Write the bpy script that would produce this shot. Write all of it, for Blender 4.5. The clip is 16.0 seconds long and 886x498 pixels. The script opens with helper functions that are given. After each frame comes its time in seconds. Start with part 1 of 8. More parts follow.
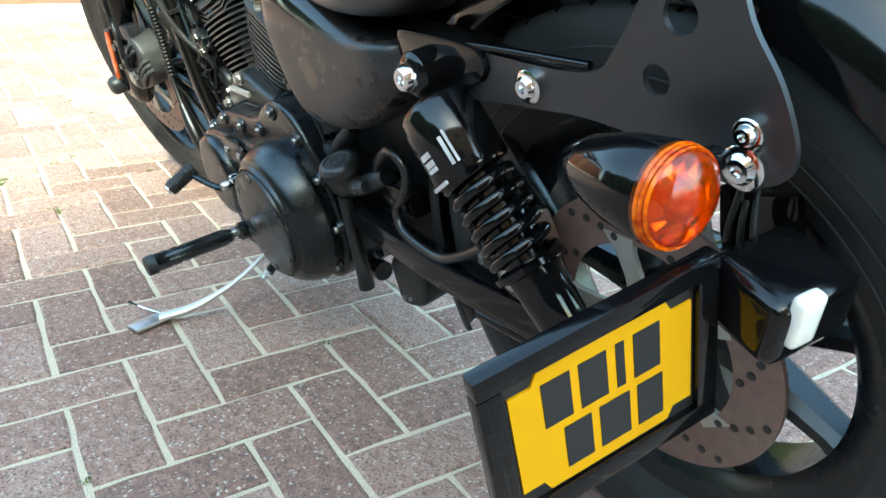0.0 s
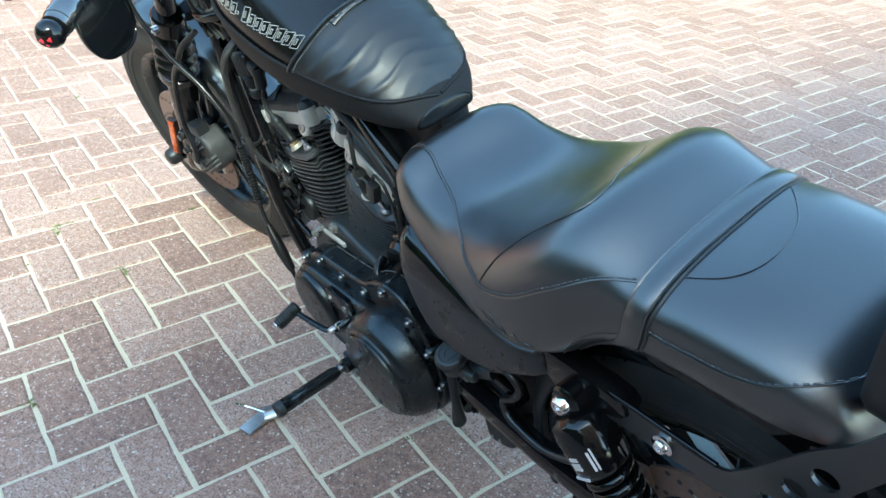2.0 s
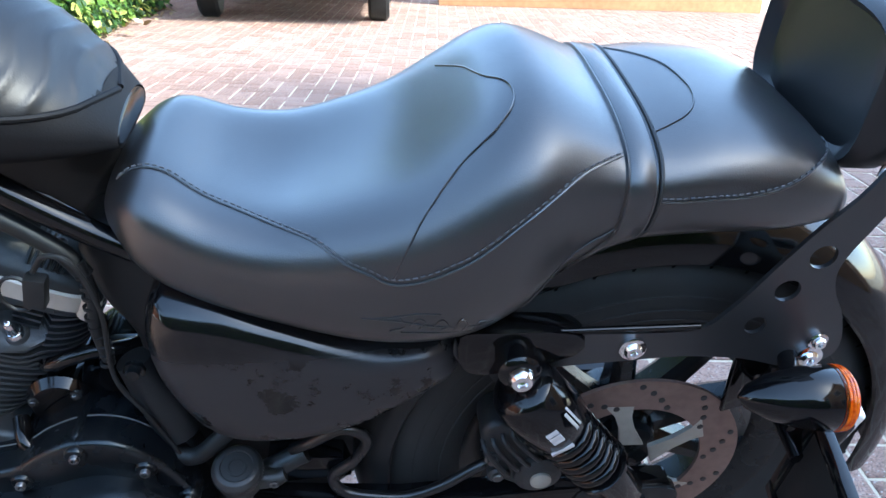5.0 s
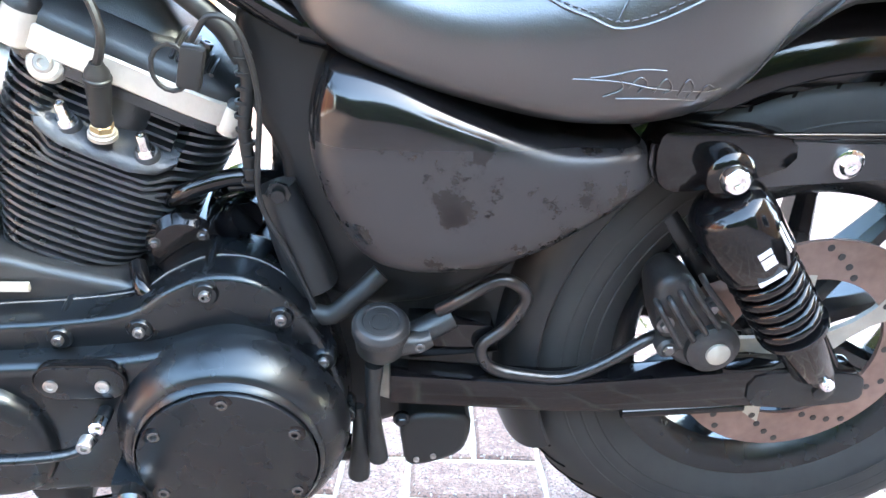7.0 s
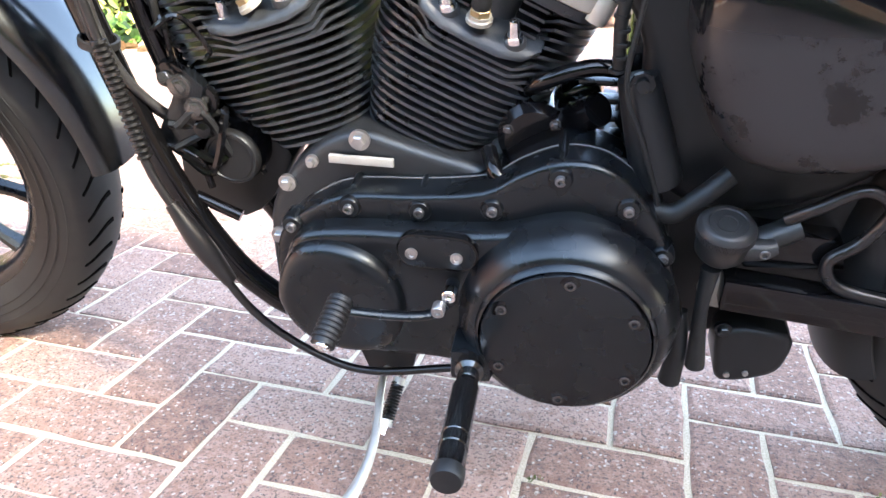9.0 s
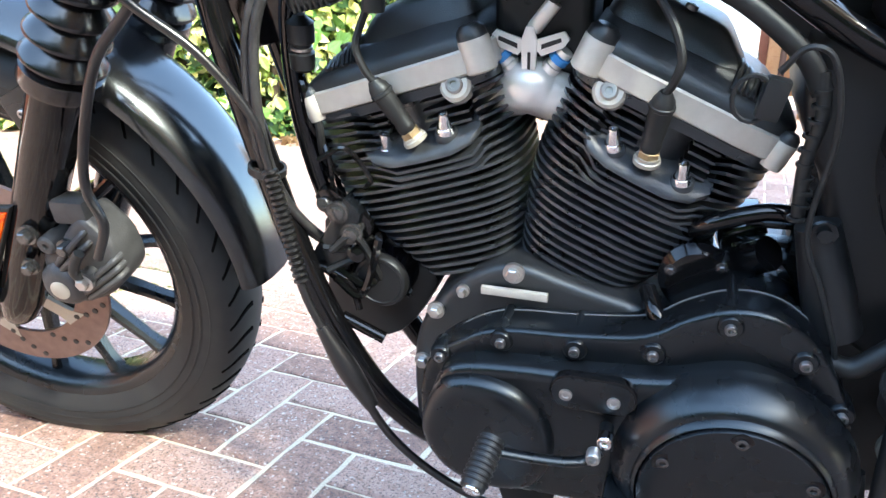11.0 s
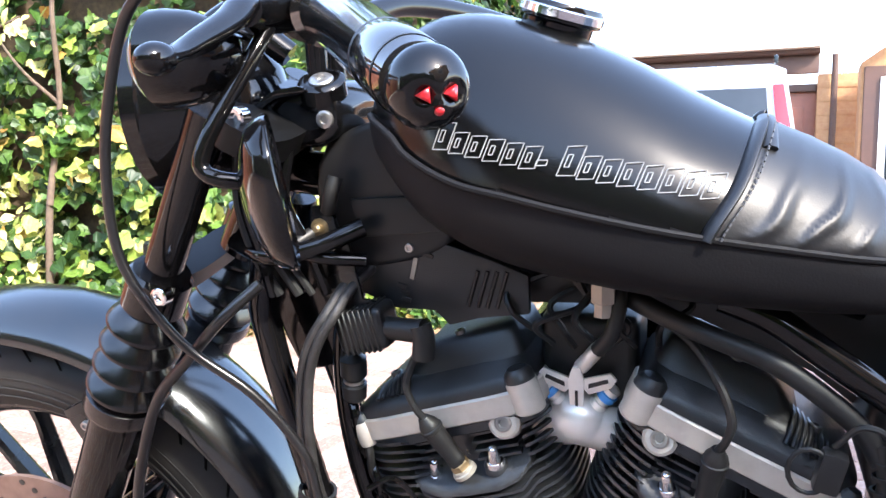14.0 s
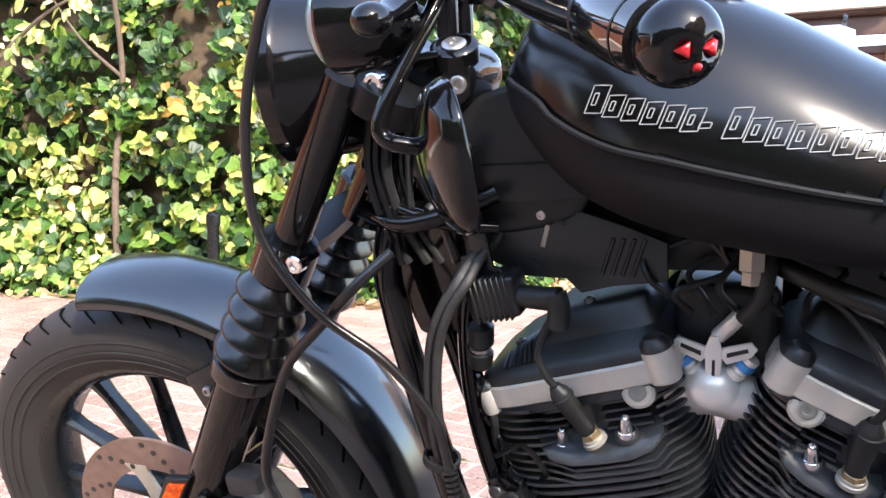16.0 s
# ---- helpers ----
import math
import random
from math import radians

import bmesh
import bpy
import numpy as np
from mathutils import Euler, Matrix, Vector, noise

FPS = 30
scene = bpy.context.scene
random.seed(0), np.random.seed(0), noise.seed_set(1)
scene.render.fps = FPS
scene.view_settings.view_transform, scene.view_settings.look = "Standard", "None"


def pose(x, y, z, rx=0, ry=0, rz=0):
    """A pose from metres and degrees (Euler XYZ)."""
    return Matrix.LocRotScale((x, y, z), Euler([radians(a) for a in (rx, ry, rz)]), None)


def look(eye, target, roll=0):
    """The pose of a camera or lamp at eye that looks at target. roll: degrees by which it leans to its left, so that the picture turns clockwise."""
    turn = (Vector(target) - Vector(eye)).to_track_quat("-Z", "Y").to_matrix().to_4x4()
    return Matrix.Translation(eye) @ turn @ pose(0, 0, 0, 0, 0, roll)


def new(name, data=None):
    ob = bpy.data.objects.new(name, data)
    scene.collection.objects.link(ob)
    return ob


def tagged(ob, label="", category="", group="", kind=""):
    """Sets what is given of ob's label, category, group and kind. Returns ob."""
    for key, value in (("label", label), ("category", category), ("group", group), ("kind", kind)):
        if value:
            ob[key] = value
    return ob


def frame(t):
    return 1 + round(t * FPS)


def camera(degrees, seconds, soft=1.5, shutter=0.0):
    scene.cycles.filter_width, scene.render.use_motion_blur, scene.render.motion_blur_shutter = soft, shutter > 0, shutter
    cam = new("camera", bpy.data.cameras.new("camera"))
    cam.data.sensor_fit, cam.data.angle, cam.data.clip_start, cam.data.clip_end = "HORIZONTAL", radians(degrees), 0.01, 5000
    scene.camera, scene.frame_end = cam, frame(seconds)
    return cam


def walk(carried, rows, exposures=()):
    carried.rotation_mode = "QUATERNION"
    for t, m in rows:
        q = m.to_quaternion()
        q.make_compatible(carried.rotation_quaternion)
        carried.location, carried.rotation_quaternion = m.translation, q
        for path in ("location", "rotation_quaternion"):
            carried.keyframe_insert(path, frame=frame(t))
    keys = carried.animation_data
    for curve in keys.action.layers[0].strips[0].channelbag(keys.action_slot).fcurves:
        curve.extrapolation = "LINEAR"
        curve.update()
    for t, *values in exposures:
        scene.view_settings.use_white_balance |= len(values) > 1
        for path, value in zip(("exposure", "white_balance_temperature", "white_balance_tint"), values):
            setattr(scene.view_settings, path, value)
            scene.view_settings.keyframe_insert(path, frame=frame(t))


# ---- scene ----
cam = camera(60.2, 16.0)
PATH = [
    (0, (0.445, -0.535, 0.678), (-1.07, 0.509, -0.105), 1.3),
    (0.5, (0.375, -0.568, 0.781), (-1.112, 0.442, -0.096), 1.3),
    (1, (0.327, -0.614, 0.959), (-1.081, 0.386, -0.048), 1.9),
    (1.5, (0.321, -0.665, 1.138), (-0.969, 0.384, 0.027), 3.2),
    (2, (0.282, -0.731, 1.214), (-1.014, 0.343, 0.133), 3.2),
    (2.5, (0.152, -0.769, 1.213), (-1.197, 0.269, 0.164), 3.8),
    (3, (0.011, -0.765, 1.22), (-1.263, 0.381, 0.188), 2.1),
    (3.5, (-0.083, -0.833, 1.177), (-1.162, 0.525, 0.181), 0.3),
    (4, (-0.174, -0.903, 1.153), (-0.751, 0.759, 0.202), 1.7),
    (4.2, (-0.199, -0.87, 1.142), (-0.572, 0.86, 0.211), 1.0),
    (6.3, (-0.376, -0.776, 0.676), (-0.063, 1.109, 0.085), 3.1),
    (6.5, (-0.396, -0.787, 0.677), (-0.143, 1.11, 0.094), 2.8),
    (7, (-0.434, -0.8, 0.676), (-0.34, 1.109, 0.086), 2.1),
    (7.5, (-0.478, -0.819, 0.671), (-0.544, 1.086, 0.066), 2.0),
    (8, (-0.511, -0.833, 0.659), (-0.716, 1.049, 0.013), 1.6),
    (8.5, (-0.546, -0.846, 0.641), (-0.865, 1.005, -0.048), 1.8),
    (9, (-0.58, -0.844, 0.619), (-0.975, 0.976, -0.109), 2.2),
    (9.5, (-0.614, -0.846, 0.617), (-1.112, 0.953, -0.102), 2.9),
    (9.7, (-0.627, -0.847, 0.62), (-1.155, 0.953, -0.075), 3.1),
    (11.8, (-0.657, -0.819, 0.695), (-1.353, 1.005, 0.257), 1.8),
    (12, (-0.656, -0.815, 0.706), (-1.366, 1.008, 0.288), 1.7),
    (12.5, (-0.664, -0.813, 0.737), (-1.411, 1.01, 0.392), 1.7),
    (13, (-0.667, -0.815, 0.771), (-1.418, 1.02, 0.51), 1.2),
    (13.5, (-0.668, -0.823, 0.8), (-1.429, 1.019, 0.634), 1.0),
    (14, (-0.669, -0.825, 0.83), (-1.459, 1.01, 0.732), 1.3),
    (14.5, (-0.676, -0.826, 0.837), (-1.486, 1.001, 0.754), 2.1),
    (15, (-0.696, -0.832, 0.842), (-1.54, 0.978, 0.745), 2.1),
    (15.5, (-0.724, -0.84, 0.84), (-1.591, 0.959, 0.729), 1.7),
    (16, (-0.752, -0.854, 0.825), (-1.644, 0.927, 0.647), 0.9),
]
walk(cam, [(t, look(eye, target, roll)) for t, eye, target, roll in PATH],
     [(0.0, 3.22, 6450, -14), (0.5, 3.3, 6300, -13), (1.0, 3.1, 6150, -14), (2.5, 2.6, 5600, -14), (3.0, 2.5, 5650, -11), (4.2, 2.7, 5650, -2), (5.4, 3.3, 6000, 1), (6.3, 4.85, 6500, 1), (7.5, 4.68, 6550, 2), (8.0, 4.5, 6700, 4), (9.0, 3.92, 6900, 9), (9.7, 3.45, 6650, 7), (11.8, 3.65, 6250, 1), (13.0, 3.65, 6250, 8), (14.0, 3.25, 6450, 12), (15.0, 2.88, 6600, 13), (16.0, 2.9, 6650, 13)])
# ---- world and sun ----
world = bpy.data.worlds.new("world")
scene.world = world
world.use_nodes = True
wn = world.node_tree.nodes
sky = wn.new("ShaderNodeTexSky")
sky.sky_type = "NISHITA"
sky.sun_disc = False
SUN_EL, SUN_AZ = 40.0, 122.0          # degrees; azimuth clockwise from +y
sky.air_density, sky.dust_density, sky.ozone_density = 1.0, 1.0, 1.5
sky.sun_elevation, sky.sun_rotation = radians(SUN_EL), radians(SUN_AZ)
haze = wn.new("ShaderNodeHueSaturation")
haze.inputs["Saturation"].default_value = 0.90
world.node_tree.links.new(sky.outputs["Color"], haze.inputs["Color"])
world.node_tree.links.new(haze.outputs["Color"], wn["Background"].inputs["Color"])
wn["Background"].inputs["Strength"].default_value = 0.15
sun_data = bpy.data.lights.new("sun", "SUN")
sun_data.energy, sun_data.angle, sun_data.color = 1.5, radians(5.0), (1.0, 0.93, 0.82)
sun = new("sun", sun_data)
_d = Vector((math.sin(radians(SUN_AZ)) * math.cos(radians(SUN_EL)), math.cos(radians(SUN_AZ)) * math.cos(radians(SUN_EL)), math.sin(radians(SUN_EL))))
sun.matrix_world = look(_d * 30, (0, 0, 0))


# ---- materials ----
def mat(name, color, rough=0.5, metal=0.0, color2=None, scale=40.0, bump=0.0, bump_scale=None, rough2=None,
        coat=0.0, spec=0.5, detail=6.0, contrast=(0.35, 0.65), coat_rough=0.05):
    """A surface with two scales of variation: a fine noise between two colours, and broad worn patches in colour and gloss."""
    m = bpy.data.materials.new(name)
    m.use_nodes = True
    nt = m.node_tree
    b = nt.nodes["Principled BSDF"]
    tc = nt.nodes.new("ShaderNodeTexCoord")
    n1 = nt.nodes.new("ShaderNodeTexNoise")
    n1.inputs["Scale"].default_value, n1.inputs["Detail"].default_value = scale, detail
    n2 = nt.nodes.new("ShaderNodeTexNoise")
    n2.inputs["Scale"].default_value, n2.inputs["Detail"].default_value = scale / 9, 3
    for n in (n1, n2):
        nt.links.new(tc.outputs["Object"], n.inputs["Vector"])
    add = nt.nodes.new("ShaderNodeMath")
    add.operation = "MULTIPLY_ADD"
    add.inputs[1].default_value = 0.5
    half = nt.nodes.new("ShaderNodeMath")
    half.operation = "MULTIPLY"
    half.inputs[1].default_value = 0.5
    nt.links.new(n2.outputs["Fac"], half.inputs[0])
    nt.links.new(n1.outputs["Fac"], add.inputs[0])
    nt.links.new(half.outputs[0], add.inputs[2])
    ramp = nt.nodes.new("ShaderNodeValToRGB")
    e = ramp.color_ramp.elements
    e[0].position, e[1].position = contrast
    e[0].color = (*color, 1)
    e[1].color = (*(color2 or tuple(c * 1.25 for c in color)), 1)
    nt.links.new(add.outputs[0], ramp.inputs["Fac"])
    nt.links.new(ramp.outputs["Color"], b.inputs["Base Color"])
    rr = nt.nodes.new("ShaderNodeMapRange")
    rr.inputs["From Min"].default_value, rr.inputs["From Max"].default_value = 0.3, 0.7
    rr.inputs["To Min"].default_value = rough
    rr.inputs["To Max"].default_value = rough2 if rough2 is not None else min(1.0, rough * 1.25 + 0.02)
    nt.links.new(add.outputs[0], rr.inputs["Value"])
    nt.links.new(rr.outputs[0], b.inputs["Roughness"])
    b.inputs["Metallic"].default_value = metal
    b.inputs["Specular IOR Level"].default_value = spec
    b.inputs["Coat Weight"].default_value = coat
    b.inputs["Coat Roughness"].default_value = coat_rough
    if bump:
        n3 = nt.nodes.new("ShaderNodeTexNoise")
        n3.inputs["Scale"].default_value, n3.inputs["Detail"].default_value = bump_scale or scale, 4
        nt.links.new(tc.outputs["Object"], n3.inputs["Vector"])
        bp = nt.nodes.new("ShaderNodeBump")
        bp.inputs["Strength"].default_value, bp.inputs["Distance"].default_value = bump, 0.002
        nt.links.new(n3.outputs["Fac"], bp.inputs["Height"])
        nt.links.new(bp.outputs["Normal"], b.inputs["Normal"])
    return m


GLOSS = mat("gloss_black_paint", (0.0030, 0.0030, 0.0034), 0.06, scale=30, rough2=0.12, spec=0.40)
BELLOWS = mat("black_bellows_rubber", (0.0045, 0.0045, 0.005), 0.17, scale=30, rough2=0.24, spec=0.6)
SEMI = mat("half_gloss_black_paint", (0.006, 0.006, 0.0065), 0.14, scale=25, rough2=0.20, spec=1.0)
SATIN = mat("satin_black_paint", (0.0036, 0.0044, 0.0056), 0.24, scale=25, rough2=0.30, spec=0.52)
DENIM = mat("denim_black_paint", (0.0030, 0.0030, 0.0032), 0.17, scale=60, rough2=0.22, spec=0.35)
WRINKLE = mat("black_powder_coat", (0.0125, 0.013, 0.014), 0.36, scale=60, bump=0.2, bump_scale=900, rough2=0.46, spec=0.65)
FINS = mat("black_cast_fins", (0.017, 0.019, 0.021), 0.25, scale=60, color2=(0.030, 0.033, 0.037), bump=0.15, bump_scale=500, spec=0.75)
LEATHER = mat("black_leather", (0.006, 0.0063, 0.0072), 0.31, scale=30, bump=0.15, bump_scale=700, rough2=0.39, spec=1.0, coat=0.6, coat_rough=0.24)
VINYL = mat("soft_black_vinyl", (0.0055, 0.0058, 0.0066), 0.36, scale=25, bump=0.08, bump_scale=600, rough2=0.46, spec=0.55)
RUBBER = mat("black_rubber", (0.009, 0.009, 0.0095), 0.42, scale=40, color2=(0.017, 0.0168, 0.0165), bump=0.1, spec=0.4)
TYRE = mat("tyre_rubber", (0.015, 0.015, 0.0155), 0.50, scale=30, color2=(0.029, 0.0285, 0.0275), bump=0.15, spec=0.35)
PLASTIC = mat("black_plastic", (0.011, 0.011, 0.0115), 0.36, scale=40, rough2=0.46, spec=0.4)
STEEL = mat("bare_steel", (0.36, 0.35, 0.34), 0.28, 0.9, scale=80, color2=(0.5, 0.49, 0.47))
CHROME = mat("chrome", (0.75, 0.75, 0.76), 0.06, 1.0, scale=40, color2=(0.82, 0.82, 0.83), rough2=0.14)
ALU = mat("cast_aluminium", (0.37, 0.35, 0.295), 0.42, 0.5, scale=70, color2=(0.46, 0.44, 0.375), bump=0.15, bump_scale=300)
ALUB = mat("bright_cast_aluminium", (0.46, 0.44, 0.385), 0.40, 0.4, scale=70, color2=(0.56, 0.54, 0.475), bump=0.15, bump_scale=300)
DARKSTEEL0 = mat("dull_dark_screw", (0.12, 0.12, 0.12), 0.3, 0.8, scale=80)
ROTOR = mat("weathered_brake_disc", (0.165, 0.105, 0.085), 0.42, 0.45, scale=70, color2=(0.25, 0.17, 0.14))


def worn_material():
    """Gloss black paint whose lower face is rubbed matt and grey, with black islands left in it."""
    m = bpy.data.materials.new("worn_black_paint")
    m.use_nodes = True
    nt = m.node_tree
    b = nt.nodes["Principled BSDF"]
    tc = nt.nodes.new("ShaderNodeTexCoord")
    sx = nt.nodes.new("ShaderNodeSeparateXYZ")
    nt.links.new(tc.outputs["Object"], sx.inputs[0])
    n1 = nt.nodes.new("ShaderNodeTexNoise")
    n1.inputs["Scale"].default_value, n1.inputs["Detail"].default_value, n1.inputs["Roughness"].default_value = 26, 9, 0.72
    n2 = nt.nodes.new("ShaderNodeTexNoise")
    n2.inputs["Scale"].default_value, n2.inputs["Detail"].default_value = 9, 4
    for n in (n1, n2):
        nt.links.new(tc.outputs["Object"], n.inputs["Vector"])
    band = nt.nodes.new("ShaderNodeMapRange")
    band.inputs["From Min"].default_value, band.inputs["From Max"].default_value = 0.632, 0.606
    nt.links.new(sx.outputs["Z"], band.inputs["Value"])
    add = nt.nodes.new("ShaderNodeMath")
    add.operation = "MULTIPLY_ADD"
    add.inputs[1].default_value = 0.6
    nt.links.new(n2.outputs["Fac"], add.inputs[0])
    nt.links.new(n1.outputs["Fac"], add.inputs[2])
    isl = nt.nodes.new("ShaderNodeMapRange")
    isl.inputs["From Min"].default_value, isl.inputs["From Max"].default_value = 0.905, 0.795
    nt.links.new(add.outputs[0], isl.inputs["Value"])
    mul = nt.nodes.new("ShaderNodeMath")
    mul.operation = "MULTIPLY"
    nt.links.new(band.outputs[0], mul.inputs[0])
    nt.links.new(isl.outputs[0], mul.inputs[1])
    mx = nt.nodes.new("ShaderNodeMix")
    mx.data_type = "RGBA"
    mx.inputs["A"].default_value, mx.inputs["B"].default_value = (0.004, 0.004, 0.0045, 1), (0.022, 0.0208, 0.0220, 1)
    nt.links.new(mul.outputs[0], mx.inputs["Factor"])
    nt.links.new(mx.outputs["Result"], b.inputs["Base Color"])
    rr = nt.nodes.new("ShaderNodeMapRange")
    rr.inputs["To Min"].default_value, rr.inputs["To Max"].default_value = 0.11, 0.44
    nt.links.new(mul.outputs[0], rr.inputs["Value"])
    nt.links.new(rr.outputs[0], b.inputs["Roughness"])
    return m


def amber_glass():
    m = mat("amber_lens", (1.0, 0.125, 0.001), 0.04, scale=60, color2=(1.0, 0.20, 0.002), bump=0.25, bump_scale=140, spec=0.5)
    m.node_tree.nodes["Principled BSDF"].inputs["Transmission Weight"].default_value = 0.9
    return m


AMBERLENS = amber_glass()
WORN = worn_material()
AMBER = mat("amber_reflector", (0.42, 0.030, 0.0), 0.12, scale=150, color2=(0.80, 0.15, 0.002), spec=0.35, bump=0.5, bump_scale=170, contrast=(0.42, 0.58))
RED = mat("red_inlay", (0.42, 0.012, 0.018), 0.25, scale=60, coat=0.5)
YELLOW = mat("yellow_plate", (0.62, 0.30, 0.002), 0.5, scale=50, color2=(0.68, 0.34, 0.003), spec=0.2)
BLACKMARK = mat("black_marking", (0.012, 0.012, 0.012), 0.4)
SILVERMARK = mat("silver_marking", (0.24, 0.24, 0.24), 0.45, scale=60)
BRASS = mat("dull_brass", (0.30, 0.23, 0.13), 0.4, 0.8, scale=60)
BLUE = mat("blue_seal", (0.05, 0.25, 0.6), 0.4)
LENS = mat("clear_lamp_lens", (0.80, 0.78, 0.70), 0.1, scale=80, coat=0.5)
# blue-black finishes: sky reflection put into the colour as a slightly cool sheen
for m in (SATIN, FINS, SEMI, PLASTIC, WRINKLE, TYRE, RUBBER):
    m.node_tree.nodes["Principled BSDF"].inputs["Specular Tint"].default_value = (0.88, 0.97, 1.0, 1.0)


# ---- shapes ----
def obj(name, bm, material, parent=None, label="", smooth=38.0):
    me = bpy.data.meshes.new(name)
    bmesh.ops.recalc_face_normals(bm, faces=bm.faces)
    bm.to_mesh(me)
    bm.free()
    if smooth:
        me.shade_smooth()
        me.set_sharp_from_angle(angle=radians(smooth))
    me.materials.append(material)
    ob = new(name, me)
    if parent:
        ob.parent = parent
    if label:
        ob["label"] = label
    return ob


def part(name, bm, material, parent, label="", smooth=38.0):
    return obj(name, bm, material, parent, label, smooth)


def spline(points, n=6):
    """Points on a smooth line through the given ones."""
    p = [Vector(q) for q in points]
    if len(p) < 3:
        return p
    p = [p[0] * 2 - p[1]] + p + [p[-1] * 2 - p[-2]]
    out = []
    for i in range(1, len(p) - 2):
        for k in range(n):
            t = k / n
            a, b, c, d = p[i - 1], p[i], p[i + 1], p[i + 2]
            out.append(0.5 * (2 * b + (c - a) * t + (2 * a - 5 * b + 4 * c - d) * t * t + (3 * b - a - 3 * c + d) * t ** 3))
    return out + [p[-2]]


def curve1(keys, x):
    """A smooth value at x from (x, value) keys."""
    xs, vs = [k[0] for k in keys], [k[1] for k in keys]
    if x <= xs[0]:
        return vs[0]
    for i in range(len(xs) - 1):
        if x <= xs[i + 1]:
            t = (x - xs[i]) / (xs[i + 1] - xs[i])
            m0 = (vs[i + 1] - vs[max(i - 1, 0)]) / (xs[i + 1] - xs[max(i - 1, 0)])
            m1 = (vs[min(i + 2, len(vs) - 1)] - vs[i]) / (xs[min(i + 2, len(xs) - 1)] - xs[i])
            h = xs[i + 1] - xs[i]
            return ((2 * t ** 3 - 3 * t * t + 1) * vs[i] + (t ** 3 - 2 * t * t + t) * h * m0
                    + (3 * t * t - 2 * t ** 3) * vs[i + 1] + (t ** 3 - t * t) * h * m1)
    return vs[-1]


def loft(rings, closed=True, caps=True, bm=None):
    bm = bm or bmesh.new()
    vr = [[bm.verts.new(p) for p in r] for r in rings]
    for a, b in zip(vr, vr[1:]):
        n = len(a)
        for i in range(n if closed else n - 1):
            bm.faces.new((a[i], a[(i + 1) % n], b[(i + 1) % n], b[i]))
    if caps and closed:
        bm.faces.new(vr[0][::-1])
        bm.faces.new(vr[-1])
    return bm


def tube(points, r, seg=12, n=6, bm=None, flat=1.0):
    """A round bar or hose along the points; r is a number or one for each point."""
    ps = spline(points, n)
    rs = [r] * len(ps) if not isinstance(r, (list, tuple)) else [curve1(list(enumerate(r)), i / n if len(points) > 2 else i) for i in range(len(ps))]
    rings, side = [], None
    for i, p in enumerate(ps):
        d = (ps[min(i + 1, len(ps) - 1)] - ps[max(i - 1, 0)]).normalized()
        if side is None:
            side = d.cross(Vector((0, 0, 1)) if abs(d.z) < 0.9 else Vector((0, 1, 0))).normalized()
        side = (side - d * side.dot(d)).normalized()
        up = d.cross(side)
        rings.append([p + rs[i] * (math.cos(a) * side + flat * math.sin(a) * up) for a in (2 * math.pi * k / seg for k in range(seg))])
    return loft(rings, bm=bm)


def lathe(profile, origin, axis, seg=32, bm=None):
    """(along, radius) pairs turned about the axis from origin."""
    ax = Vector(axis).normalized()
    s = ax.cross(Vector((0, 0, 1)) if abs(ax.z) < 0.9 else Vector((1, 0, 0))).normalized()
    u = ax.cross(s)
    o = Vector(origin)
    rings = [[o + ax * h + max(r, 1e-5) * (math.cos(a) * s + math.sin(a) * u) for a in (2 * math.pi * k / seg for k in range(seg))] for h, r in profile]
    return loft(rings, bm=bm)


def ring_solid(profile, origin, axis, seg=48, bm=None):
    """A closed (along, radius) outline turned about the axis: a tyre, rim or disc with a hole."""
    ax = Vector(axis).normalized()
    s = ax.cross(Vector((0, 0, 1)) if abs(ax.z) < 0.9 else Vector((1, 0, 0))).normalized()
    u = ax.cross(s)
    o = Vector(origin)
    bm = bm or bmesh.new()
    rings = [[bm.verts.new(o + ax * h + r * (math.cos(a) * s + math.sin(a) * u)) for h, r in profile] for a in (2 * math.pi * k / seg for k in range(seg))]
    n = len(profile)
    for k in range(seg):
        a, b = rings[k], rings[(k + 1) % seg]
        for i in range(n):
            bm.faces.new((a[i], a[(i + 1) % n], b[(i + 1) % n], b[i]))
    return bm


def bevelled(bm, w, seg=2, angle=30):
    es = [e for e in bm.edges if len(e.link_faces) == 2 and e.calc_face_angle(0) > radians(angle)]
    if es and w:
        bmesh.ops.bevel(bm, geom=es, offset=w, segments=seg, profile=0.6, affect="EDGES", clamp_overlap=True)
    return bm


def slab(outline, y0, y1, bevel=0.004, seg=2, bm=None):
    """An outline in the side view (x, z), given thickness from y0 to y1."""
    one = bmesh.new()
    a = [one.verts.new((x, y0, z)) for x, z in outline]
    b = [one.verts.new((x, y1, z)) for x, z in outline]
    n = len(a)
    one.faces.new(a)
    one.faces.new(b[::-1])
    for i in range(n):
        one.faces.new((a[i], b[i], b[(i + 1) % n], a[(i + 1) % n]))
    bmesh.ops.recalc_face_normals(one, faces=one.faces)
    bevelled(one, bevel, seg, 50)
    if bm is None:
        return one
    join(bm, one)
    return bm


def join(bm, other, m=None):
    me = bpy.data.meshes.new("tmp")
    if m is not None:
        other.transform(m)
    other.to_mesh(me)
    other.free()
    bm.from_mesh(me)
    bpy.data.meshes.remove(me)
    return bm


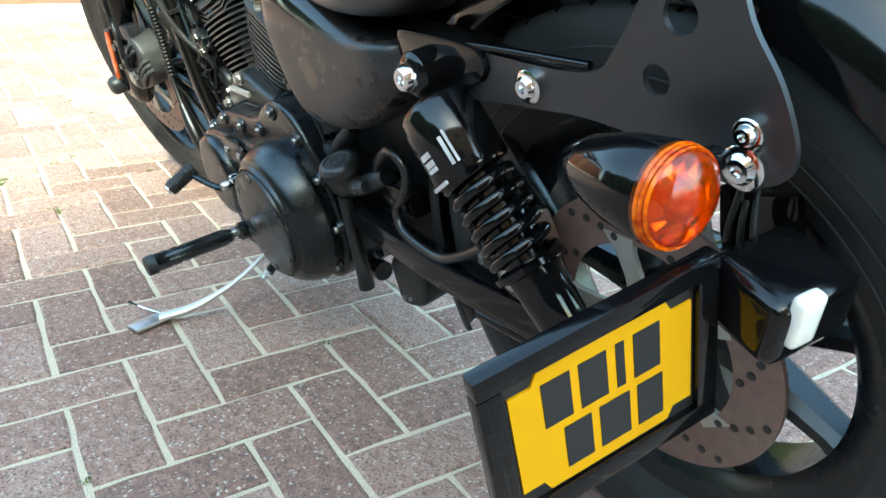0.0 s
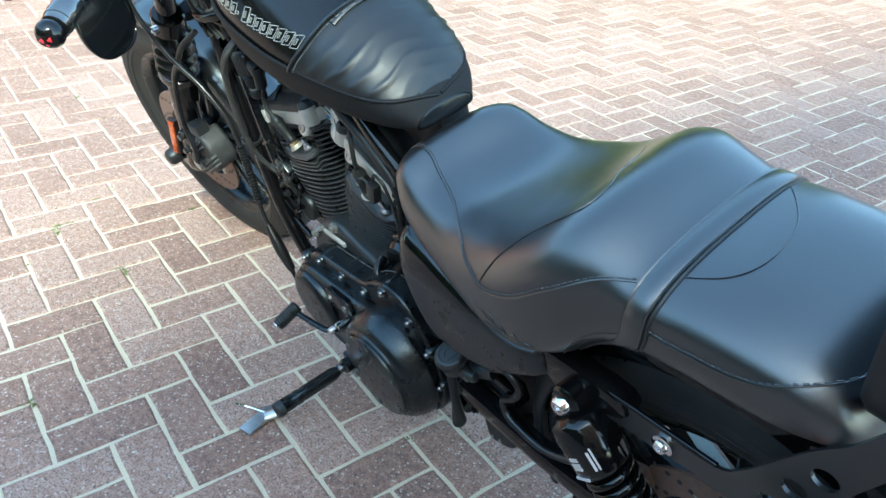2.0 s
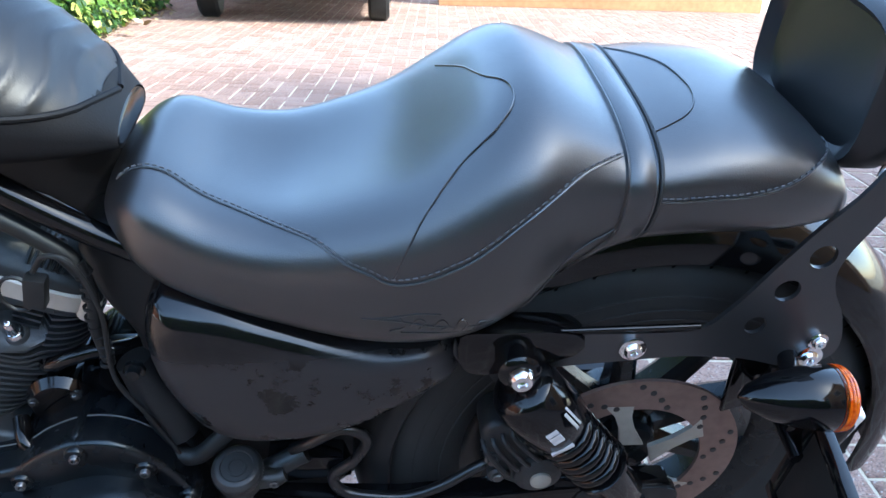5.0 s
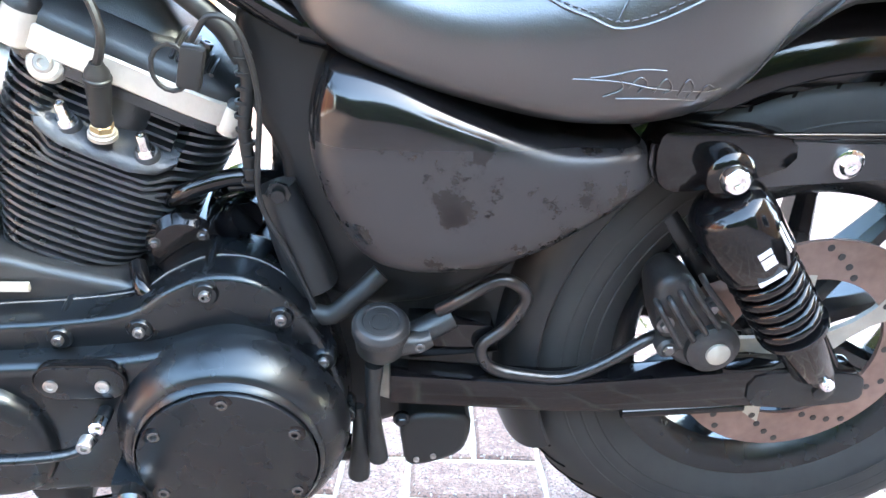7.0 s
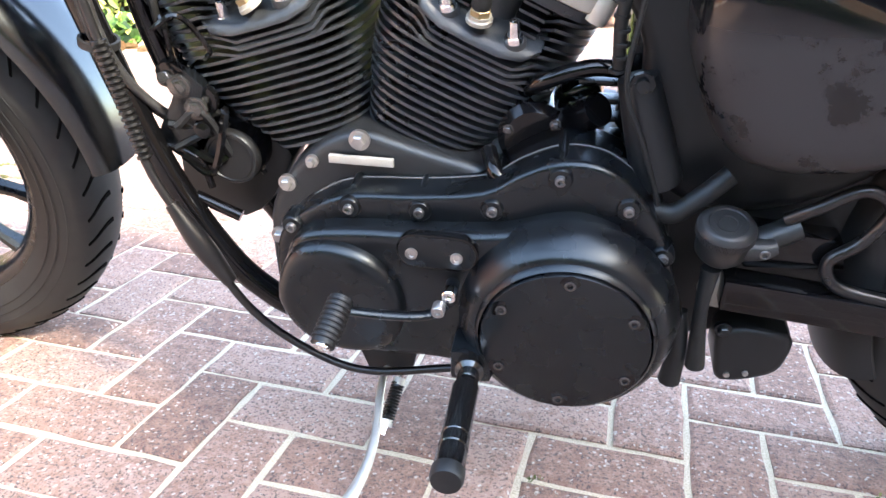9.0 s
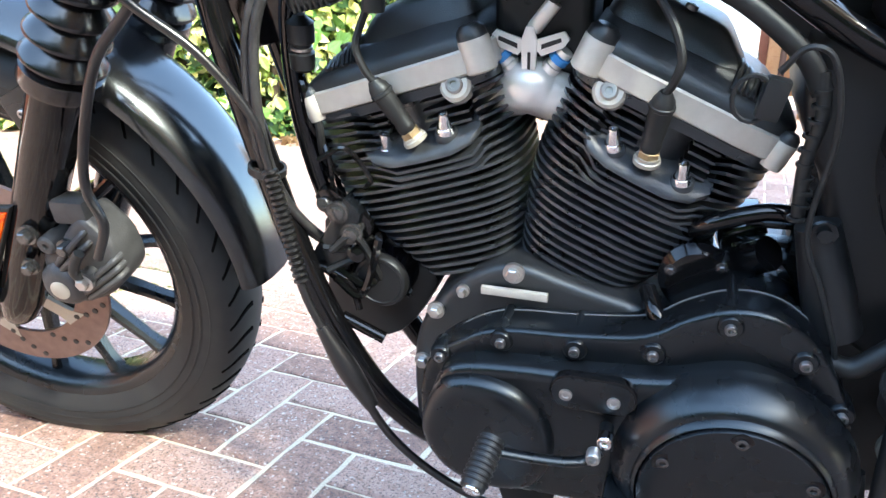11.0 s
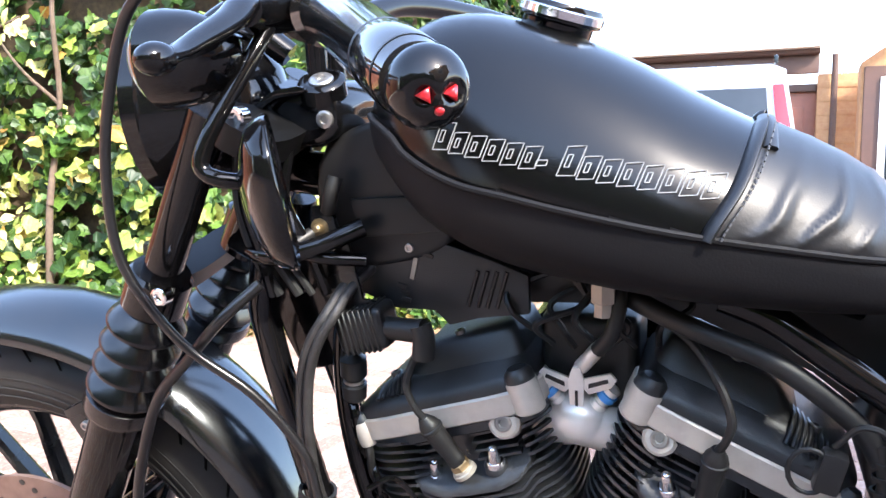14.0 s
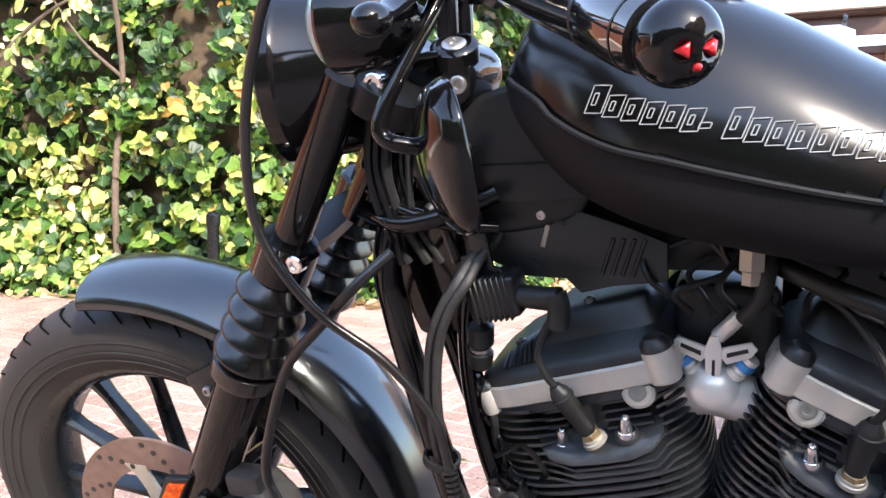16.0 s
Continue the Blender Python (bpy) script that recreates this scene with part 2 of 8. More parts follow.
def smooth_outline(pts, n=5):
    """A closed smooth outline through (x, z) points."""
    out, m = [], len(pts)
    for i in range(m):
        a, b, c, d = (Vector(pts[(i + k) % m]) for k in (-1, 0, 1, 2))
        for k in range(n):
            t = k / n
            v = 0.5 * (2 * b + (c - a) * t + (2 * a - 5 * b + 4 * c - d) * t * t + (3 * b - a - 3 * c + d) * t ** 3)
            out.append((v.x, v.y))
    return out


def box(cx, cy, cz, sx, sy, sz, m=None, bevel=0.003, seg=2):
    bm = bmesh.new()
    bmesh.ops.create_cube(bm, size=1)
    bm.transform(Matrix.Diagonal((sx, sy, sz, 1)))
    bevelled(bm, min(bevel, 0.45 * min(sx, sy, sz)), seg)
    bm.transform((m or Matrix()) if m is not None else Matrix.Translation((cx, cy, cz)))
    if m is not None:
        bm.transform(Matrix.Translation((cx, cy, cz)))
    return bm


def bolt_bm(p, axis=(0, -1, 0), r=0.006, h=0.006, hexa=False):
    """A cap screw with a socket, or a hexagon head on a washer."""
    if hexa:
        bm = lathe([(-0.004, r * 1.45), (0.001, r * 1.45), (0.0012, r * 0.9)], p, axis, 20)
        return join(bm, lathe([(0, r), (h * 0.85, r), (h, r * 0.8)], p, axis, 6))
    return lathe([(-0.006, r), (h * 0.8, r), (h, r * 0.85), (h, r * 0.5), (h * 0.45, r * 0.45), (h * 0.45, 0)], p, axis, 16)


# ---- motorcycle ----
BIKE = tagged(new("motorcycle"), "black motorcycle leaning on its side stand on the brick drive", "motorcycle")
BIKE.matrix_world = pose(0.06, 0.145, -0.004, 13, 0, 3)
L = (0, -1, 0)          # towards the machine's left side
STEER_DEG, FORK_ROLL = 5.8, 3.2     # the bar is turned a little and the front leans less than the frame
HEAD = Vector((-1.215, 0, 0.955))
RAKE = Vector((-math.sin(radians(29.4)), 0, -math.cos(radians(29.4))))
STEER = Matrix.Translation(HEAD) @ Matrix.Rotation(radians(FORK_ROLL), 4, 'X') @ Matrix.Rotation(radians(-STEER_DEG), 4, RAKE) @ Matrix.Translation(-HEAD)


# the front wheel with its brake and mudguard: drawn about one hub, set on the other at full size
AXLE = STEER @ Matrix.Translation((-1.671, 0, 0.335)) @ Matrix.Scale(1.075, 4) @ Matrix.Translation((1.610, 0, -0.338))

TOP = Matrix.Translation(HEAD) @ Matrix.Rotation(radians(-14.3), 4, (-0.515, 0, -0.857)) @ Matrix.Translation(-HEAD)
PLACES = {True: STEER, False: STEER, "top": TOP, "axle": AXLE, "caliper": AXLE @ Matrix.Translation((0.026, 0, 0.002))}


def fpart(name, bm, material, label="", smooth=38.0, axle=False):
    """A part that turns with the handlebar."""
    bm.transform(PLACES[axle])
    return part(name, bm, material, BIKE, label, smooth)


def sub(name, bm, material, parent, label="", smooth=38.0, steer=False):
    if steer:
        bm.transform(PLACES[steer])
    return part(name, bm, material, parent, label, smooth)


def bolt(p, axis=L, r=0.006, h=0.006, material=None, parent=None, hexa=False, steer=False):
    bm = bolt_bm(p, axis, r, h, hexa)
    return sub("bolt", bm, material or STEEL, parent or BIKE, steer=steer)


GROOVE_SHADE = mat("tread_groove_shade", (0.003, 0.003, 0.003), 0.85, spec=0.05)


def tyre_profile(R, w, rim, crown=0.8):
    """Cross-section of a tyre: (across, radius)."""
    pts = []
    h = R - rim
    for k in range(25):
        a = math.pi * (k / 24)
        x = -w * math.cos(a)
        pts.append((math.copysign(abs(x) ** 1.0, x), rim + 0.42 * h + 0.58 * h * math.sin(a) ** crown))
    return [(-w * 0.72, rim - 0.004), (-w * 0.95, rim + 0.2 * h)] + pts + [(w * 0.95, rim + 0.2 * h), (w * 0.72, rim - 0.004)]


def wheel(name, cx, cz, R, w, rim, spokes, disc_y, steer, tread, deep=0.026, fat=1.0, broad=1.0):
    c = (cx, 0, cz)
    y = (0, 1, 0)
    W = tagged(new(name), "", "")
    W.parent = BIKE
    ty = sub("tyre", ring_solid(tyre_profile(R, w, rim), c, y, 96), TYRE, W, "worn black rubber tyre", steer=steer)
    rw = w * 0.72
    for q in (0.20, 0.34, 0.50):
        for sd in (-1, 1):
            yy, rr = sd * w * (0.955 if q < 0.3 else 0.995 if q < 0.45 else 0.985), rim + q * (R - rim)
            sub("sidewall_ring", ring_solid([(yy - 0.001, rr - 0.0015), (yy + sd * 0.0016, rr - 0.0006), (yy + sd * 0.0016, rr + 0.0006), (yy - 0.001, rr + 0.0015)], c, y, 96), TYRE, ty, steer=steer)
    prof = [(-rw, rim + 0.010), (-rw + 0.006, rim + 0.010), (-rw + 0.010, rim - 0.004), (-rw * 0.5, rim - 0.014), (rw * 0.5, rim - 0.014), (rw - 0.010, rim - 0.004), (rw - 0.006, rim + 0.010), (rw, rim + 0.010),
            (rw, rim - 0.006), (rw * 0.80, rim - deep * 0.7), (rw * 0.55, rim - deep), (-rw * 0.55, rim - deep), (-rw * 0.80, rim - deep * 0.7), (-rw, rim - 0.006)]
    sub("rim", ring_solid(prof, c, y, 96), SATIN, W, "satin black cast rim", steer=steer)
    sub("hub", lathe([(-0.055, 0.030), (-0.055, 0.042), (-0.03, 0.05), (0.03, 0.05), (0.055, 0.042), (0.055, 0.03)], c, y, 32), SATIN, W, steer=steer)
    for k in range(spokes):
        a = 2 * math.pi * (k + 0.35) / spokes
        d, t = Vector((math.cos(a), 0, math.sin(a))), Vector((-math.sin(a), 0, math.cos(a)))
        rings = []
        for r, wt, wy in ((0.035, 0.016, 0.030), (0.08, 0.012, 0.026), (rim - 0.05, 0.009, 0.020), (rim - 0.02, 0.013, 0.026)):
            o = Vector(c) + d * r
            rings.append([o + t * wt * fat * p + Vector((0, wy * broad * q, 0)) for p, q in ((-1, -0.55), (-0.45, -1), (0.45, -1), (1, -0.55), (1, 0.55), (0.45, 1), (-0.45, 1), (-1, 0.55))])
        sub("spoke", loft(rings), SATIN, W, steer=steer)
    # tread grooves as short raised sipes on the shoulder, shade put into their colour
    bm = bmesh.new()
    n = 46
    h = R - rim
    for s in (-1, 1):
        for k in range(n):
            rings = []
            for j in range(7):
                f = j / 6
                a = 2 * math.pi * (k + 0.5 * (s > 0)) / n + (0.10 * f - 0.03 * math.sin(f * 3)) * tread
                x = 0.30 + 0.55 * f
                ang = math.acos(min(1, x))
                rr = rim + 0.42 * h + 0.58 * h * math.sin(ang) ** 0.8
                nrm = Vector((math.cos(a), 0, math.sin(a)))
                tan = Vector((-math.sin(a), 0, math.cos(a)))
                o = Vector(c) + nrm * (rr + 0.0019) + Vector((0, s * w * x, 0))
                wd = 0.0032 * (1 - 0.5 * f)
                rings.append([o - tan * wd - nrm * 0.003, o - tan * wd, o + tan * wd, o + tan * wd - nrm * 0.003])
            loft(rings, bm=bm)
    sub("tread_pattern", bm, GROOVE_SHADE, ty, steer=steer)["kind"] = "stuff"
    # brake disc on the left
    disc = sub("brake_disc", ring_solid([(disc_y - 0.0025, 0.097), (disc_y + 0.0025, 0.097), (disc_y + 0.0025, 0.146), (disc_y - 0.0025, 0.146)], c, y, 96), ROTOR, W, "drilled brake disc with brown surface rust", steer=steer)
    for k in range(10):
        a0 = 2 * math.pi * k / 10
        for j in range(4):
            a = a0 + 0.12 * j
            r = 0.104 + 0.011 * j
            sub("drill_hole", lathe([(0, 0.0042), (0.0008, 0.0042), (0.001, 0.0)], (cx + r * math.cos(a), disc_y - 0.0027, cz + r * math.sin(a)), (0, -1, 0), 10), BLACKMARK, disc, steer=steer)
    for k in range(5):
        a = 2 * math.pi * k / 5 + 0.3
        d = Vector((math.cos(a), 0, math.sin(a)))
        t = Vector((-math.sin(a), 0, math.cos(a)))
        rings = []
        for r, wd, sh in ((0.030, 0.016, 0.0), (0.060, 0.010, 0.012), (0.085, 0.011, 0.022), (0.102, 0.018, 0.03)):
            o = Vector(c) + d * r + t * sh
            rings.append([o + t * wd * p + Vector((0, disc_y + q * 0.003, 0)) for p, q in ((-1, -1), (1, -1), (1, 1), (-1, 1))])
        sub("disc_arm", loft(rings), ALU, disc, "bare metal disc carrier arm", steer=steer)
    return W


RX, RZ = -0.045, 0.347            # rear axle
FX, FZ = -1.610, 0.338            # front axle
wheel("rear_wheel", RX, RZ, 0.340, 0.076, 0.222, 9, -0.070, False, 1, 0.040, 1.45)
wheel("front_wheel", FX, FZ, 0.331, 0.054, 0.243, 13, -0.058, "axle", -1, 0.024, 0.78, 0.55)

# fuel tank
T_TOP = [(-1.105, 0.972), (-1.085, 1.015), (-1.05, 1.044), (-1.0, 1.048), (-0.95, 1.036), (-0.90, 1.017), (-0.85, 0.993), (-0.80, 0.964), (-0.76, 0.944), (-0.72, 0.926), (-0.68, 0.905), (-0.65, 0.882), (-0.62, 0.850), (-0.60, 0.820)]
T_BOT = [(-1.105, 0.945), (-1.085, 0.915), (-1.04, 0.868), (-1.0, 0.845), (-0.95, 0.828), (-0.90, 0.818), (-0.816, 0.806), (-0.71, 0.798), (-0.605, 0.796)]
T_W = [(-1.105, 0.045), (-1.085, 0.078), (-1.04, 0.112), (-0.98, 0.132), (-0.90, 0.138), (-0.82, 0.133), (-0.74, 0.117), (-0.68, 0.100), (-0.635, 0.080), (-0.60, 0.050)]


def tank_ring(x, grow=0.0, n=40):
    zt, zb, w = curve1(T_TOP, x) + grow, curve1(T_BOT, x) - grow, curve1(T_W, x) + grow
    zm = zb + 0.36 * (zt - zb)
    out = []
    for k in range(n):
        a = 2 * math.pi * k / n + math.pi / 2
        c, s = math.cos(a), math.sin(a)
        e = 0.95 if s > 0 else 0.55
        yy = w * math.copysign(abs(c) ** e, c)
        zz = zm + (zt - zm) * abs(s) ** 1.12 if s > 0 else zm - (zm - zb) * abs(s) ** 0.6
        out.append((x, yy, zz))
    return out


def tank_shell(x0, x1, grow, steps=36):
    rings = [tank_ring(x0 + (x1 - x0) * (0.5 - 0.5 * math.cos(math.pi * i / steps)), grow) for i in range(steps + 1)]
    return loft(rings)


TANK = part("fuel_tank", tank_shell(-1.105, -0.60, 0.0), DENIM, BIKE, "satin black fuel tank")

# seat
S_TOP = [(-0.615, 0.780), (-0.595, 0.795), (-0.57, 0.796), (-0.52, 0.768), (-0.462, 0.757), (-0.40, 0.773), (-0.35, 0.797), (-0.30, 0.838), (-0.265, 0.870), (-0.235, 0.884), (-0.20, 0.876), (-0.15, 0.856), (-0.07, 0.862), (0.0, 0.856), (0.05, 0.835), (0.075, 0.80), (0.085, 0.765)]
S_BOT = [(-0.615, 0.725), (-0.59, 0.694), (-0.56, 0.674), (-0.441, 0.643), (-0.37, 0.632), (-0.28, 0.637), (-0.236, 0.660), (-0.20, 0.700), (-0.15, 0.735), (0.0, 0.742), (0.05, 0.748), (0.085, 0.755)]
S_W = [(-0.615, 0.085), (-0.59, 0.115), (-0.55, 0.132), (-0.46, 0.152), (-0.37, 0.172), (-0.30, 0.180), (-0.24, 0.170), (-0.19, 0.152), (-0.10, 0.148), (0.0, 0.142), (0.05, 0.13), (0.075, 0.11), (0.085, 0.08)]


def seat_ring(x, grow=0.0, n=48):
    zt, zb, w = curve1(S_TOP, x) - 0.010, curve1(S_BOT, x), curve1(S_W, x)
    dish = 0.040 * max(0.0, 1 - ((x + 0.42) / 0.18) ** 2)
    out = []
    for k in range(n):
        a = 2 * math.pi * k / n + math.pi / 2
        c, s = math.cos(a), math.sin(a)
        yy = (w + grow) * math.copysign(abs(c) ** 0.72, c)
        zc = zb + 0.42 * (zt - zb)
        zz = zc + (zt + grow - zc) * abs(s) ** 0.62 if s > 0 else zc - (zc - zb + grow) * abs(s) ** 0.5
        if s > 0:
            zz += dish * (abs(yy) / w) ** 2 * s
        out.append((x, yy, zz))
    return out


rings = [seat_ring(-0.615 + 0.70 * (0.5 - 0.5 * math.cos(math.pi * i / 70))) for i in range(71)]
SEAT = part("seat", loft(rings), LEATHER, BIKE, "two-up black leather seat with stitched seams", 60)

# rear fender, struts
def fender(cx, cz, R, w, a0, a1, thick=0.003, steps=40, sidewall=0.04, crown=0.9):
    rings = []
    for i in range(steps + 1):
        a = radians(a0 + (a1 - a0) * i / steps)
        d = Vector((math.cos(a), 0, math.sin(a)))
        o = Vector((cx, 0, cz))
        sec = []
        m = 18
        for k in range(m + 1):
            b = math.pi * k / m
            yy, rr = -w * math.cos(b), R - sidewall + sidewall * math.sin(b) ** crown
            sec.append(o + d * rr + Vector((0, yy, 0)))
        inner = [o + d * ((p - o).dot(d) - thick) + Vector((0, p.y * (1 - thick / w), 0)) for p in sec[::-1]]
        rings.append(sec + inner)
    return loft(rings)


part("rear_fender", fender(RX - 0.01, RZ + 0.02, 0.385, 0.088, -8, 150, sidewall=0.07), GLOSS, BIKE, "gloss black rear mudguard")
fpart("front_fender", fender(FX + 0.010, FZ + 0.004, 0.372, 0.068, 2, 97, sidewall=0.034), SEMI, "half-gloss black front mudguard", axle="axle")

# primary case
P_OUT = [(-1.008, 0.29), (-0.998, 0.360), (-0.955, 0.399), (-0.913, 0.417), (-0.842, 0.423), (-0.772, 0.434), (-0.735, 0.458), (-0.695, 0.475), (-0.65, 0.470), (-0.61, 0.436), (-0.58, 0.380), (-0.562, 0.30), (-0.575, 0.235), (-0.62, 0.195), (-0.70, 0.188), (-0.76, 0.212), (-0.82, 0.222), (-0.90, 0.215), (-0.96, 0.23), (-0.997, 0.255)]
GASKET = mat("grey_gasket", (0.10, 0.10, 0.10), 0.5)
PRIMARY = part("primary_cover", slab(smooth_outline(P_OUT, 4), -0.03, -0.122, 0.008, 3), SATIN, BIKE, "satin black primary drive cover")
sub("cover_body", slab(smooth_outline([(-0.990, 0.30), (-0.980, 0.358), (-0.956, 0.382), (-0.90, 0.391), (-0.843, 0.394), (-0.79, 0.398), (-0.742, 0.405), (-0.70, 0.419), (-0.665, 0.421), (-0.622, 0.402), (-0.590, 0.360), (-0.577, 0.30), (-0.592, 0.235), (-0.63, 0.205), (-0.70, 0.20), (-0.80, 0.225), (-0.90, 0.225), (-0.96, 0.24)], 4), -0.10, -0.150, 0.014, 4), SATIN, PRIMARY)
sub("gasket_line", tube([(x, -0.082, z + 0.0005) for x, z in P_OUT[1:11]], 0.0009, 6), GASKET, PRIMARY, "thin pale gasket edge")
sub("clutch_dome", lathe([(0, 0.117), (0.008, 0.116), (0.020, 0.112), (0.032, 0.106), (0.040, 0.100), (0.044, 0.094), (0.044, 0.0)], (-0.677, -0.138, 0.306), L, 64), SATIN, PRIMARY)
DERBY = sub("derby_cover", lathe([(0, 0.0865), (0.008, 0.0865), (0.0100, 0.0855), (0.0105, 0.083), (0.0118, 0.05), (0.0125, 0.0)], (-0.677, -0.182, 0.306), L, 64), SATIN, PRIMARY, "round satin black derby cover")
sub("pulley_bulge", slab(smooth_outline([(-0.995, 0.30), (-0.975, 0.36), (-0.935, 0.378), (-0.89, 0.368), (-0.858, 0.335), (-0.85, 0.29), (-0.87, 0.245), (-0.92, 0.232), (-0.97, 0.25)], 4), -0.12, -0.166, 0.020, 5), SATIN, PRIMARY)

# engine
ENG = Vector((-0.008, 0.030, -0.016))      # where the upper engine sits against the cases
SHELF = mat("worn_head_casting", (0.020, 0.023, 0.026), 0.34, scale=55, color2=(0.048, 0.053, 0.058), bump=0.25, bump_scale=260, rough2=0.5)
def cylinder(name, ox, oz, deg, left, right):
    """One finned cylinder and head; the side view is measured along and across the bore."""
    u = Vector((math.cos(radians(deg)), 0, math.sin(radians(deg))))
    v = Vector((-math.sin(radians(deg)), 0, math.cos(radians(deg))))
    o = Vector((ox, 0, oz)) + ENG
    C = new(name)
    C.parent = BIKE
    core = [o + v * h for h in (-0.215, -0.005)]
    sub("barrel", tube(core, 0.056, 24), FINS, C)
    n = 21
    for i in range(n):
        h = -0.208 + 0.2 * i / (n - 1)
        head = i >= 12
        a, b = curve1(left, h), curve1(right, h)
        ring_t, ring_b = [], []
        m = 64
        for k in range(m):
            t = 2 * math.pi * k / m
            c, s = math.cos(t), math.sin(t)
            uu = (b if c > 0 else a) * abs(c) ** 0.62 * (1 if c > 0 else -1)
            yy = -0.086 * math.copysign(abs(s) ** 0.62, s)
            dip = 0.0
            if head:
                f = (i - 12) / 8
                w = max(0.0, min(1.0, (0.066 - abs(uu - 0.01)) / 0.022))
                w = w * w * (3 - 2 * w)
                dip = -0.026 * w * (0.4 + 0.6 * f)
                if i > 14 and yy < -0.03:
                    yy = yy + w * 0.045 * min(1.0, (i - 14) / 2)
            p = o + u * uu + v * (h + dip) + Vector((0, yy, 0))
            ring_t.append(p + v * 0.0016)
            ring_b.append(p - v * 0.0016)
        bm = bmesh.new()
        loft([ring_b, ring_t], bm=bm)
        sub("fin", bm, FINS, C, smooth=30)
    # shelf under the head bolts, with short fins behind it
    f = 1 if deg > 0 else -1
    def pt(a, h, y):
        return o + u * a + v * h + Vector((0, y, 0))
    rings = []
    for a, hh, dy in ((-0.064, -0.050, 0.014), (-0.054, -0.060, 0.004), (-0.03, -0.066, 0.0), (0.0, -0.067, -0.001), (0.035, -0.067, 0.0), (0.058, -0.062, 0.004), (0.072, -0.052, 0.014)):
        rings.append([pt(a, hh + 0.018, -0.040 + dy), pt(a, hh + 0.013, -0.060 + dy), pt(a, hh + 0.004, -0.080 + dy), pt(a, hh - 0.003, -0.0895 + dy), pt(a, hh - 0.008, -0.0895 + dy), pt(a, hh - 0.010, -0.080 + dy), pt(a, hh - 0.004, -0.040 + dy)])
    sub("bolt_shelf", loft(rings), SHELF, C, "grey worn casting under the head bolts", 60)
    for k in range(4):
        h = -0.046 + 0.0095 * k
        for a0, a1 in ((-0.052, -0.030), (0.012, 0.062)) if f > 0 else ((-0.050, -0.012), (0.034, 0.062)):
            bm = bmesh.new()
            loft([[pt(a, h + s * 0.0016, -0.030) for a, s in ((a0, -1), (a1, -1), (a1, 1), (a0, 1))], [pt(a, h - 0.003 + s * 0.0014, -0.066) for a, s in ((a0, -1), (a1, -1), (a1, 1), (a0, 1))]], bm=bm)
            sub("short_fin", bm, FINS, C, smooth=30)
    # rocker box: bare alloy base and a stepped black cover, high at the intake end
    def sec(h, a, b, y, e=0.32, dy=0.0):
        a, b = (a, b) if f > 0 else (-b, -a)
        out = []
        for k in range(48):
            t = 2 * math.pi * k / 48
            c, s = math.cos(t), math.sin(t)
            out.append(o + u * ((a + b) / 2 + (b - a) / 2 * math.copysign(abs(c) ** e, c)) + v * h + Vector((0, dy + y * math.copysign(abs(s) ** e, s), 0)))
        return out
    sub("head_deck", loft([sec(-0.014, -0.108, 0.100, 0.076), sec(-0.003, -0.110, 0.102, 0.079)]), FINS, C)
    sub("rocker_base", loft([sec(-0.002, -0.112, 0.104, 0.080), sec(0.0, -0.114, 0.106, 0.082), sec(0.021, -0.114, 0.106, 0.082), sec(0.023, -0.112, 0.104, 0.080)]), ALUB, C, "bare alloy rocker box base")
    sub("rocker_cover", loft([sec(0.023, -0.111, 0.103, 0.079), sec(0.032, -0.110, 0.102, 0.078), sec(0.037, -0.099, 0.098, 0.073), sec(0.050, -0.074, 0.094, 0.059), sec(0.0535, -0.062, 0.092, 0.054)]), WRINKLE, C, "black rocker cover", 60)
    sub("rocker_top", loft([sec(0.050, -0.048, 0.098, 0.058), sec(0.056, -0.042, 0.097, 0.054), sec(0.074, -0.020, 0.095, 0.048), sec(0.080, -0.010, 0.091, 0.042), sec(0.0815, 0.0, 0.084, 0.034)]), WRINKLE, C, "raised end of the rocker cover", 60)
    for k in range(7):
        a = f * (-0.036 - 0.0062 * k)
        sub("rocker_rib", tube([pt(a, 0.041, -0.0715), pt(a, 0.0565 - 0.0018 * k, -0.056), pt(a, 0.0605 - 0.0022 * k, -0.043), pt(a, 0.058 - 0.0022 * k, -0.02)], 0.0023, 7), WRINKLE, C)
    for a, y, h in ((f * 0.030, -0.034, 0.0805), (f * -0.058, -0.040, 0.0535)):
        bolt(pt(a, h, y), v, 0.0062, 0.005, DARKSTEEL0, C)
    # corner bosses of the base
    for a, big in ((f * 0.090, True), (f * -0.104, False)):
        r = 0.0165 if big else 0.0115
        q = pt(a, 0.0, -0.069)
        sub("rocker_boss", lathe([(-0.004 if big else -0.007, r * 0.90), (-0.002, r), (0.028 if big else 0.020, r), (0.033 if big else 0.022, r * 0.9)], q, v, 24), ALUB, C, "bare alloy corner boss")
        sub("boss_cap", lathe([(0.030 if big else 0.020, r * 0.96), (0.038 if big else 0.026, r * 0.9), (0.043 if big else 0.030, r * 0.6), (0.044 if big else 0.031, 0)], q, v, 24), WRINKLE, C)
    # lug with its bolt under the intake end
    q = pt(f * 0.060, -0.010, -0.074)
    sub("head_lug", lathe([(-0.010, 0.0175), (0.003, 0.0165), (0.006, 0.0135), (0.0065, 0.0)], q, (0, -0.93, 0.36), 22), ALUB, C, "bare alloy head lug")
    sub("lug_bolt", lathe([(0.006, 0.0088), (0.009, 0.0088), (0.0105, 0.007), (0.0105, 0.004), (0.008, 0.0036), (0.008, 0)], q, (0, -0.93, 0.36), 18), STEEL, C)
    return C


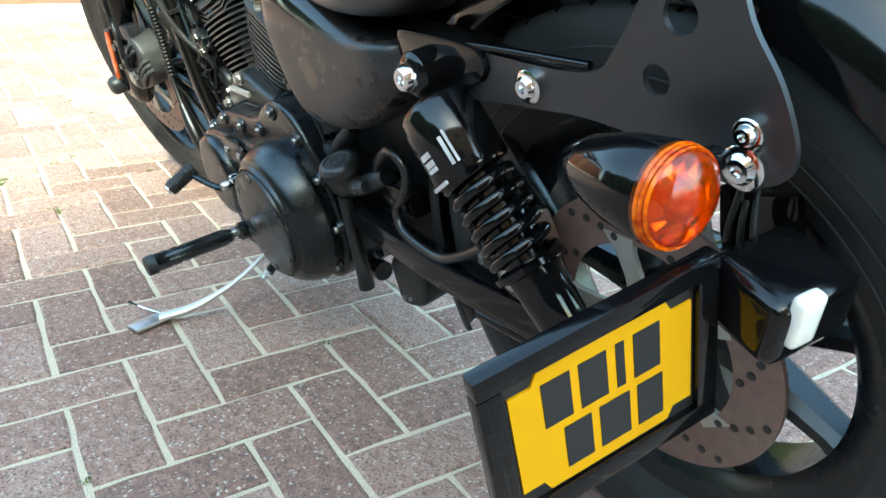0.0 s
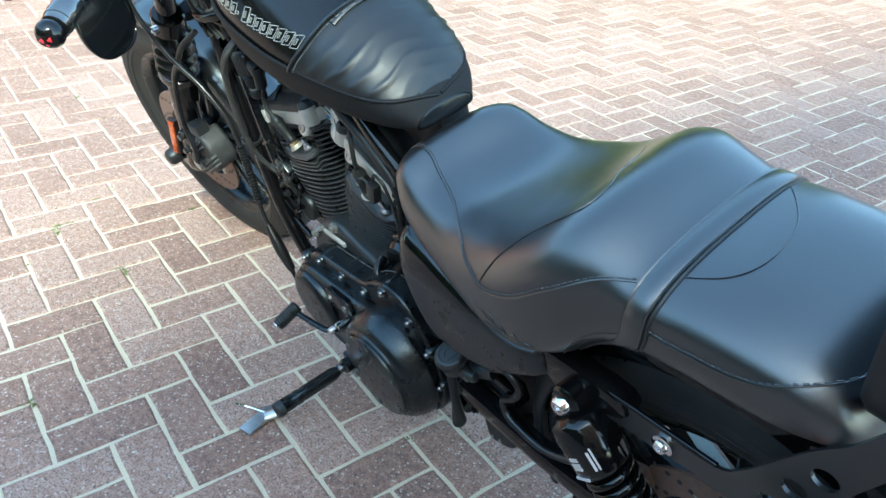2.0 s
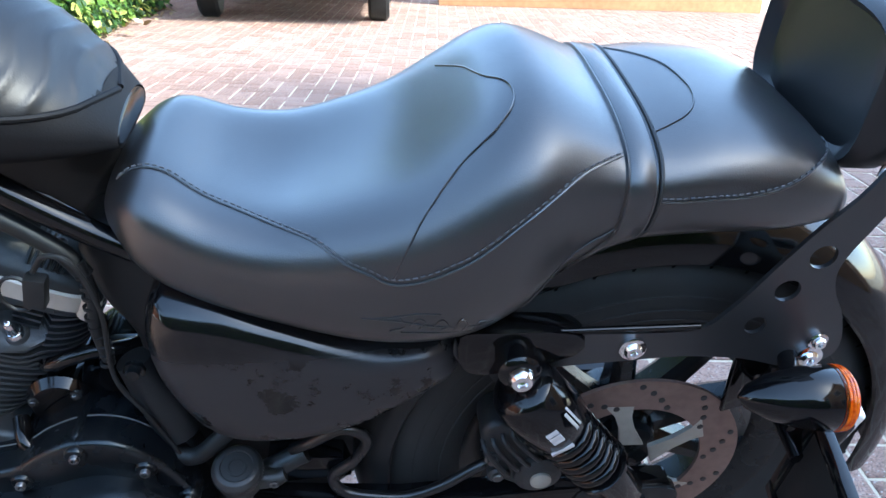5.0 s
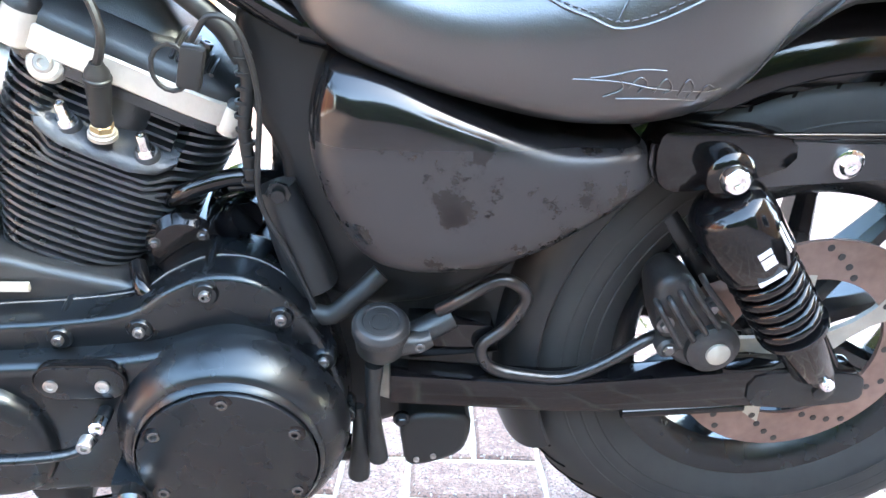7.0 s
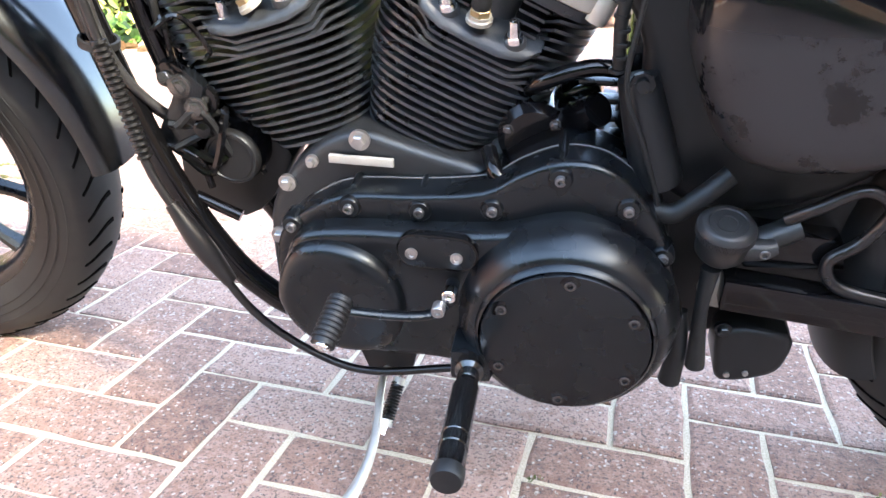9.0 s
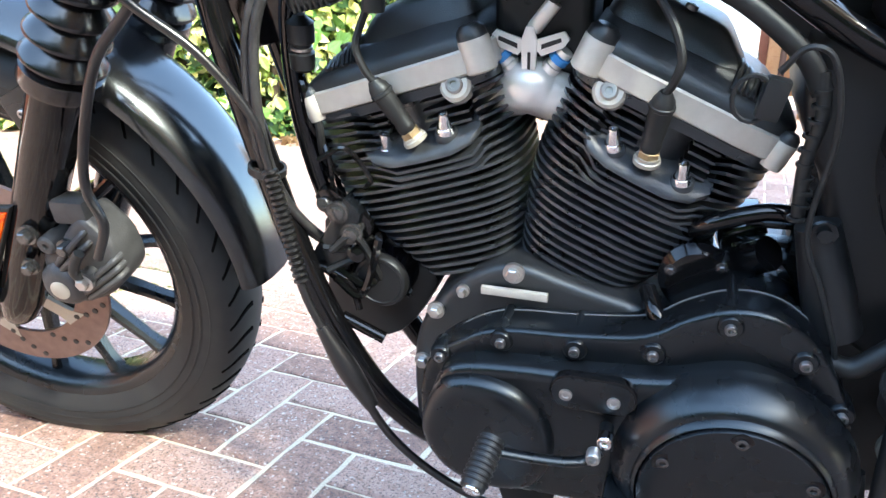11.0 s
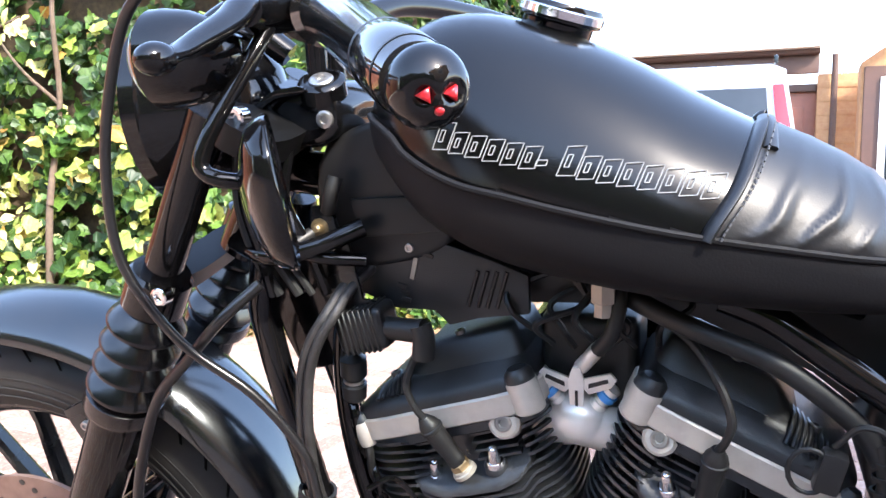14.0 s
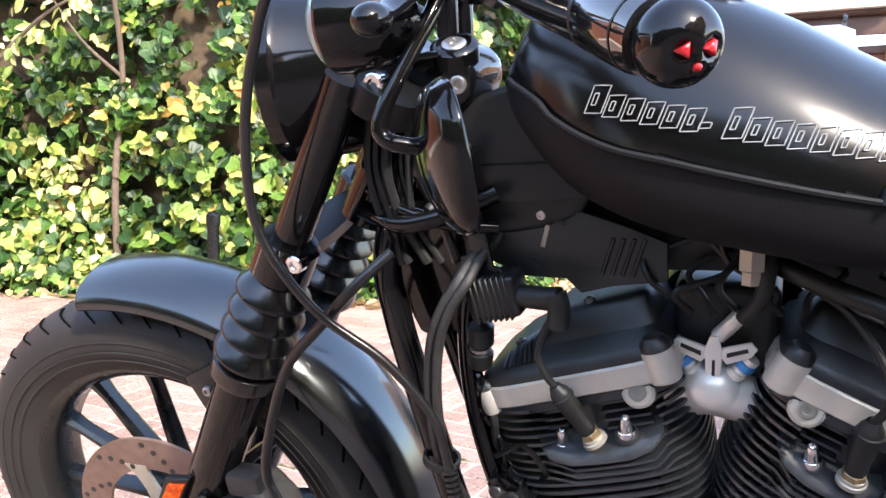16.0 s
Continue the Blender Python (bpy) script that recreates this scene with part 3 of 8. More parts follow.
cylinder("front_cylinder", -1.034, 0.655, 18, [(-0.21, 0.052), (-0.16, 0.094), (-0.11, 0.124), (-0.05, 0.129), (0, 0.125)], [(-0.21, 0.068), (-0.12, 0.097), (0, 0.104)])
cylinder("rear_cylinder", -0.763, 0.652, -24, [(-0.21, 0.068), (-0.12, 0.097), (0, 0.104)], [(-0.21, 0.06), (-0.16, 0.088), (-0.11, 0.107), (-0.05, 0.116), (0, 0.117)])
part("crankcase", slab(smooth_outline([(-1.03, 0.24), (-1.028, 0.35), (-1.00, 0.41), (-0.955, 0.452), (-0.91, 0.468), (-0.86, 0.455), (-0.80, 0.44), (-0.74, 0.43), (-0.66, 0.46), (-0.60, 0.43), (-0.57, 0.33), (-0.60, 0.20), (-0.75, 0.165), (-0.95, 0.165), (-1.015, 0.19)], 4), -0.075, 0.12, 0.012, 3), WRINKLE, BIKE, "black engine crankcase")

# side cover
SC_OUT = [(-0.585, 0.672), (-0.595, 0.63), (-0.588, 0.575), (-0.556, 0.509), (-0.513, 0.486), (-0.45, 0.487), (-0.386, 0.506), (-0.325, 0.545), (-0.286, 0.578), (-0.288, 0.60), (-0.305, 0.622), (-0.374, 0.625), (-0.457, 0.652), (-0.52, 0.675), (-0.565, 0.682)]
SC_SM = smooth_outline(SC_OUT, 6)
sc_c = (-0.45, 0.585)
def sc_ring(f, y, up=0.0):
    """The cover's outline drawn in by f of its half-size, more at the top."""
    out = []
    for x, z in SC_SM:
        w = max(0.0, (z - 0.54) / 0.12)
        out.append((sc_c[0] + (x - sc_c[0]) * (1 - f), y, sc_c[1] + (z - sc_c[1]) * (1 - f * (1.0 + 0.9 * min(w, 1.0)))))
    return out
part("side_cover", loft([sc_ring(0.0, -0.05), sc_ring(0.0, -0.112), sc_ring(0.02, -0.124), sc_ring(0.06, -0.135), sc_ring(0.13, -0.144), sc_ring(0.22, -0.149), sc_ring(0.34, -0.151), sc_ring(0.45, -0.1515)]), WORN, BIKE, "scuffed black oil tank side cover", 60)
part("frame_shroud", slab(smooth_outline([(-0.60, 0.46), (-0.60, 0.26), (-0.55, 0.215), (-0.47, 0.24), (-0.40, 0.30), (-0.36, 0.36), (-0.36, 0.46), (-0.45, 0.50)], 3), -0.045, 0.045, 0.015, 3), PLASTIC, BIKE, "dark gearbox and frame behind the swing arm")

# swing arm, shock
part("swing_arm", slab([(-0.52, 0.352), (-0.34, 0.336), (-0.112, 0.354), (0.0, 0.352), (0.0, 0.305), (-0.175, 0.300), (-0.336, 0.298), (-0.52, 0.314)], -0.085, -0.118, 0.005), GLOSS, BIKE)
part("swing_arm", slab([(-0.52, 0.352), (-0.34, 0.336), (-0.112, 0.354), (0.0, 0.352), (0.0, 0.305), (-0.175, 0.300), (-0.336, 0.298), (-0.52, 0.314)], 0.085, 0.118, 0.005), GLOSS, BIKE)
ST, SB = Vector((-0.238, -0.150, 0.593)), Vector((-0.069, -0.141, 0.372))
SD = (SB - ST).normalized()
SHOCK = part("shock_absorber", tube([ST + SD * 0.02, ST + SD * 0.09, ST + SD * 0.21, SB - SD * 0.01], [0.014, 0.0225, 0.0225, 0.014], 20), GLOSS, BIKE)
sub("shroud", lathe([(0.016, 0.020), (0.022, 0.032), (0.028, 0.0365), (0.038, 0.0375), (0.041, 0.0390), (0.094, 0.0390), (0.099, 0.036), (0.100, 0.030)], ST, SD, 32), GLOSS, SHOCK)
coil = []
turns = 6.0
for i in range(int(turns * 20) + 1):
    a = 2 * math.pi * i / 20
    h = 0.096 + 0.100 * i / (turns * 20)
    s = SD.cross(Vector((0, 1, 0))).normalized()
    coil.append(ST + SD * h + 0.0300 * (math.cos(a) * s + math.sin(a) * SD.cross(s)))
sub("spring", tube(coil, 0.0060, 10, 1), GLOSS, SHOCK, "gloss black coil spring")
sub("lower_body", lathe([(0.194, 0.028), (0.197, 0.0365), (0.203, 0.036), (0.206, 0.027), (0.268, 0.0245), (0.273, 0.021), (0.274, 0.015)], ST, SD, 28), GLOSS, SHOCK)

# fork, gaiters
def fpt(s, d, y):
    """A point on the fork leg s below the top; d ahead of its axis."""
    top = Vector((-1.250, 0, 0.985))
    f = Vector((-RAKE.z, 0, RAKE.x)) * -1
    return top + RAKE * s + f * d + Vector((0, y, 0))
for sy in (-1, 1):
    y = 0.104 * sy
    leg = fpart("fork_leg", tube([fpt(0.0, 0, y), fpt(0.47, 0, y)], 0.0205, 24), GLOSS, "black fork tube")
    sub("fork_slider", lathe([(0.35, 0.028), (0.375, 0.033), (0.60, 0.031), (0.74, 0.031), (0.775, 0.026), (0.79, 0.018)], fpt(0, 0, y), RAKE, 32), GLOSS, leg, "black fork slider", steer=True)
    prof = [(0.235, 0.022), (0.238, 0.031)]
    for k in range(4):
        h, g = 0.241 + 0.0300 * k, 0.0014 * k
        prof += [(h, 0.0265 + g), (h + 0.005, 0.0310 + g), (h + 0.012, 0.0370 + g), (h + 0.0180, 0.0415 + g), (h + 0.0205, 0.0428 + g), (h + 0.0228, 0.0424 + g), (h + 0.0245, 0.0390 + g), (h + 0.0265, 0.0300 + g), (h + 0.0288, 0.0265 + g)]
    prof += [(0.362, 0.036), (0.366, 0.0440), (0.382, 0.0455), (0.387, 0.0440), (0.389, 0.034)]
    sub("fork_gaiter", lathe(prof, fpt(0, 0, y), RAKE, 40), BELLOWS, leg, "ribbed black rubber fork gaiter", steer=True)
# plate


# ---- rear end ----
def slab_holes(outline, holes, y0, y1, seg=20):
    """A plate in the side view with round holes through it; holes are (x, z, radius)."""
    bm = bmesh.new()
    loops = [[bm.verts.new((x, y0, z)) for x, z in outline]]
    for hx, hz, r in holes:
        loops.append([bm.verts.new((hx + r * math.cos(2 * math.pi * k / seg), y0, hz + r * math.sin(2 * math.pi * k / seg))) for k in range(seg)])
    es = []
    for lp in loops:
        es += [bm.edges.new((lp[i], lp[(i + 1) % len(lp)])) for i in range(len(lp))]
    bmesh.ops.triangle_fill(bm, use_beauty=True, use_dissolve=False, edges=es)
    r = bmesh.ops.extrude_face_region(bm, geom=list(bm.faces))
    bmesh.ops.translate(bm, verts=[v for v in r["geom"] if isinstance(v, bmesh.types.BMVert)], vec=(0, y1 - y0, 0))
    return bm


WING = [(-0.285, 0.628), (-0.18, 0.626), (-0.05, 0.626), (-0.014, 0.652), (0.019, 0.706), (0.049, 0.754), (0.075, 0.788), (0.104, 0.84), (0.126, 0.838), (0.112, 0.78), (0.086, 0.715), (0.090, 0.680), (0.112, 0.642), (0.124, 0.602), (0.114, 0.580), (0.076, 0.570), (0.02, 0.584), (-0.05, 0.59), (-0.12, 0.585), (-0.27, 0.578)]
STRUTM = mat("satin_strut_paint", (0.016, 0.016, 0.017), 0.30, scale=30, rough2=0.38, spec=0.7)
for sy in (-1, 1):
    strut = part("fender_strut", slab_holes(smooth_outline(WING, 4), [(0.063, 0.720, 0.014), (0.040, 0.678, 0.0135), (0.020, 0.632, 0.0115)], 0.123 * sy, 0.128 * sy), STRUTM, BIKE, "satin black fender strut with round holes", 30)
    if sy < 0:
        for p, r in (((-0.107, -0.130, 0.606), 0.010), ((0.091, -0.130, 0.587), 0.011), ((0.094, -0.130, 0.611), 0.0075)):
            sub("washer", lathe([(-0.004, r * 1.45), (0.003, r * 1.45), (0.004, r * 1.3)], p, L, 28), CHROME, strut, "chrome washer")
            sub("bolt", lathe([(0, r), (0.006, r), (0.009, r * 0.75), (0.009, r * 0.4), (0.005, r * 0.35), (0.005, 0)], p, L, 20), CHROME, strut, "chrome dome bolt")
        sub("strut_edge", tube([(-0.285, -0.128, 0.628), (-0.16, -0.128, 0.631), (-0.04, -0.128, 0.633)], 0.0035, 10), GLOSS, strut)
        sub("strut_cover", slab(smooth_outline([(-0.29, 0.63), (-0.26, 0.636), (-0.17, 0.632), (-0.165, 0.60), (-0.25, 0.575), (-0.285, 0.585)], 3), -0.10, -0.136, 0.010), GLOSS, strut)

# side of the frame under the seat
part("frame_rail", tube([(-0.60, -0.07, 0.70), (-0.45, -0.085, 0.67), (-0.34, -0.09, 0.645)], 0.016, 14), GLOSS, BIKE)
part("fender_panel", slab(smooth_outline([(-0.26, 0.64), (-0.22, 0.70), (-0.10, 0.725), (0.02, 0.74), (0.08, 0.76), (0.05, 0.69), (0.0, 0.635), (-0.12, 0.628)], 3), -0.062, 0.062, 0.02, 4), GLOSS, BIKE, "black side of the rear mudguard")

# shock fittings
for p, r in ((ST + Vector((0.008, 0, 0.012)), 0.022), (SB, 0.014)):
    sub("eye", lathe([(-0.020, r), (0.010, r), (0.014, r * 0.85), (0.016, r * 0.6)], p, L, 28), GLOSS, SHOCK)
    sub("bolt", lathe([(0.012, r * 0.62), (0.022, r * 0.6), (0.026, r * 0.45), (0.026, r * 0.25), (0.022, r * 0.22), (0.022, 0)], p, L, 20), CHROME, SHOCK, "chrome shock bolt")
_s = SD.cross(Vector((0, 1, 0))).normalized()
WHITEMARK = mat("pale_sticker", (0.45, 0.42, 0.41), 0.4, scale=60)
for k, (h, a, w) in enumerate(((0.066, 0.10, 0.013), (0.074, 0.10, 0.013), (0.080, 0.10, 0.013), (0.096, 0.0, 0.026), (0.072, 0.72, 0.0035), (0.070, 0.86, 0.0025))):
    out = Vector((0, -1, 0)) * math.cos(a) + _s * math.sin(a)
    out = (out - SD * out.dot(SD)).normalized()
    tang = SD.cross(out).normalized()
    c = ST + SD * h + out * 0.0392
    bm = bmesh.new()
    hh = (0.0028, 0.0028, 0.002, 0.0018, 0.014, 0.016)[k]
    q = [c + tang * (-w / 2) - SD * hh, c + tang * (w / 2) - SD * hh, c + tang * (w / 2) + SD * hh, c + tang * (-w / 2) + SD * hh]
    loft([[p - out * 0.002 for p in q], [p + out * 0.0006 for p in q]], bm=bm)
    sub("sticker_bar", bm, WHITEMARK, SHOCK, "pale sticker", 0)
part("rear_axle", lathe([(0, 0.018), (0.006, 0.018), (0.008, 0.012), (0.012, 0.012), (0.014, 0.009)], (RX + 0.005, -0.115, RZ - 0.018), L, 6), SATIN, BIKE, "axle nut")
part("axle_plate", slab(smooth_outline([(-0.12, 0.348), (-0.05, 0.352), (0.0, 0.348), (0.012, 0.328), (0.0, 0.308), (-0.11, 0.304)], 3), -0.10, -0.121, 0.004), SATIN, BIKE)
part("chain_guard_bar", tube([(-0.26, -0.112, 0.292), (-0.12, -0.112, 0.300)], 0.007, 10), GLOSS, BIKE)

# rear brake
CASTM = mat("dusty_black_casting", (0.011, 0.0115, 0.012), 0.40, scale=70, color2=(0.030, 0.030, 0.030), bump=0.25, bump_scale=320)
CAL = part("rear_caliper", slab(smooth_outline([(-0.250, 0.452), (-0.236, 0.470), (-0.212, 0.464), (-0.178, 0.424), (-0.150, 0.398), (-0.146, 0.368), (-0.166, 0.350), (-0.198, 0.354), (-0.222, 0.372), (-0.240, 0.410)], 4), -0.055, -0.112, 0.012, 3), CASTM, BIKE, "dusty black finned rear brake caliper")
for k in range(5):
    a, b = Vector((-0.247 + 0.0105 * k, 0, 0.436 + 0.0075 * k)), Vector((-0.212 + 0.0120 * k, 0, 0.388 + 0.0085 * k))
    sub("caliper_rib", tube([(a.x, -0.106, a.z + 0.004), (a.x + 0.003, -0.120, a.z - 0.002), ((a.x + b.x) / 2, -0.1225, (a.z + b.z) / 2), (b.x - 0.003, -0.120, b.z + 0.002), (b.x, -0.106, b.z - 0.004)], 0.0034, 8), CASTM, CAL)
sub("piston_cover", lathe([(0, 0.031), (0.008, 0.029), (0.013, 0.021), (0.014, 0.017), (0.014, 0)], (-0.176, -0.110, 0.383), L, 28), CASTM, CAL)
sub("pin", lathe([(0, 0.0130), (0.004, 0.0130), (0.0055, 0.011), (0.0055, 0)], (-0.174, -0.123, 0.383), L, 24), ALU, CAL, "bare metal pad pin cap")
sub("guide_boss", lathe([(-0.02, 0.012), (0.004, 0.012), (0.007, 0.009), (0.007, 0)], (-0.226, -0.112, 0.384), L, 20), CASTM, CAL)
for x, z in ((-0.234, 0.414), (-0.226, 0.384), (-0.190, 0.437)):
    bolt((x, -0.114, z), r=0.0066, h=0.008, parent=CAL, hexa=True, material=DARKSTEEL0)
sub("caliper_bracket", slab([(-0.26, 0.54), (-0.245, 0.545), (-0.16, 0.44), (-0.16, 0.42), (-0.18, 0.42)], -0.06, -0.075, 0.003), SATIN, CAL)
sub("caliper_lug", slab([(-0.19, 0.44), (-0.155, 0.455), (-0.14, 0.42), (-0.175, 0.405)], -0.08, -0.10, 0.004), ROTOR, CAL, "rusty caliper lug")

HOSE = mat("black_hose", (0.008, 0.008, 0.0085), 0.25, scale=60, rough2=0.34, spec=0.6)
part("brake_hose", tube([(-0.47, -0.09, 0.415), (-0.446, -0.098, 0.436), (-0.409, -0.10, 0.460), (-0.382, -0.10, 0.440), (-0.398, -0.10, 0.402), (-0.423, -0.10, 0.376), (-0.412, -0.105, 0.352), (-0.375, -0.108, 0.343), (-0.331, -0.108, 0.340), (-0.29, -0.106, 0.356), (-0.25, -0.10, 0.380), (-0.232, -0.095, 0.386)], 0.0068, 10), HOSE, BIKE, "grey rubber brake hose")
RESM = mat("grey_reservoir_plastic", (0.017, 0.0175, 0.018), 0.34, scale=50, color2=(0.030, 0.031, 0.031), spec=0.45)
RO, RUP = Vector((-0.530, -0.108, 0.388)), Vector((0, -0.25, 0.97)).normalized()
RES = part("fluid_reservoir", lathe([(-0.020, 0.010), (-0.012, 0.020), (-0.004, 0.0255), (0.016, 0.0265), (0.018, 0.0265)], RO, RUP, 36), RESM, BIKE, "grey plastic brake fluid reservoir with a knurled cap")
RCAP = sub("cap", lathe([(0.018, 0.0275), (0.0195, 0.0290), (0.029, 0.0290), (0.031, 0.0275), (0.034, 0.0255), (0.0355, 0.0235), (0.0355, 0.0190), (0.0345, 0.0180), (0.0345, 0.0)], RO, RUP, 40), RESM, RES, "knurled screw cap")
s1 = RUP.cross(Vector((1, 0, 0))).normalized()
s2 = RUP.cross(s1)
bm = bmesh.new()
for k in range(52):
    for d in (-1, 1):
        a, b = 2 * math.pi * k / 52, 2 * math.pi * (k + d) / 52
        tube([RO + (s1 * math.cos(a) + s2 * math.sin(a)) * 0.0290 + RUP * 0.0200, RO + (s1 * math.cos(b) + s2 * math.sin(b)) * 0.0290 + RUP * 0.0285], 0.0006, 4, bm=bm)
sub("knurling", bm, RESM, RCAP, smooth=0)["kind"] = "stuff"
sub("cap_mark", lathe([(0.0345, 0.012), (0.0356, 0.012), (0.0356, 0.009), (0.0346, 0.0085), (0.0346, 0.0)], RO, RUP, 24), RESM, RCAP)
sub("outlet", tube([RO + Vector((0.020, 0.0, 0.0)), RO + Vector((0.040, -0.002, 0.002)), RO + Vector((0.052, 0.0, 0.006))], [0.014, 0.011, 0.0085], 14), RESM, RES)
bolt(RO + Vector((0.040, -0.010, 0.002)), r=0.0055, h=0.004, parent=RES, material=DARKSTEEL0)
part("master_cylinder", tube([(-0.535, -0.10, 0.372), (-0.50, -0.095, 0.385), (-0.455, -0.085, 0.405)], 0.014, 12), WRINKLE, BIKE)
part("pedal_link", tube([(-0.536, -0.115, 0.365), (-0.537, -0.118, 0.31), (-0.530, -0.118, 0.235)], [0.010, 0.0075, 0.011], 12), RUBBER, BIKE, "rubber covered pedal link")
part("link_boot", tube([(-0.553, -0.105, 0.30), (-0.550, -0.108, 0.25), (-0.552, -0.108, 0.20)], [0.006, 0.010, 0.013], 10), RUBBER, BIKE)
part("belt_guard_rod", tube([(-0.300, -0.100, 0.290), (-0.267, -0.105, 0.292), (-0.180, -0.105, 0.299)], 0.0042, 10), GLOSS, BIKE, "thin black belt guard rod")
part("pivot_cover", lathe([(0, 0.024), (0.006, 0.024), (0.012, 0.016), (0.012, 0)], (-0.516, -0.085, 0.322), L, 24), ALU, BIKE, "bare metal swing arm pivot cap")
bolt((-0.505, -0.10, 0.275), r=0.0065, h=0.007, hexa=True, material=SATIN)
part("battery_tray_corner", slab(smooth_outline([(-0.502, 0.215), (-0.49, 0.185), (-0.44, 0.20), (-0.425, 0.225), (-0.430, 0.262), (-0.50, 0.262)], 3), -0.02, -0.085, 0.008, 3), PLASTIC, BIKE)
for p in ((-0.485, -0.086, 0.198), (-0.465, -0.086, 0.203)):
    bolt(p, r=0.0035, h=0.002)
part("frame_gusset", slab([(-0.50, 0.40), (-0.41, 0.395), (-0.40, 0.36), (-0.50, 0.352)], -0.06, -0.09, 0.004), GLOSS, BIKE, "black frame gusset with flaking paint")
part("oil_tank", slab(smooth_outline([(-0.59, 0.715), (-0.660, 0.705), (-0.655, 0.625), (-0.628, 0.565), (-0.620, 0.47), (-0.56, 0.40), (-0.45, 0.41), (-0.36, 0.48), (-0.32, 0.60), (-0.40, 0.68)], 3), -0.055, 0.12, 0.015, 3), PLASTIC, BIKE)
part("inner_fender", fender(RX, RZ, 0.362, 0.085, 128, 205, sidewall=0.05), PLASTIC, BIKE)

# indicator
TS, TD = Vector((0.018, -0.190, 0.592)), Vector((0.93, -0.05, 0.0)).normalized()
IND = part("rear_indicator", lathe([(-0.03, 0.002), (-0.022, 0.012), (0.0, 0.023), (0.03, 0.031), (0.06, 0.034), (0.064, 0.032)], TS, TD, 36), GLOSS, BIKE, "gloss black bullet indicator")
sub("lens", lathe([(0.063, 0.0335), (0.072, 0.0325), (0.080, 0.028), (0.085, 0.019), (0.087, 0.0)], TS, TD, 36), AMBERLENS, IND, "faceted amber lens")
FACET = mat("faceted_amber_bowl", (1.0, 0.42, 0.04), 0.12, 0.85, scale=60, color2=(0.95, 0.30, 0.02))
u1 = TD.cross(Vector((0, 0, 1))).normalized()
u2 = TD.cross(u1)
rr = random.Random(12)
bm = bmesh.new()
rows = [[bm.verts.new(TS + TD * (h + 0.0022 * rr.uniform(-1, 1)) + rad * (math.cos(2 * math.pi * k / 16) * u1 + math.sin(2 * math.pi * k / 16) * u2)) for k in range(16)] for h, rad in ((0.068, 0.0318), (0.066, 0.026), (0.0655, 0.019), (0.067, 0.0125))]
for a, b in zip(rows, rows[1:]):
    for k in range(16):
        bm.faces.new((a[k], a[(k + 1) % 16], b[(k + 1) % 16], b[k]))
sub("reflector", bm, FACET, IND, "bright faceted bowl behind the lens", 0)
sub("bulb", lathe([(0.066, 0.0125), (0.076, 0.0115), (0.080, 0.0085), (0.081, 0.0)], TS, TD, 20), AMBER, IND, "amber bulb")
for k in range(3):
    sub("lens_rib", ring_solid([(0.066 + 0.0035 * k, 0.0338 - 0.0009 * k * k * 0.3), (0.0675 + 0.0035 * k, 0.0342 - 0.0009 * k * k * 0.3), (0.069 + 0.0035 * k, 0.0334 - 0.0009 * k * k * 0.3), (0.067 + 0.0035 * k, 0.030 - 0.0009 * k * k * 0.3)], TS, TD, 36), AMBER, IND)
sub("stalk", tube([(0.075, -0.115, 0.585), (0.06, -0.15, 0.588), (0.05, -0.17, 0.592)], 0.010, 14), GLOSS, IND)

# number plate on its side bracket
PTL, PTR = Vector((0.071, -0.348, 0.536)), Vector((0.0997, -0.176, 0.544))
PSC = 0.82
PH = (PTR - PTL).normalized()
PDN = Vector((-0.006, 0.010, -0.15))
PDN = (PDN - PH * PDN.dot(PH)).normalized()
PN = PH.cross(PDN).normalized()
if PN.x < 0:
    PN = -PN
PM = Matrix.Translation(PTL) @ Matrix(((PH.x, PDN.x, PN.x, 0), (PH.y, PDN.y, PN.y, 0), (PH.z, PDN.z, PN.z, 0), (0, 0, 0, 1))) @ Matrix.Scale(PSC, 4)
PLW, PLH = (PTR - PTL).length / PSC, 0.166


def plate_part(name, outline, z0, z1, material, parent, label="", bevel=0.0):
    bm = slab([(x, y) for x, y in outline], z0, z1, bevel)
    bm.transform(Matrix(((1, 0, 0, 0), (0, 0, 1, 0), (0, 1, 0, 0), (0, 0, 0, 1))))
    bm.transform(PM)
    return sub(name, bm, material, parent, label)


def rect(x0, y0, x1, y1):
    return [(x0, y0), (x1, y0), (x1, y1), (x0, y1)]


PLATE = plate_part("number_plate", rect(0, 0, PLW, PLH), -0.006, -0.001, BLACKMARK, BIKE, "yellow number plate in a black plastic surround", 0.001)
c = 0.020
plate_part("plate_face", [(c, 0.030), (0.040, 0.030), (0.046, 0.018), (PLW - 0.046, 0.018), (PLW - 0.04, 0.030), (PLW - c, 0.030), (PLW - c, PLH - 0.03), (PLW - 0.04, PLH - 0.03), (PLW - 0.046, PLH - 0.018), (0.046, PLH - 0.018), (0.04, PLH - 0.03), (c, PLH - 0.03)], -0.001, 0.0012, YELLOW, PLATE, "reflective yellow face")
for r in (rect(-0.006, -0.006, PLW + 0.006, 0.014), rect(-0.006, PLH - 0.014, PLW + 0.006, PLH + 0.006), rect(-0.006, 0.014, 0.016, PLH - 0.014), rect(PLW - 0.016, 0.014, PLW + 0.006, PLH - 0.014)):
    plate_part("surround", r, -0.010, 0.006, GLOSS, PLATE, "", 0.003)
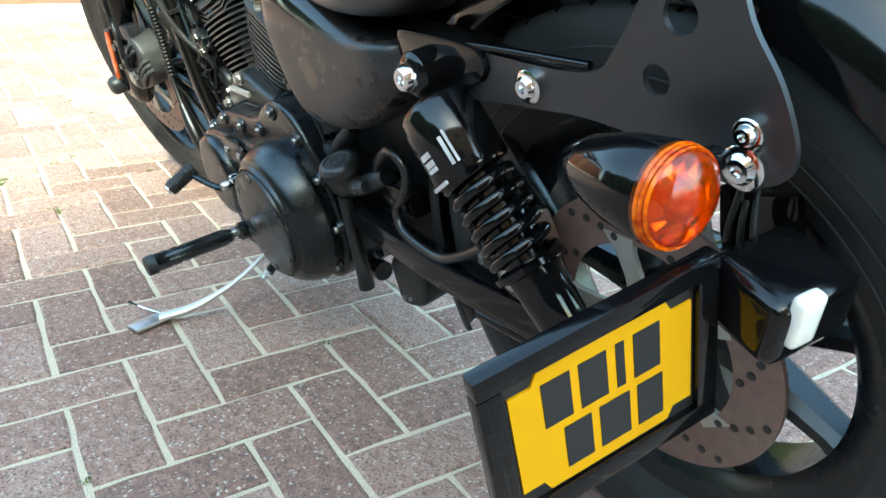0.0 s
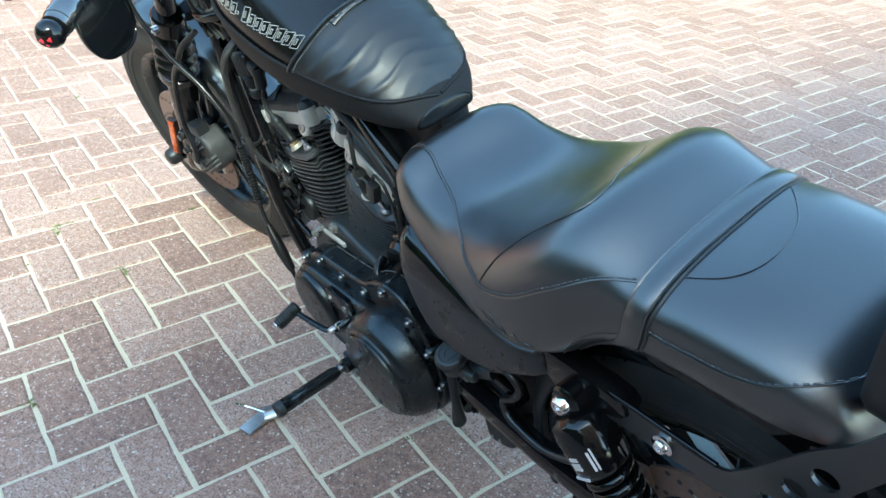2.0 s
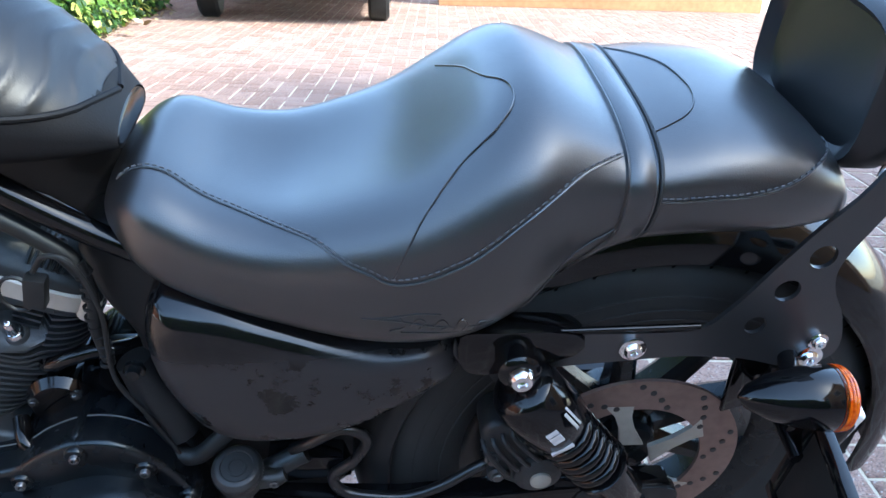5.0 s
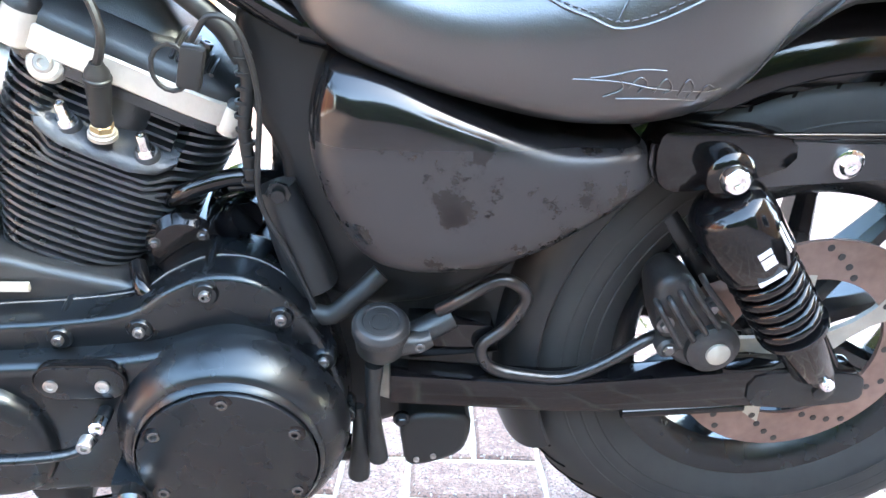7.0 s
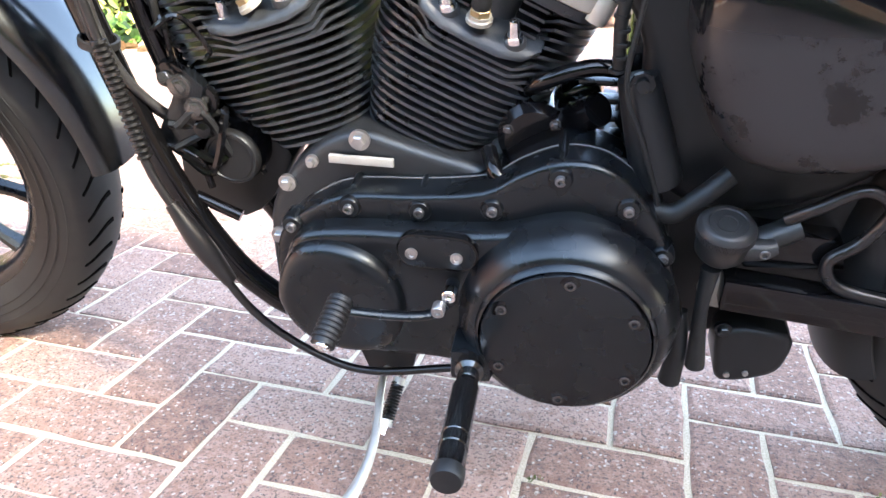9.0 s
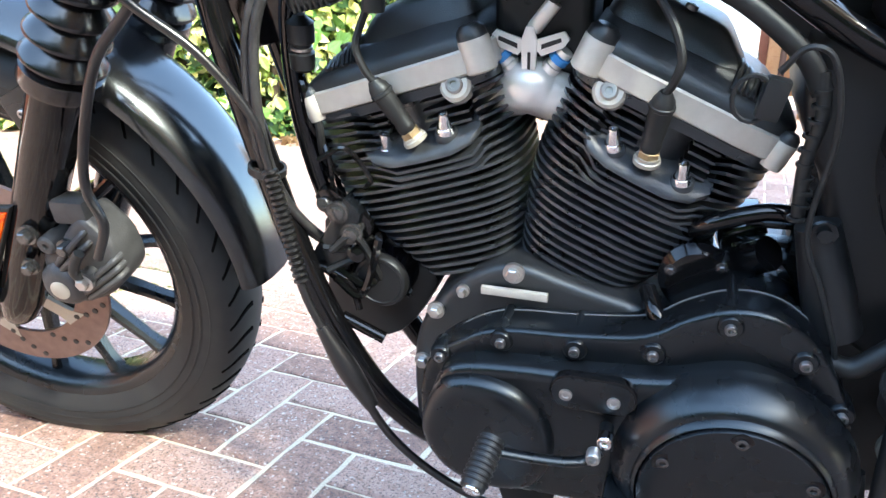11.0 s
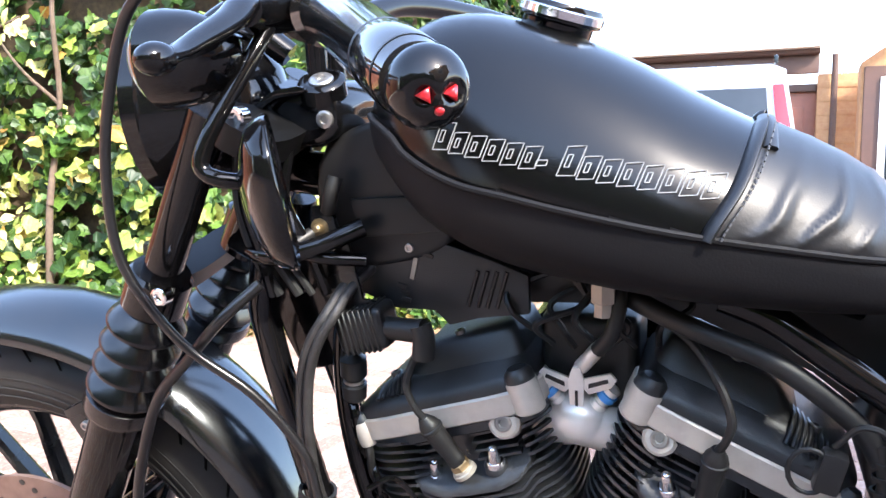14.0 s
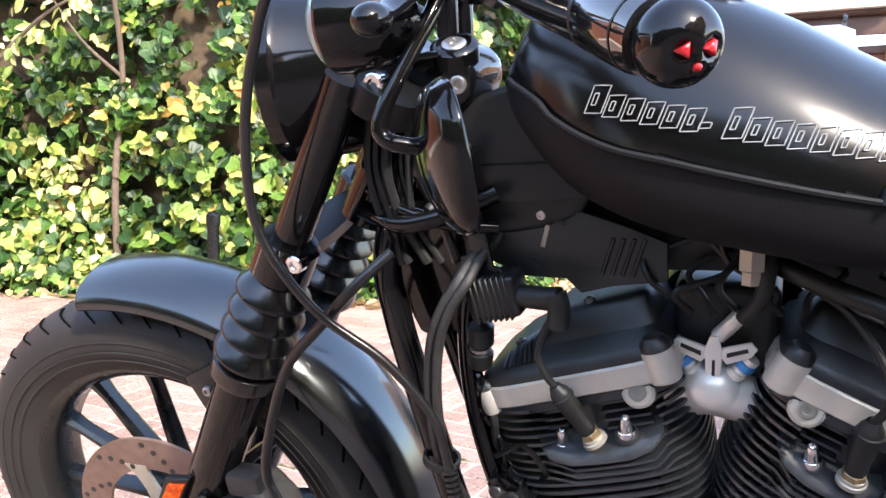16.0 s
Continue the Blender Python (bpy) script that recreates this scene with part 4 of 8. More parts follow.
# the marks become plain bars of their size
for x, y, w, h in ((0.048, 0.032, 0.026, 0.046), (0.082, 0.032, 0.026, 0.046), (0.117, 0.032, 0.008, 0.046), (0.134, 0.032, 0.026, 0.046), (0.064, 0.088, 0.026, 0.046), (0.098, 0.088, 0.030, 0.046), (0.136, 0.088, 0.026, 0.046)):
    plate_part("plain_bar", rect(x, y, x + w, y + h), 0.0012, 0.0020, BLACKMARK, PLATE)
part("plate_bracket", tube([(0.085, -0.115, 0.57), (0.075, -0.105, 0.52), (0.085, -0.12, 0.50), (0.085, -0.19, 0.49)], 0.008, 10), GLOSS, BIKE)
part("bracket_plate", slab([(0.05, 0.53), (0.10, 0.545), (0.11, 0.46), (0.055, 0.44)], -0.070, -0.078, 0.002), GLOSS, BIKE)
LAMP = part("tail_lamp", box(0, 0, 0, 0.068, 0.072, 0.054, pose(0.122, -0.135, 0.505, 0, 12, -12), 0.012, 3), GLOSS, BIKE, "gloss black tail lamp housing")
sub("lens", box(0, 0, 0, 0.012, 0.021, 0.042, pose(0.154, -0.158, 0.512, 0, 12, -12), 0.006, 3), LENS, LAMP, "clear lamp lens")
sub("bracket", tube([(0.07, -0.115, 0.56), (0.075, -0.115, 0.51), (0.095, -0.10, 0.485)], 0.006, 8), GLOSS, LAMP)
for k in range(3):
    part("cable", tube([(0.085, -0.118 + 0.008 * k, 0.575), (0.075 + 0.01 * k, -0.122, 0.53), (0.07 + 0.012 * k, -0.108, 0.50 - 0.01 * k), (0.09, -0.09, 0.485)], 0.0025, 8), RUBBER, BIKE)
# back pad
def pad_ring(x, f):
    return [(x + 0.012 * (z - 0.87), 0.118 * f * math.copysign(abs(math.cos(a)) ** 0.5, math.cos(a)), 0.868 + 0.078 * f * math.copysign(abs(math.sin(a)) ** 0.5, math.sin(a))) for a in (2 * math.pi * k / 36 for k in range(36)) for z in (0.868 + 0.078 * f * math.sin(a),)]
part("back_pad", loft([pad_ring(0.072, 0.80), pad_ring(0.060, 0.93), pad_ring(0.070, 0.99), pad_ring(0.095, 1.0), pad_ring(0.112, 0.95), pad_ring(0.118, 0.8)]), VINYL, BIKE, "black leather passenger back pad")
part("pad_bracket", tube([(0.10, -0.112, 0.80), (0.112, -0.10, 0.84), (0.118, -0.08, 0.88)], 0.006, 8), CHROME, BIKE)

# seat trim: seams, strap, embossed mark
def on_seat(x, f, grow=0.0015):
    """A point on the seat's left side: f from 0 at the top middle to 1 at the bottom edge."""
    r = seat_ring(x, grow, 96)
    k = f * 48
    i = math.floor(k)
    a, b = Vector(r[i % 96]), Vector(r[(i + 1) % 96])
    return a.lerp(b, k - i)
def seam(keys, r=0.0014, n=60, name="seam", material=None, label=""):
    x0, x1 = keys[0][0], keys[-1][0]
    pts = [on_seat(x0 + (x1 - x0) * i / n, curve1(keys, x0 + (x1 - x0) * i / n), r * 0.5) for i in range(n + 1)]
    return sub(name, tube(pts, r, 6, 1), material or LEATHER, SEAT, label)
STITCH = mat("grey_stitching", (0.06, 0.062, 0.066), 0.6, scale=300)
SEAM_A = [(-0.604, 0.20), (-0.590, 0.155), (-0.56, 0.135), (-0.542, 0.145), (-0.49, 0.185), (-0.43, 0.29), (-0.40, 0.375), (-0.378, 0.412), (-0.355, 0.446), (-0.30, 0.452), (-0.263, 0.442), (-0.22, 0.408), (-0.19, 0.355), (-0.160, 0.285)]
SEAM_B = [(-0.126, 0.470), (-0.10, 0.478), (-0.05, 0.474), (-0.013, 0.440), (0.012, 0.37), (0.045, 0.23), (0.057, 0.13)]
for keys in (SEAM_A, SEAM_B):
    seam(keys, 0.0013, name="seam_welt")
    x0, x1 = keys[0][0], keys[-1][0]
    n = int((x1 - x0) / 0.0062)
    bm = bmesh.new()
    for i in range(n):
        a = x0 + (x1 - x0) * (i + 0.15) / n
        b = x0 + (x1 - x0) * (i + 0.75) / n
        tube([on_seat(a, curve1(keys, a) - 0.012, 0.001), on_seat(b, curve1(keys, b) - 0.012, 0.001)], 0.0009, 5, bm=bm)
    ob = sub("stitching", bm, STITCH, SEAT, "fine grey stitching")
    ob["kind"] = "stuff"
def seam_path(keys, r=0.0010):
    pts = spline([(x, f, 0) for x, f in keys], 8)
    sub("seam_line", tube([on_seat(p.x, p.y, r * 0.4) for p in pts], r, 6, 1), LEATHER, SEAT)
seam_path([(-0.358, 0.436), (-0.344, 0.36), (-0.330, 0.29), (-0.300, 0.205), (-0.268, 0.172), (-0.252, 0.12), (-0.254, 0.06), (-0.275, 0.0), (-0.305, -0.10)])
seam_path([(-0.127, -0.19), (-0.100, -0.10), (-0.077, -0.02), (-0.072, 0.05), (-0.088, 0.13), (-0.127, 0.19)])
seam_path([(-0.240, 0.69), (-0.222, 0.60), (-0.199, 0.545), (-0.162, 0.515)])
# strap across the seat
def strap_x(f):
    return -0.55 * max(0.0, f - 0.48) ** 1.6 - 0.010 * max(0.0, abs(f) - 0.30)
rings = []
for xo, g in ((-0.158, 0.000), (-0.1565, 0.0030), (-0.1545, 0.0022), (-0.153, 0.0034), (-0.133, 0.0034), (-0.1315, 0.0022), (-0.130, 0.0030), (-0.128, 0.000)):
    rings.append([Vector(on_seat(xo + strap_x(-0.5 + 1.26 * i / 60), -0.5 + 1.26 * i / 60, g)) for i in range(61)])
sub("passenger_strap", loft(rings, closed=False, caps=False), LEATHER, SEAT, "folded leather passenger strap", 60)
sub("strap_gap", tube([on_seat(-0.1255 + strap_x(-0.5 + 1.26 * i / 60), -0.5 + 1.26 * i / 60, 0.0004) for i in range(61)], 0.0022, 8, 1), BLACKMARK, SEAT)
for keys in ([(-0.385, 0.688), (-0.35, 0.693), (-0.32, 0.688), (-0.28, 0.684), (-0.265, 0.687)], [(-0.36, 0.700), (-0.335, 0.706), (-0.315, 0.702)], [(-0.35, 0.676), (-0.32, 0.680), (-0.285, 0.676)],
             [(-0.372, 0.690), (-0.362, 0.702), (-0.348, 0.704), (-0.352, 0.694), (-0.346, 0.684), (-0.360, 0.680)], [(-0.342, 0.684), (-0.334, 0.696), (-0.328, 0.690), (-0.334, 0.683)], [(-0.322, 0.683), (-0.314, 0.695), (-0.308, 0.689), (-0.314, 0.682)], [(-0.302, 0.681), (-0.296, 0.694), (-0.290, 0.687), (-0.294, 0.680)], [(-0.284, 0.680), (-0.279, 0.690), (-0.272, 0.688)]):
    pts = []
    for x, z in keys:
        best = min((on_seat(x, 0.5 + 0.45 * k / 60, 0.0003) for k in range(61)), key=lambda p: abs(p.z - z))
        pts.append(best)
    sub("embossed_mark", tube(pts, 0.0008, 6), LEATHER, SEAT, "embossed flourish pressed into the leather")
DARKSTEEL = mat("dark_steel_screw", (0.10, 0.10, 0.10), 0.2, 0.8, scale=80)
COVERBOLT = mat("dulled_steel_bolt", (0.20, 0.20, 0.20), 0.25, 0.85, scale=80)


# ---- engine details ----
SMOKED = mat("smoked_lens", (0.16, 0.26, 0.28), 0.08, scale=40, coat=0.6)
for x, z in ((-0.981, 0.374), (-0.914, 0.404), (-0.838, 0.407), (-0.762, 0.416), (-0.696, 0.458), (-0.627, 0.430), (-0.587, 0.378), (-0.567, 0.304), (-0.60, 0.225)):
    sub("bolt_lug", lathe([(-0.02, 0.0125), (0.004, 0.0125), (0.007, 0.0105)], (x, -0.119, z), L, 20), SATIN, PRIMARY)
    bolt((x, -0.125, z), r=0.0056, h=0.006, parent=PRIMARY, material=COVERBOLT)
# vertical ribs on the upper flank of the case
for x, z in ((-0.914, 0.411), (-0.838, 0.416), (-0.762, 0.430), (-0.696, 0.470), (-0.630, 0.446)):
    sub("case_rib", tube([(x, -0.118, z - 0.006), (x, -0.10, z + 0.002), (x, -0.05, z + 0.004)], 0.0062, 10), SATIN, PRIMARY)
DC = Vector((-0.677, -0.1945, 0.306))
for k in range(6):
    a = math.pi / 2 + 2 * math.pi * k / 6
    sub("screw_recess", lathe([(-0.004, 0.0108), (0.0002, 0.0108), (0.0004, 0.006), (0.0004, 0)], DC + Vector((0.0752 * math.cos(a), 0.0020, 0.0752 * math.sin(a))), L, 20), GLOSS, DERBY)
    sub("screw", lathe([(-0.003, 0.0058), (0.0016, 0.0058), (0.0020, 0.0046), (0.0020, 0.0030), (0.0004, 0.0026), (0.0004, 0)], DC + Vector((0.0752 * math.cos(a), 0.0020, 0.0752 * math.sin(a))), L, 18), DARKSTEEL, DERBY, "steel screw")
sub("cover_rim", ring_solid([(0.0, 0.0880), (0.006, 0.0880), (0.0065, 0.0886), (0.004, 0.0915), (0.0, 0.0930)], (-0.677, -0.182, 0.306), L, 72), SATIN, DERBY)
def stadium(cx, cz, hw, hh, n=10):
    """A plate with round ends in the side view."""
    out = []
    for sx, a0 in ((1, -90), (-1, 90)):
        out += [(cx + sx * (hw - hh) + hh * math.cos(radians(a0 + 180 * k / n)), cz + hh * math.sin(radians(a0 + 180 * k / n))) for k in range(n + 1)]
    return out


INSP = sub("inspection_plate", slab(stadium(-0.814, 0.379, 0.043, 0.0205), -0.146, -0.1570, 0.0012), GLOSS, PRIMARY, "small black inspection plate")
sub("plate_face", slab(stadium(-0.814, 0.379, 0.0405, 0.0180), -0.1568, -0.1582, 0.0005), SATIN, INSP)
for x, z in ((-0.840, 0.377), (-0.793, 0.376)):
    bolt((x, -0.158, z), r=0.0066, h=0.003, parent=INSP)
# gear lever
GL = part("gear_lever", tube([(-0.800, -0.182, 0.334), (-0.812, -0.189, 0.326), (-0.830, -0.197, 0.326), (-0.865, -0.205, 0.330), (-0.905, -0.214, 0.338)], 0.0062, 10, flat=0.75), SATIN, BIKE, "black gear lever")
sub("pivot_shaft", lathe([(-0.035, 0.0075), (0.002, 0.0075), (0.004, 0.006)], (-0.798, -0.172, 0.338), L, 18), SATIN, GL)
bolt((-0.797, -0.176, 0.343), r=0.0078, h=0.007, parent=GL, material=CHROME)
bolt((-0.806, -0.190, 0.333), r=0.0072, h=0.007, parent=GL, material=STEEL)
pk = sub("toe_peg", tube([(-0.903, -0.205, 0.345), (-0.911, -0.252, 0.322)], 0.0125, 16), RUBBER, GL, "ribbed rubber toe peg")
ax = (Vector((-0.911, -0.252, 0.322)) - Vector((-0.903, -0.205, 0.345))).normalized()
for k in range(8):
    sub("peg_ring", ring_solid([(0.003 + 0.0058 * k, 0.0115), (0.0045 + 0.0058 * k, 0.0142), (0.0062 + 0.0058 * k, 0.0142), (0.0078 + 0.0058 * k, 0.0115)], Vector((-0.903, -0.205, 0.345)), ax, 18), RUBBER, pk)
sub("end_screw", lathe([(0, 0.009), (0.003, 0.009), (0.005, 0.006), (0.005, 0)], (-0.911, -0.252, 0.322), ax, 18), CHROME, GL)
# foot peg
PA, PB = Vector((-0.772, -0.175, 0.262)), Vector((-0.769, -0.354, 0.277))
pd = (PB - PA).normalized()
FP = part("foot_peg", lathe([(0.0, 0.014), (0.022, 0.015), (0.028, 0.0155), (0.032, 0.011), (0.040, 0.010), (0.052, 0.010), (0.053, 0.0128), (0.056, 0.0138), (0.126, 0.0138), (0.127, 0.0128), (0.131, 0.0128), (0.132, 0.0143), (0.142, 0.0143), (0.143, 0.0132), (0.147, 0.0132), (0.148, 0.0145), (0.168, 0.0145), (0.170, 0.0155), (0.176, 0.0155), (0.179, 0.013), (0.179, 0)], PA, pd, 32), SEMI, BIKE, "smooth black metal rider foot peg")
sub("peg_ring", ring_solid([(0.036, 0.0095), (0.036, 0.0118), (0.043, 0.0118), (0.043, 0.0095)], PA, pd, 24), CHROME, FP, "chrome ring")
sub("peg_ring", ring_solid([(0.047, 0.0095), (0.047, 0.0118), (0.051, 0.0118), (0.051, 0.0095)], PA, pd, 24), GLOSS, FP)
sub("end_cap", lathe([(0.170, 0.0158), (0.180, 0.0158), (0.184, 0.014), (0.185, 0)], PA, pd, 28), RUBBER, FP, "black rubber end cap")
sub("clevis", box(-0.772, -0.165, 0.258, 0.045, 0.05, 0.04, None, 0.006), SATIN, FP)
part("peg_mount", tube([(-0.772, -0.08, 0.235), (-0.772, -0.15, 0.252), (-0.772, -0.185, 0.26)], [0.022, 0.020, 0.016], 14), SATIN, BIKE)
# side stand: world points brought into the leaning machine
INV = BIKE.matrix_world.inverted()
def ground_pt(x, y, z):
    return INV @ Vector((x, y, z))
STANDM = mat("dull_bare_steel", (0.46, 0.445, 0.40), 0.26, 0.85, scale=60, color2=(0.60, 0.585, 0.54), rough2=0.5)
KS = part("side_stand", tube([Vector((-0.890, -0.085, 0.155)), ground_pt(-0.824, -0.050, 0.112), ground_pt(-0.812, -0.130, 0.066), ground_pt(-0.826, -0.200, 0.030), ground_pt(-0.848, -0.262, 0.012)], [0.0045, 0.005, 0.006, 0.0095, 0.0125], 14, flat=0.6), STANDM, BIKE, "bare steel side stand")
bm = box(0, 0, 0, 0.032, 0.085, 0.008, pose(-0.852, -0.275, 0.007, 0, 0, 20), 0.003)
bm.transform(INV)
sub("foot", bm, STEEL, KS, "steel stand foot")
sub("stand_tab", tube([ground_pt(-0.850, -0.250, 0.012), ground_pt(-0.893, -0.280, 0.016), ground_pt(-0.903, -0.303, 0.030)], 0.0032, 8), CHROME, KS)
sp = [Vector((-0.872, -0.088, 0.150)), ground_pt(-0.815, -0.075, 0.055)]
spd = (sp[1] - sp[0]).normalized()
s1 = spd.cross(Vector((1, 0, 0))).normalized()
s2 = spd.cross(s1)
ln = (sp[1] - sp[0]).length
sub("return_spring", tube([sp[0] + spd * ln * (0.25 + 0.55 * i / 130) + 0.0075 * (math.cos(i * 0.62) * s1 + math.sin(i * 0.62) * s2) for i in range(131)], 0.0018, 6, 1), SATIN, KS)
PALECAP = mat("pale_plated_cap", (0.55, 0.54, 0.51), 0.35, 0.3, scale=60)
for f0, f1 in ((0.17, 0.27), (0.78, 0.88)):
    sub("spring_cap", tube([sp[0] + spd * ln * f0, sp[0] + spd * ln * f1], 0.0085, 14), PALECAP, KS, "pale metal spring cap")
sub("spring_hook", tube([sp[0], sp[0] + spd * ln * 0.25], 0.004, 8), CHROME, KS)
sub("spring_hook", tube([sp[0] + spd * ln * 0.8, sp[1]], 0.006, 8), CHROME, KS)
part("stand_bracket", slab([(-0.93, 0.19), (-0.85, 0.19), (-0.86, 0.145), (-0.915, 0.145)], -0.06, -0.095, 0.004), SATIN, BIKE)

# case plate, bolts
part("engine_number_pad", box(-0.910, -0.082, 0.4385, 0.072, 0.006, 0.009, None, 0.001), ALUB, BIKE, "bare metal number pad")
for x, z, r in ((-0.912, 0.460, 0.008), (-1.000, 0.400, 0.007), (-1.018, 0.328, 0.007), (-0.968, 0.430, 0.005)):
    bolt((x, -0.078, z), r=r, h=0.008, hexa=True)
for p in ((-1.063, -0.036, 0.571), (-0.994, -0.044, 0.601), (-0.823, -0.044, 0.598), (-0.755, -0.045, 0.569)):
    ws = part("head_bolt", lathe([(-0.014, 0.0125), (-0.004, 0.0125), (-0.001, 0.0105)], p, (0, -0.45, 0.89), 20), SHELF, BIKE)
    sub("seat_washer", lathe([(-0.002, 0.0100), (0.002, 0.0092), (0.004, 0.0082)], p, (0, -0.35, 0.93), 20), CHROME, ws)
    sub("bolt_head", lathe([(0.003, 0.0076), (0.013, 0.0058), (0.0205, 0.0052), (0.0215, 0.0044), (0.0215, 0.003), (0.017, 0.0026), (0.017, 0)], p, (0, -0.35, 0.93), 12), CHROME, ws, "plated head bolt")


def plug(plug_at, way, lead):
    """A ribbed rubber boot on its spark plug, with the lead that feeds it."""
    p, d = Vector(plug_at), Vector(way).normalized()
    b = part("plug_boot", lathe([(0.010, 0.0088), (0.014, 0.0100), (0.018, 0.0100), (0.020, 0.0092), (0.040, 0.0108), (0.062, 0.0112), (0.066, 0.0104), (0.070, 0.0078), (0.074, 0.0060)], p, d, 20), RUBBER, BIKE, "black rubber plug boot")
    sub("boot_ring", ring_solid([(0.056, 0.0112), (0.057, 0.0124), (0.060, 0.0124), (0.061, 0.0112)], p, d, 20), RUBBER, b)
    s = part("spark_plug", lathe([(-0.004, 0.0135), (0.0, 0.0135), (0.001, 0.0120), (0.004, 0.0115)], p, d, 22), ALU, BIKE, "metal spark plug in its seat")
    sub("plug_hexagon", lathe([(0.003, 0.0108), (0.010, 0.0108), (0.011, 0.0095)], p, d, 6), BRASS, s)
    part("plug_lead", tube([p + d * 0.072] + [Vector(q) for q in lead], 0.0041, 8), RUBBER, BIKE, "spark plug lead")


plug((-1.026, -0.052, 0.592), (-0.46, -0.18, 0.80), [(-1.071, -0.068, 0.668), (-1.078, -0.066, 0.690), (-1.070, -0.060, 0.716), (-1.060, -0.062, 0.730)])
plug((-0.789, -0.052, 0.590), (0.14, -0.22, 0.90), [(-0.772, -0.074, 0.672), (-0.768, -0.076, 0.694), (-0.780, -0.066, 0.724), (-0.805, -0.045, 0.752), (-0.835, -0.03, 0.768)])
COIL = part("ignition_coil", box(0, 0, 0, 0.056, 0.040, 0.044, pose(-1.122, -0.055, 0.746, 0, -12, 0), 0.008, 3), PLASTIC, BIKE, "ribbed black ignition coil")
for k in range(7):
    sub("coil_rib", box(0, 0, 0, 0.0028, 0.043, 0.047, pose(-1.141 + 0.006 * k, -0.055, 0.742 + 0.0013 * k, 0, -12, 0), 0.001, 1), PLASTIC, COIL)
sub("coil_tower", tube([(-1.100, -0.06, 0.748), (-1.065, -0.068, 0.750), (-1.052, -0.07, 0.752)], 0.012, 14), RUBBER, COIL)
sub("coil_elbow", tube([(-1.057, -0.07, 0.757), (-1.053, -0.072, 0.742), (-1.055, -0.072, 0.724)], 0.0115, 14), RUBBER, COIL)
sub("coil_bracket", slab([(-1.160, 0.84), (-1.138, 0.845), (-1.125, 0.775), (-1.10, 0.770), (-1.10, 0.762), (-1.145, 0.762)], -0.05, -0.055, 0.002), SATIN, COIL)
# cover plate over the electrics
PANEL = part("electrics_cover", slab([(-1.148, 0.796), (-1.143, 0.822), (-1.097, 0.836), (-1.042, 0.829), (-0.996, 0.815), (-0.957, 0.800), (-0.957, 0.760), (-1.009, 0.752), (-1.042, 0.742), (-1.057, 0.757), (-1.101, 0.757), (-1.139, 0.772)], -0.018, -0.028, 0.003), WRINKLE, BIKE, "matt black electrics cover plate")
bolt((-1.080, -0.029, 0.824), r=0.005, h=0.003, parent=PANEL)
for q, w, h in (((-1.077, 0.802), 0.005, 0.024), ((-1.092, 0.783), 0.010, 0.004), ((-1.089, 0.776), 0.010, 0.004), ((-1.088, 0.768), 0.010, 0.005), ((-1.062, 0.817), 0.014, 0.004)):
    sub("slot", box(0, 0, 0, w, 0.002, h, pose(q[0], -0.0285, q[1], 0, 15, 0), 0.0004, 1), ALU if h > 0.01 else BLACKMARK, PANEL)
for k in range(4):
    sub("rib", tube([(-1.020 + 0.010 * k, -0.029, 0.765), (-1.008 + 0.010 * k, -0.029, 0.803)], 0.0022, 6), BLACKMARK, PANEL)
# horn switch and bracket at the neck
NB = part("neck_bracket", slab([(-1.178, 0.87), (-1.155, 0.872), (-1.135, 0.79), (-1.14, 0.765), (-1.16, 0.765), (-1.17, 0.80)], -0.045, -0.052, 0.002), SATIN, BIKE)
sub("switch", lathe([(-0.004, 0.010), (0.001, 0.010), (0.002, 0.007), (0.002, 0.005), (0.008, 0.005), (0.010, 0.003)], (-1.168, -0.052, 0.848), L, 20), BRASS, NB, "brass and black switch button")
sub("switch_cap", lathe([(0.012, 0.0065), (0.03, 0.0065), (0.033, 0.005)], (-1.168, -0.052, 0.848), (-0.4, -0.85, -0.3), 16), BLACKMARK, NB)
part("main_switch_lead", tube([(-1.146, -0.05, 0.90), (-1.150, -0.055, 0.885), (-1.158, -0.05, 0.865)], 0.008, 10), RUBBER, BIKE)
part("neck_plate", slab(smooth_outline([(-1.182, 0.860), (-1.165, 0.930), (-1.07, 0.960), (-1.03, 0.93), (-1.03, 0.845), (-1.06, 0.815), (-1.13, 0.80), (-1.172, 0.81)], 3), 0.030, -0.030, 0.008, 3), PLASTIC, BIKE)
part("neck_plate", slab([(-1.14, 0.875), (-1.04, 0.88), (-1.03, 0.845), (-1.13, 0.835)], -0.0295, -0.036, 0.002), PLASTIC, BIKE)
part("horn", lathe([(0, 0.034), (0.012, 0.034), (0.0155, 0.0315), (0.0162, 0.028), (0.0150, 0.027), (0.0150, 0.0)], (-1.079, -0.034, 0.409), L, 40), PLASTIC, BIKE, "black round oil filter end")
part("oil_filter", lathe([(0, 0.034), (0.004, 0.036), (0.09, 0.036), (0.095, 0.03)], (-1.079, -0.038, 0.409), (0, 1, 0), 32), GLOSS, BIKE)
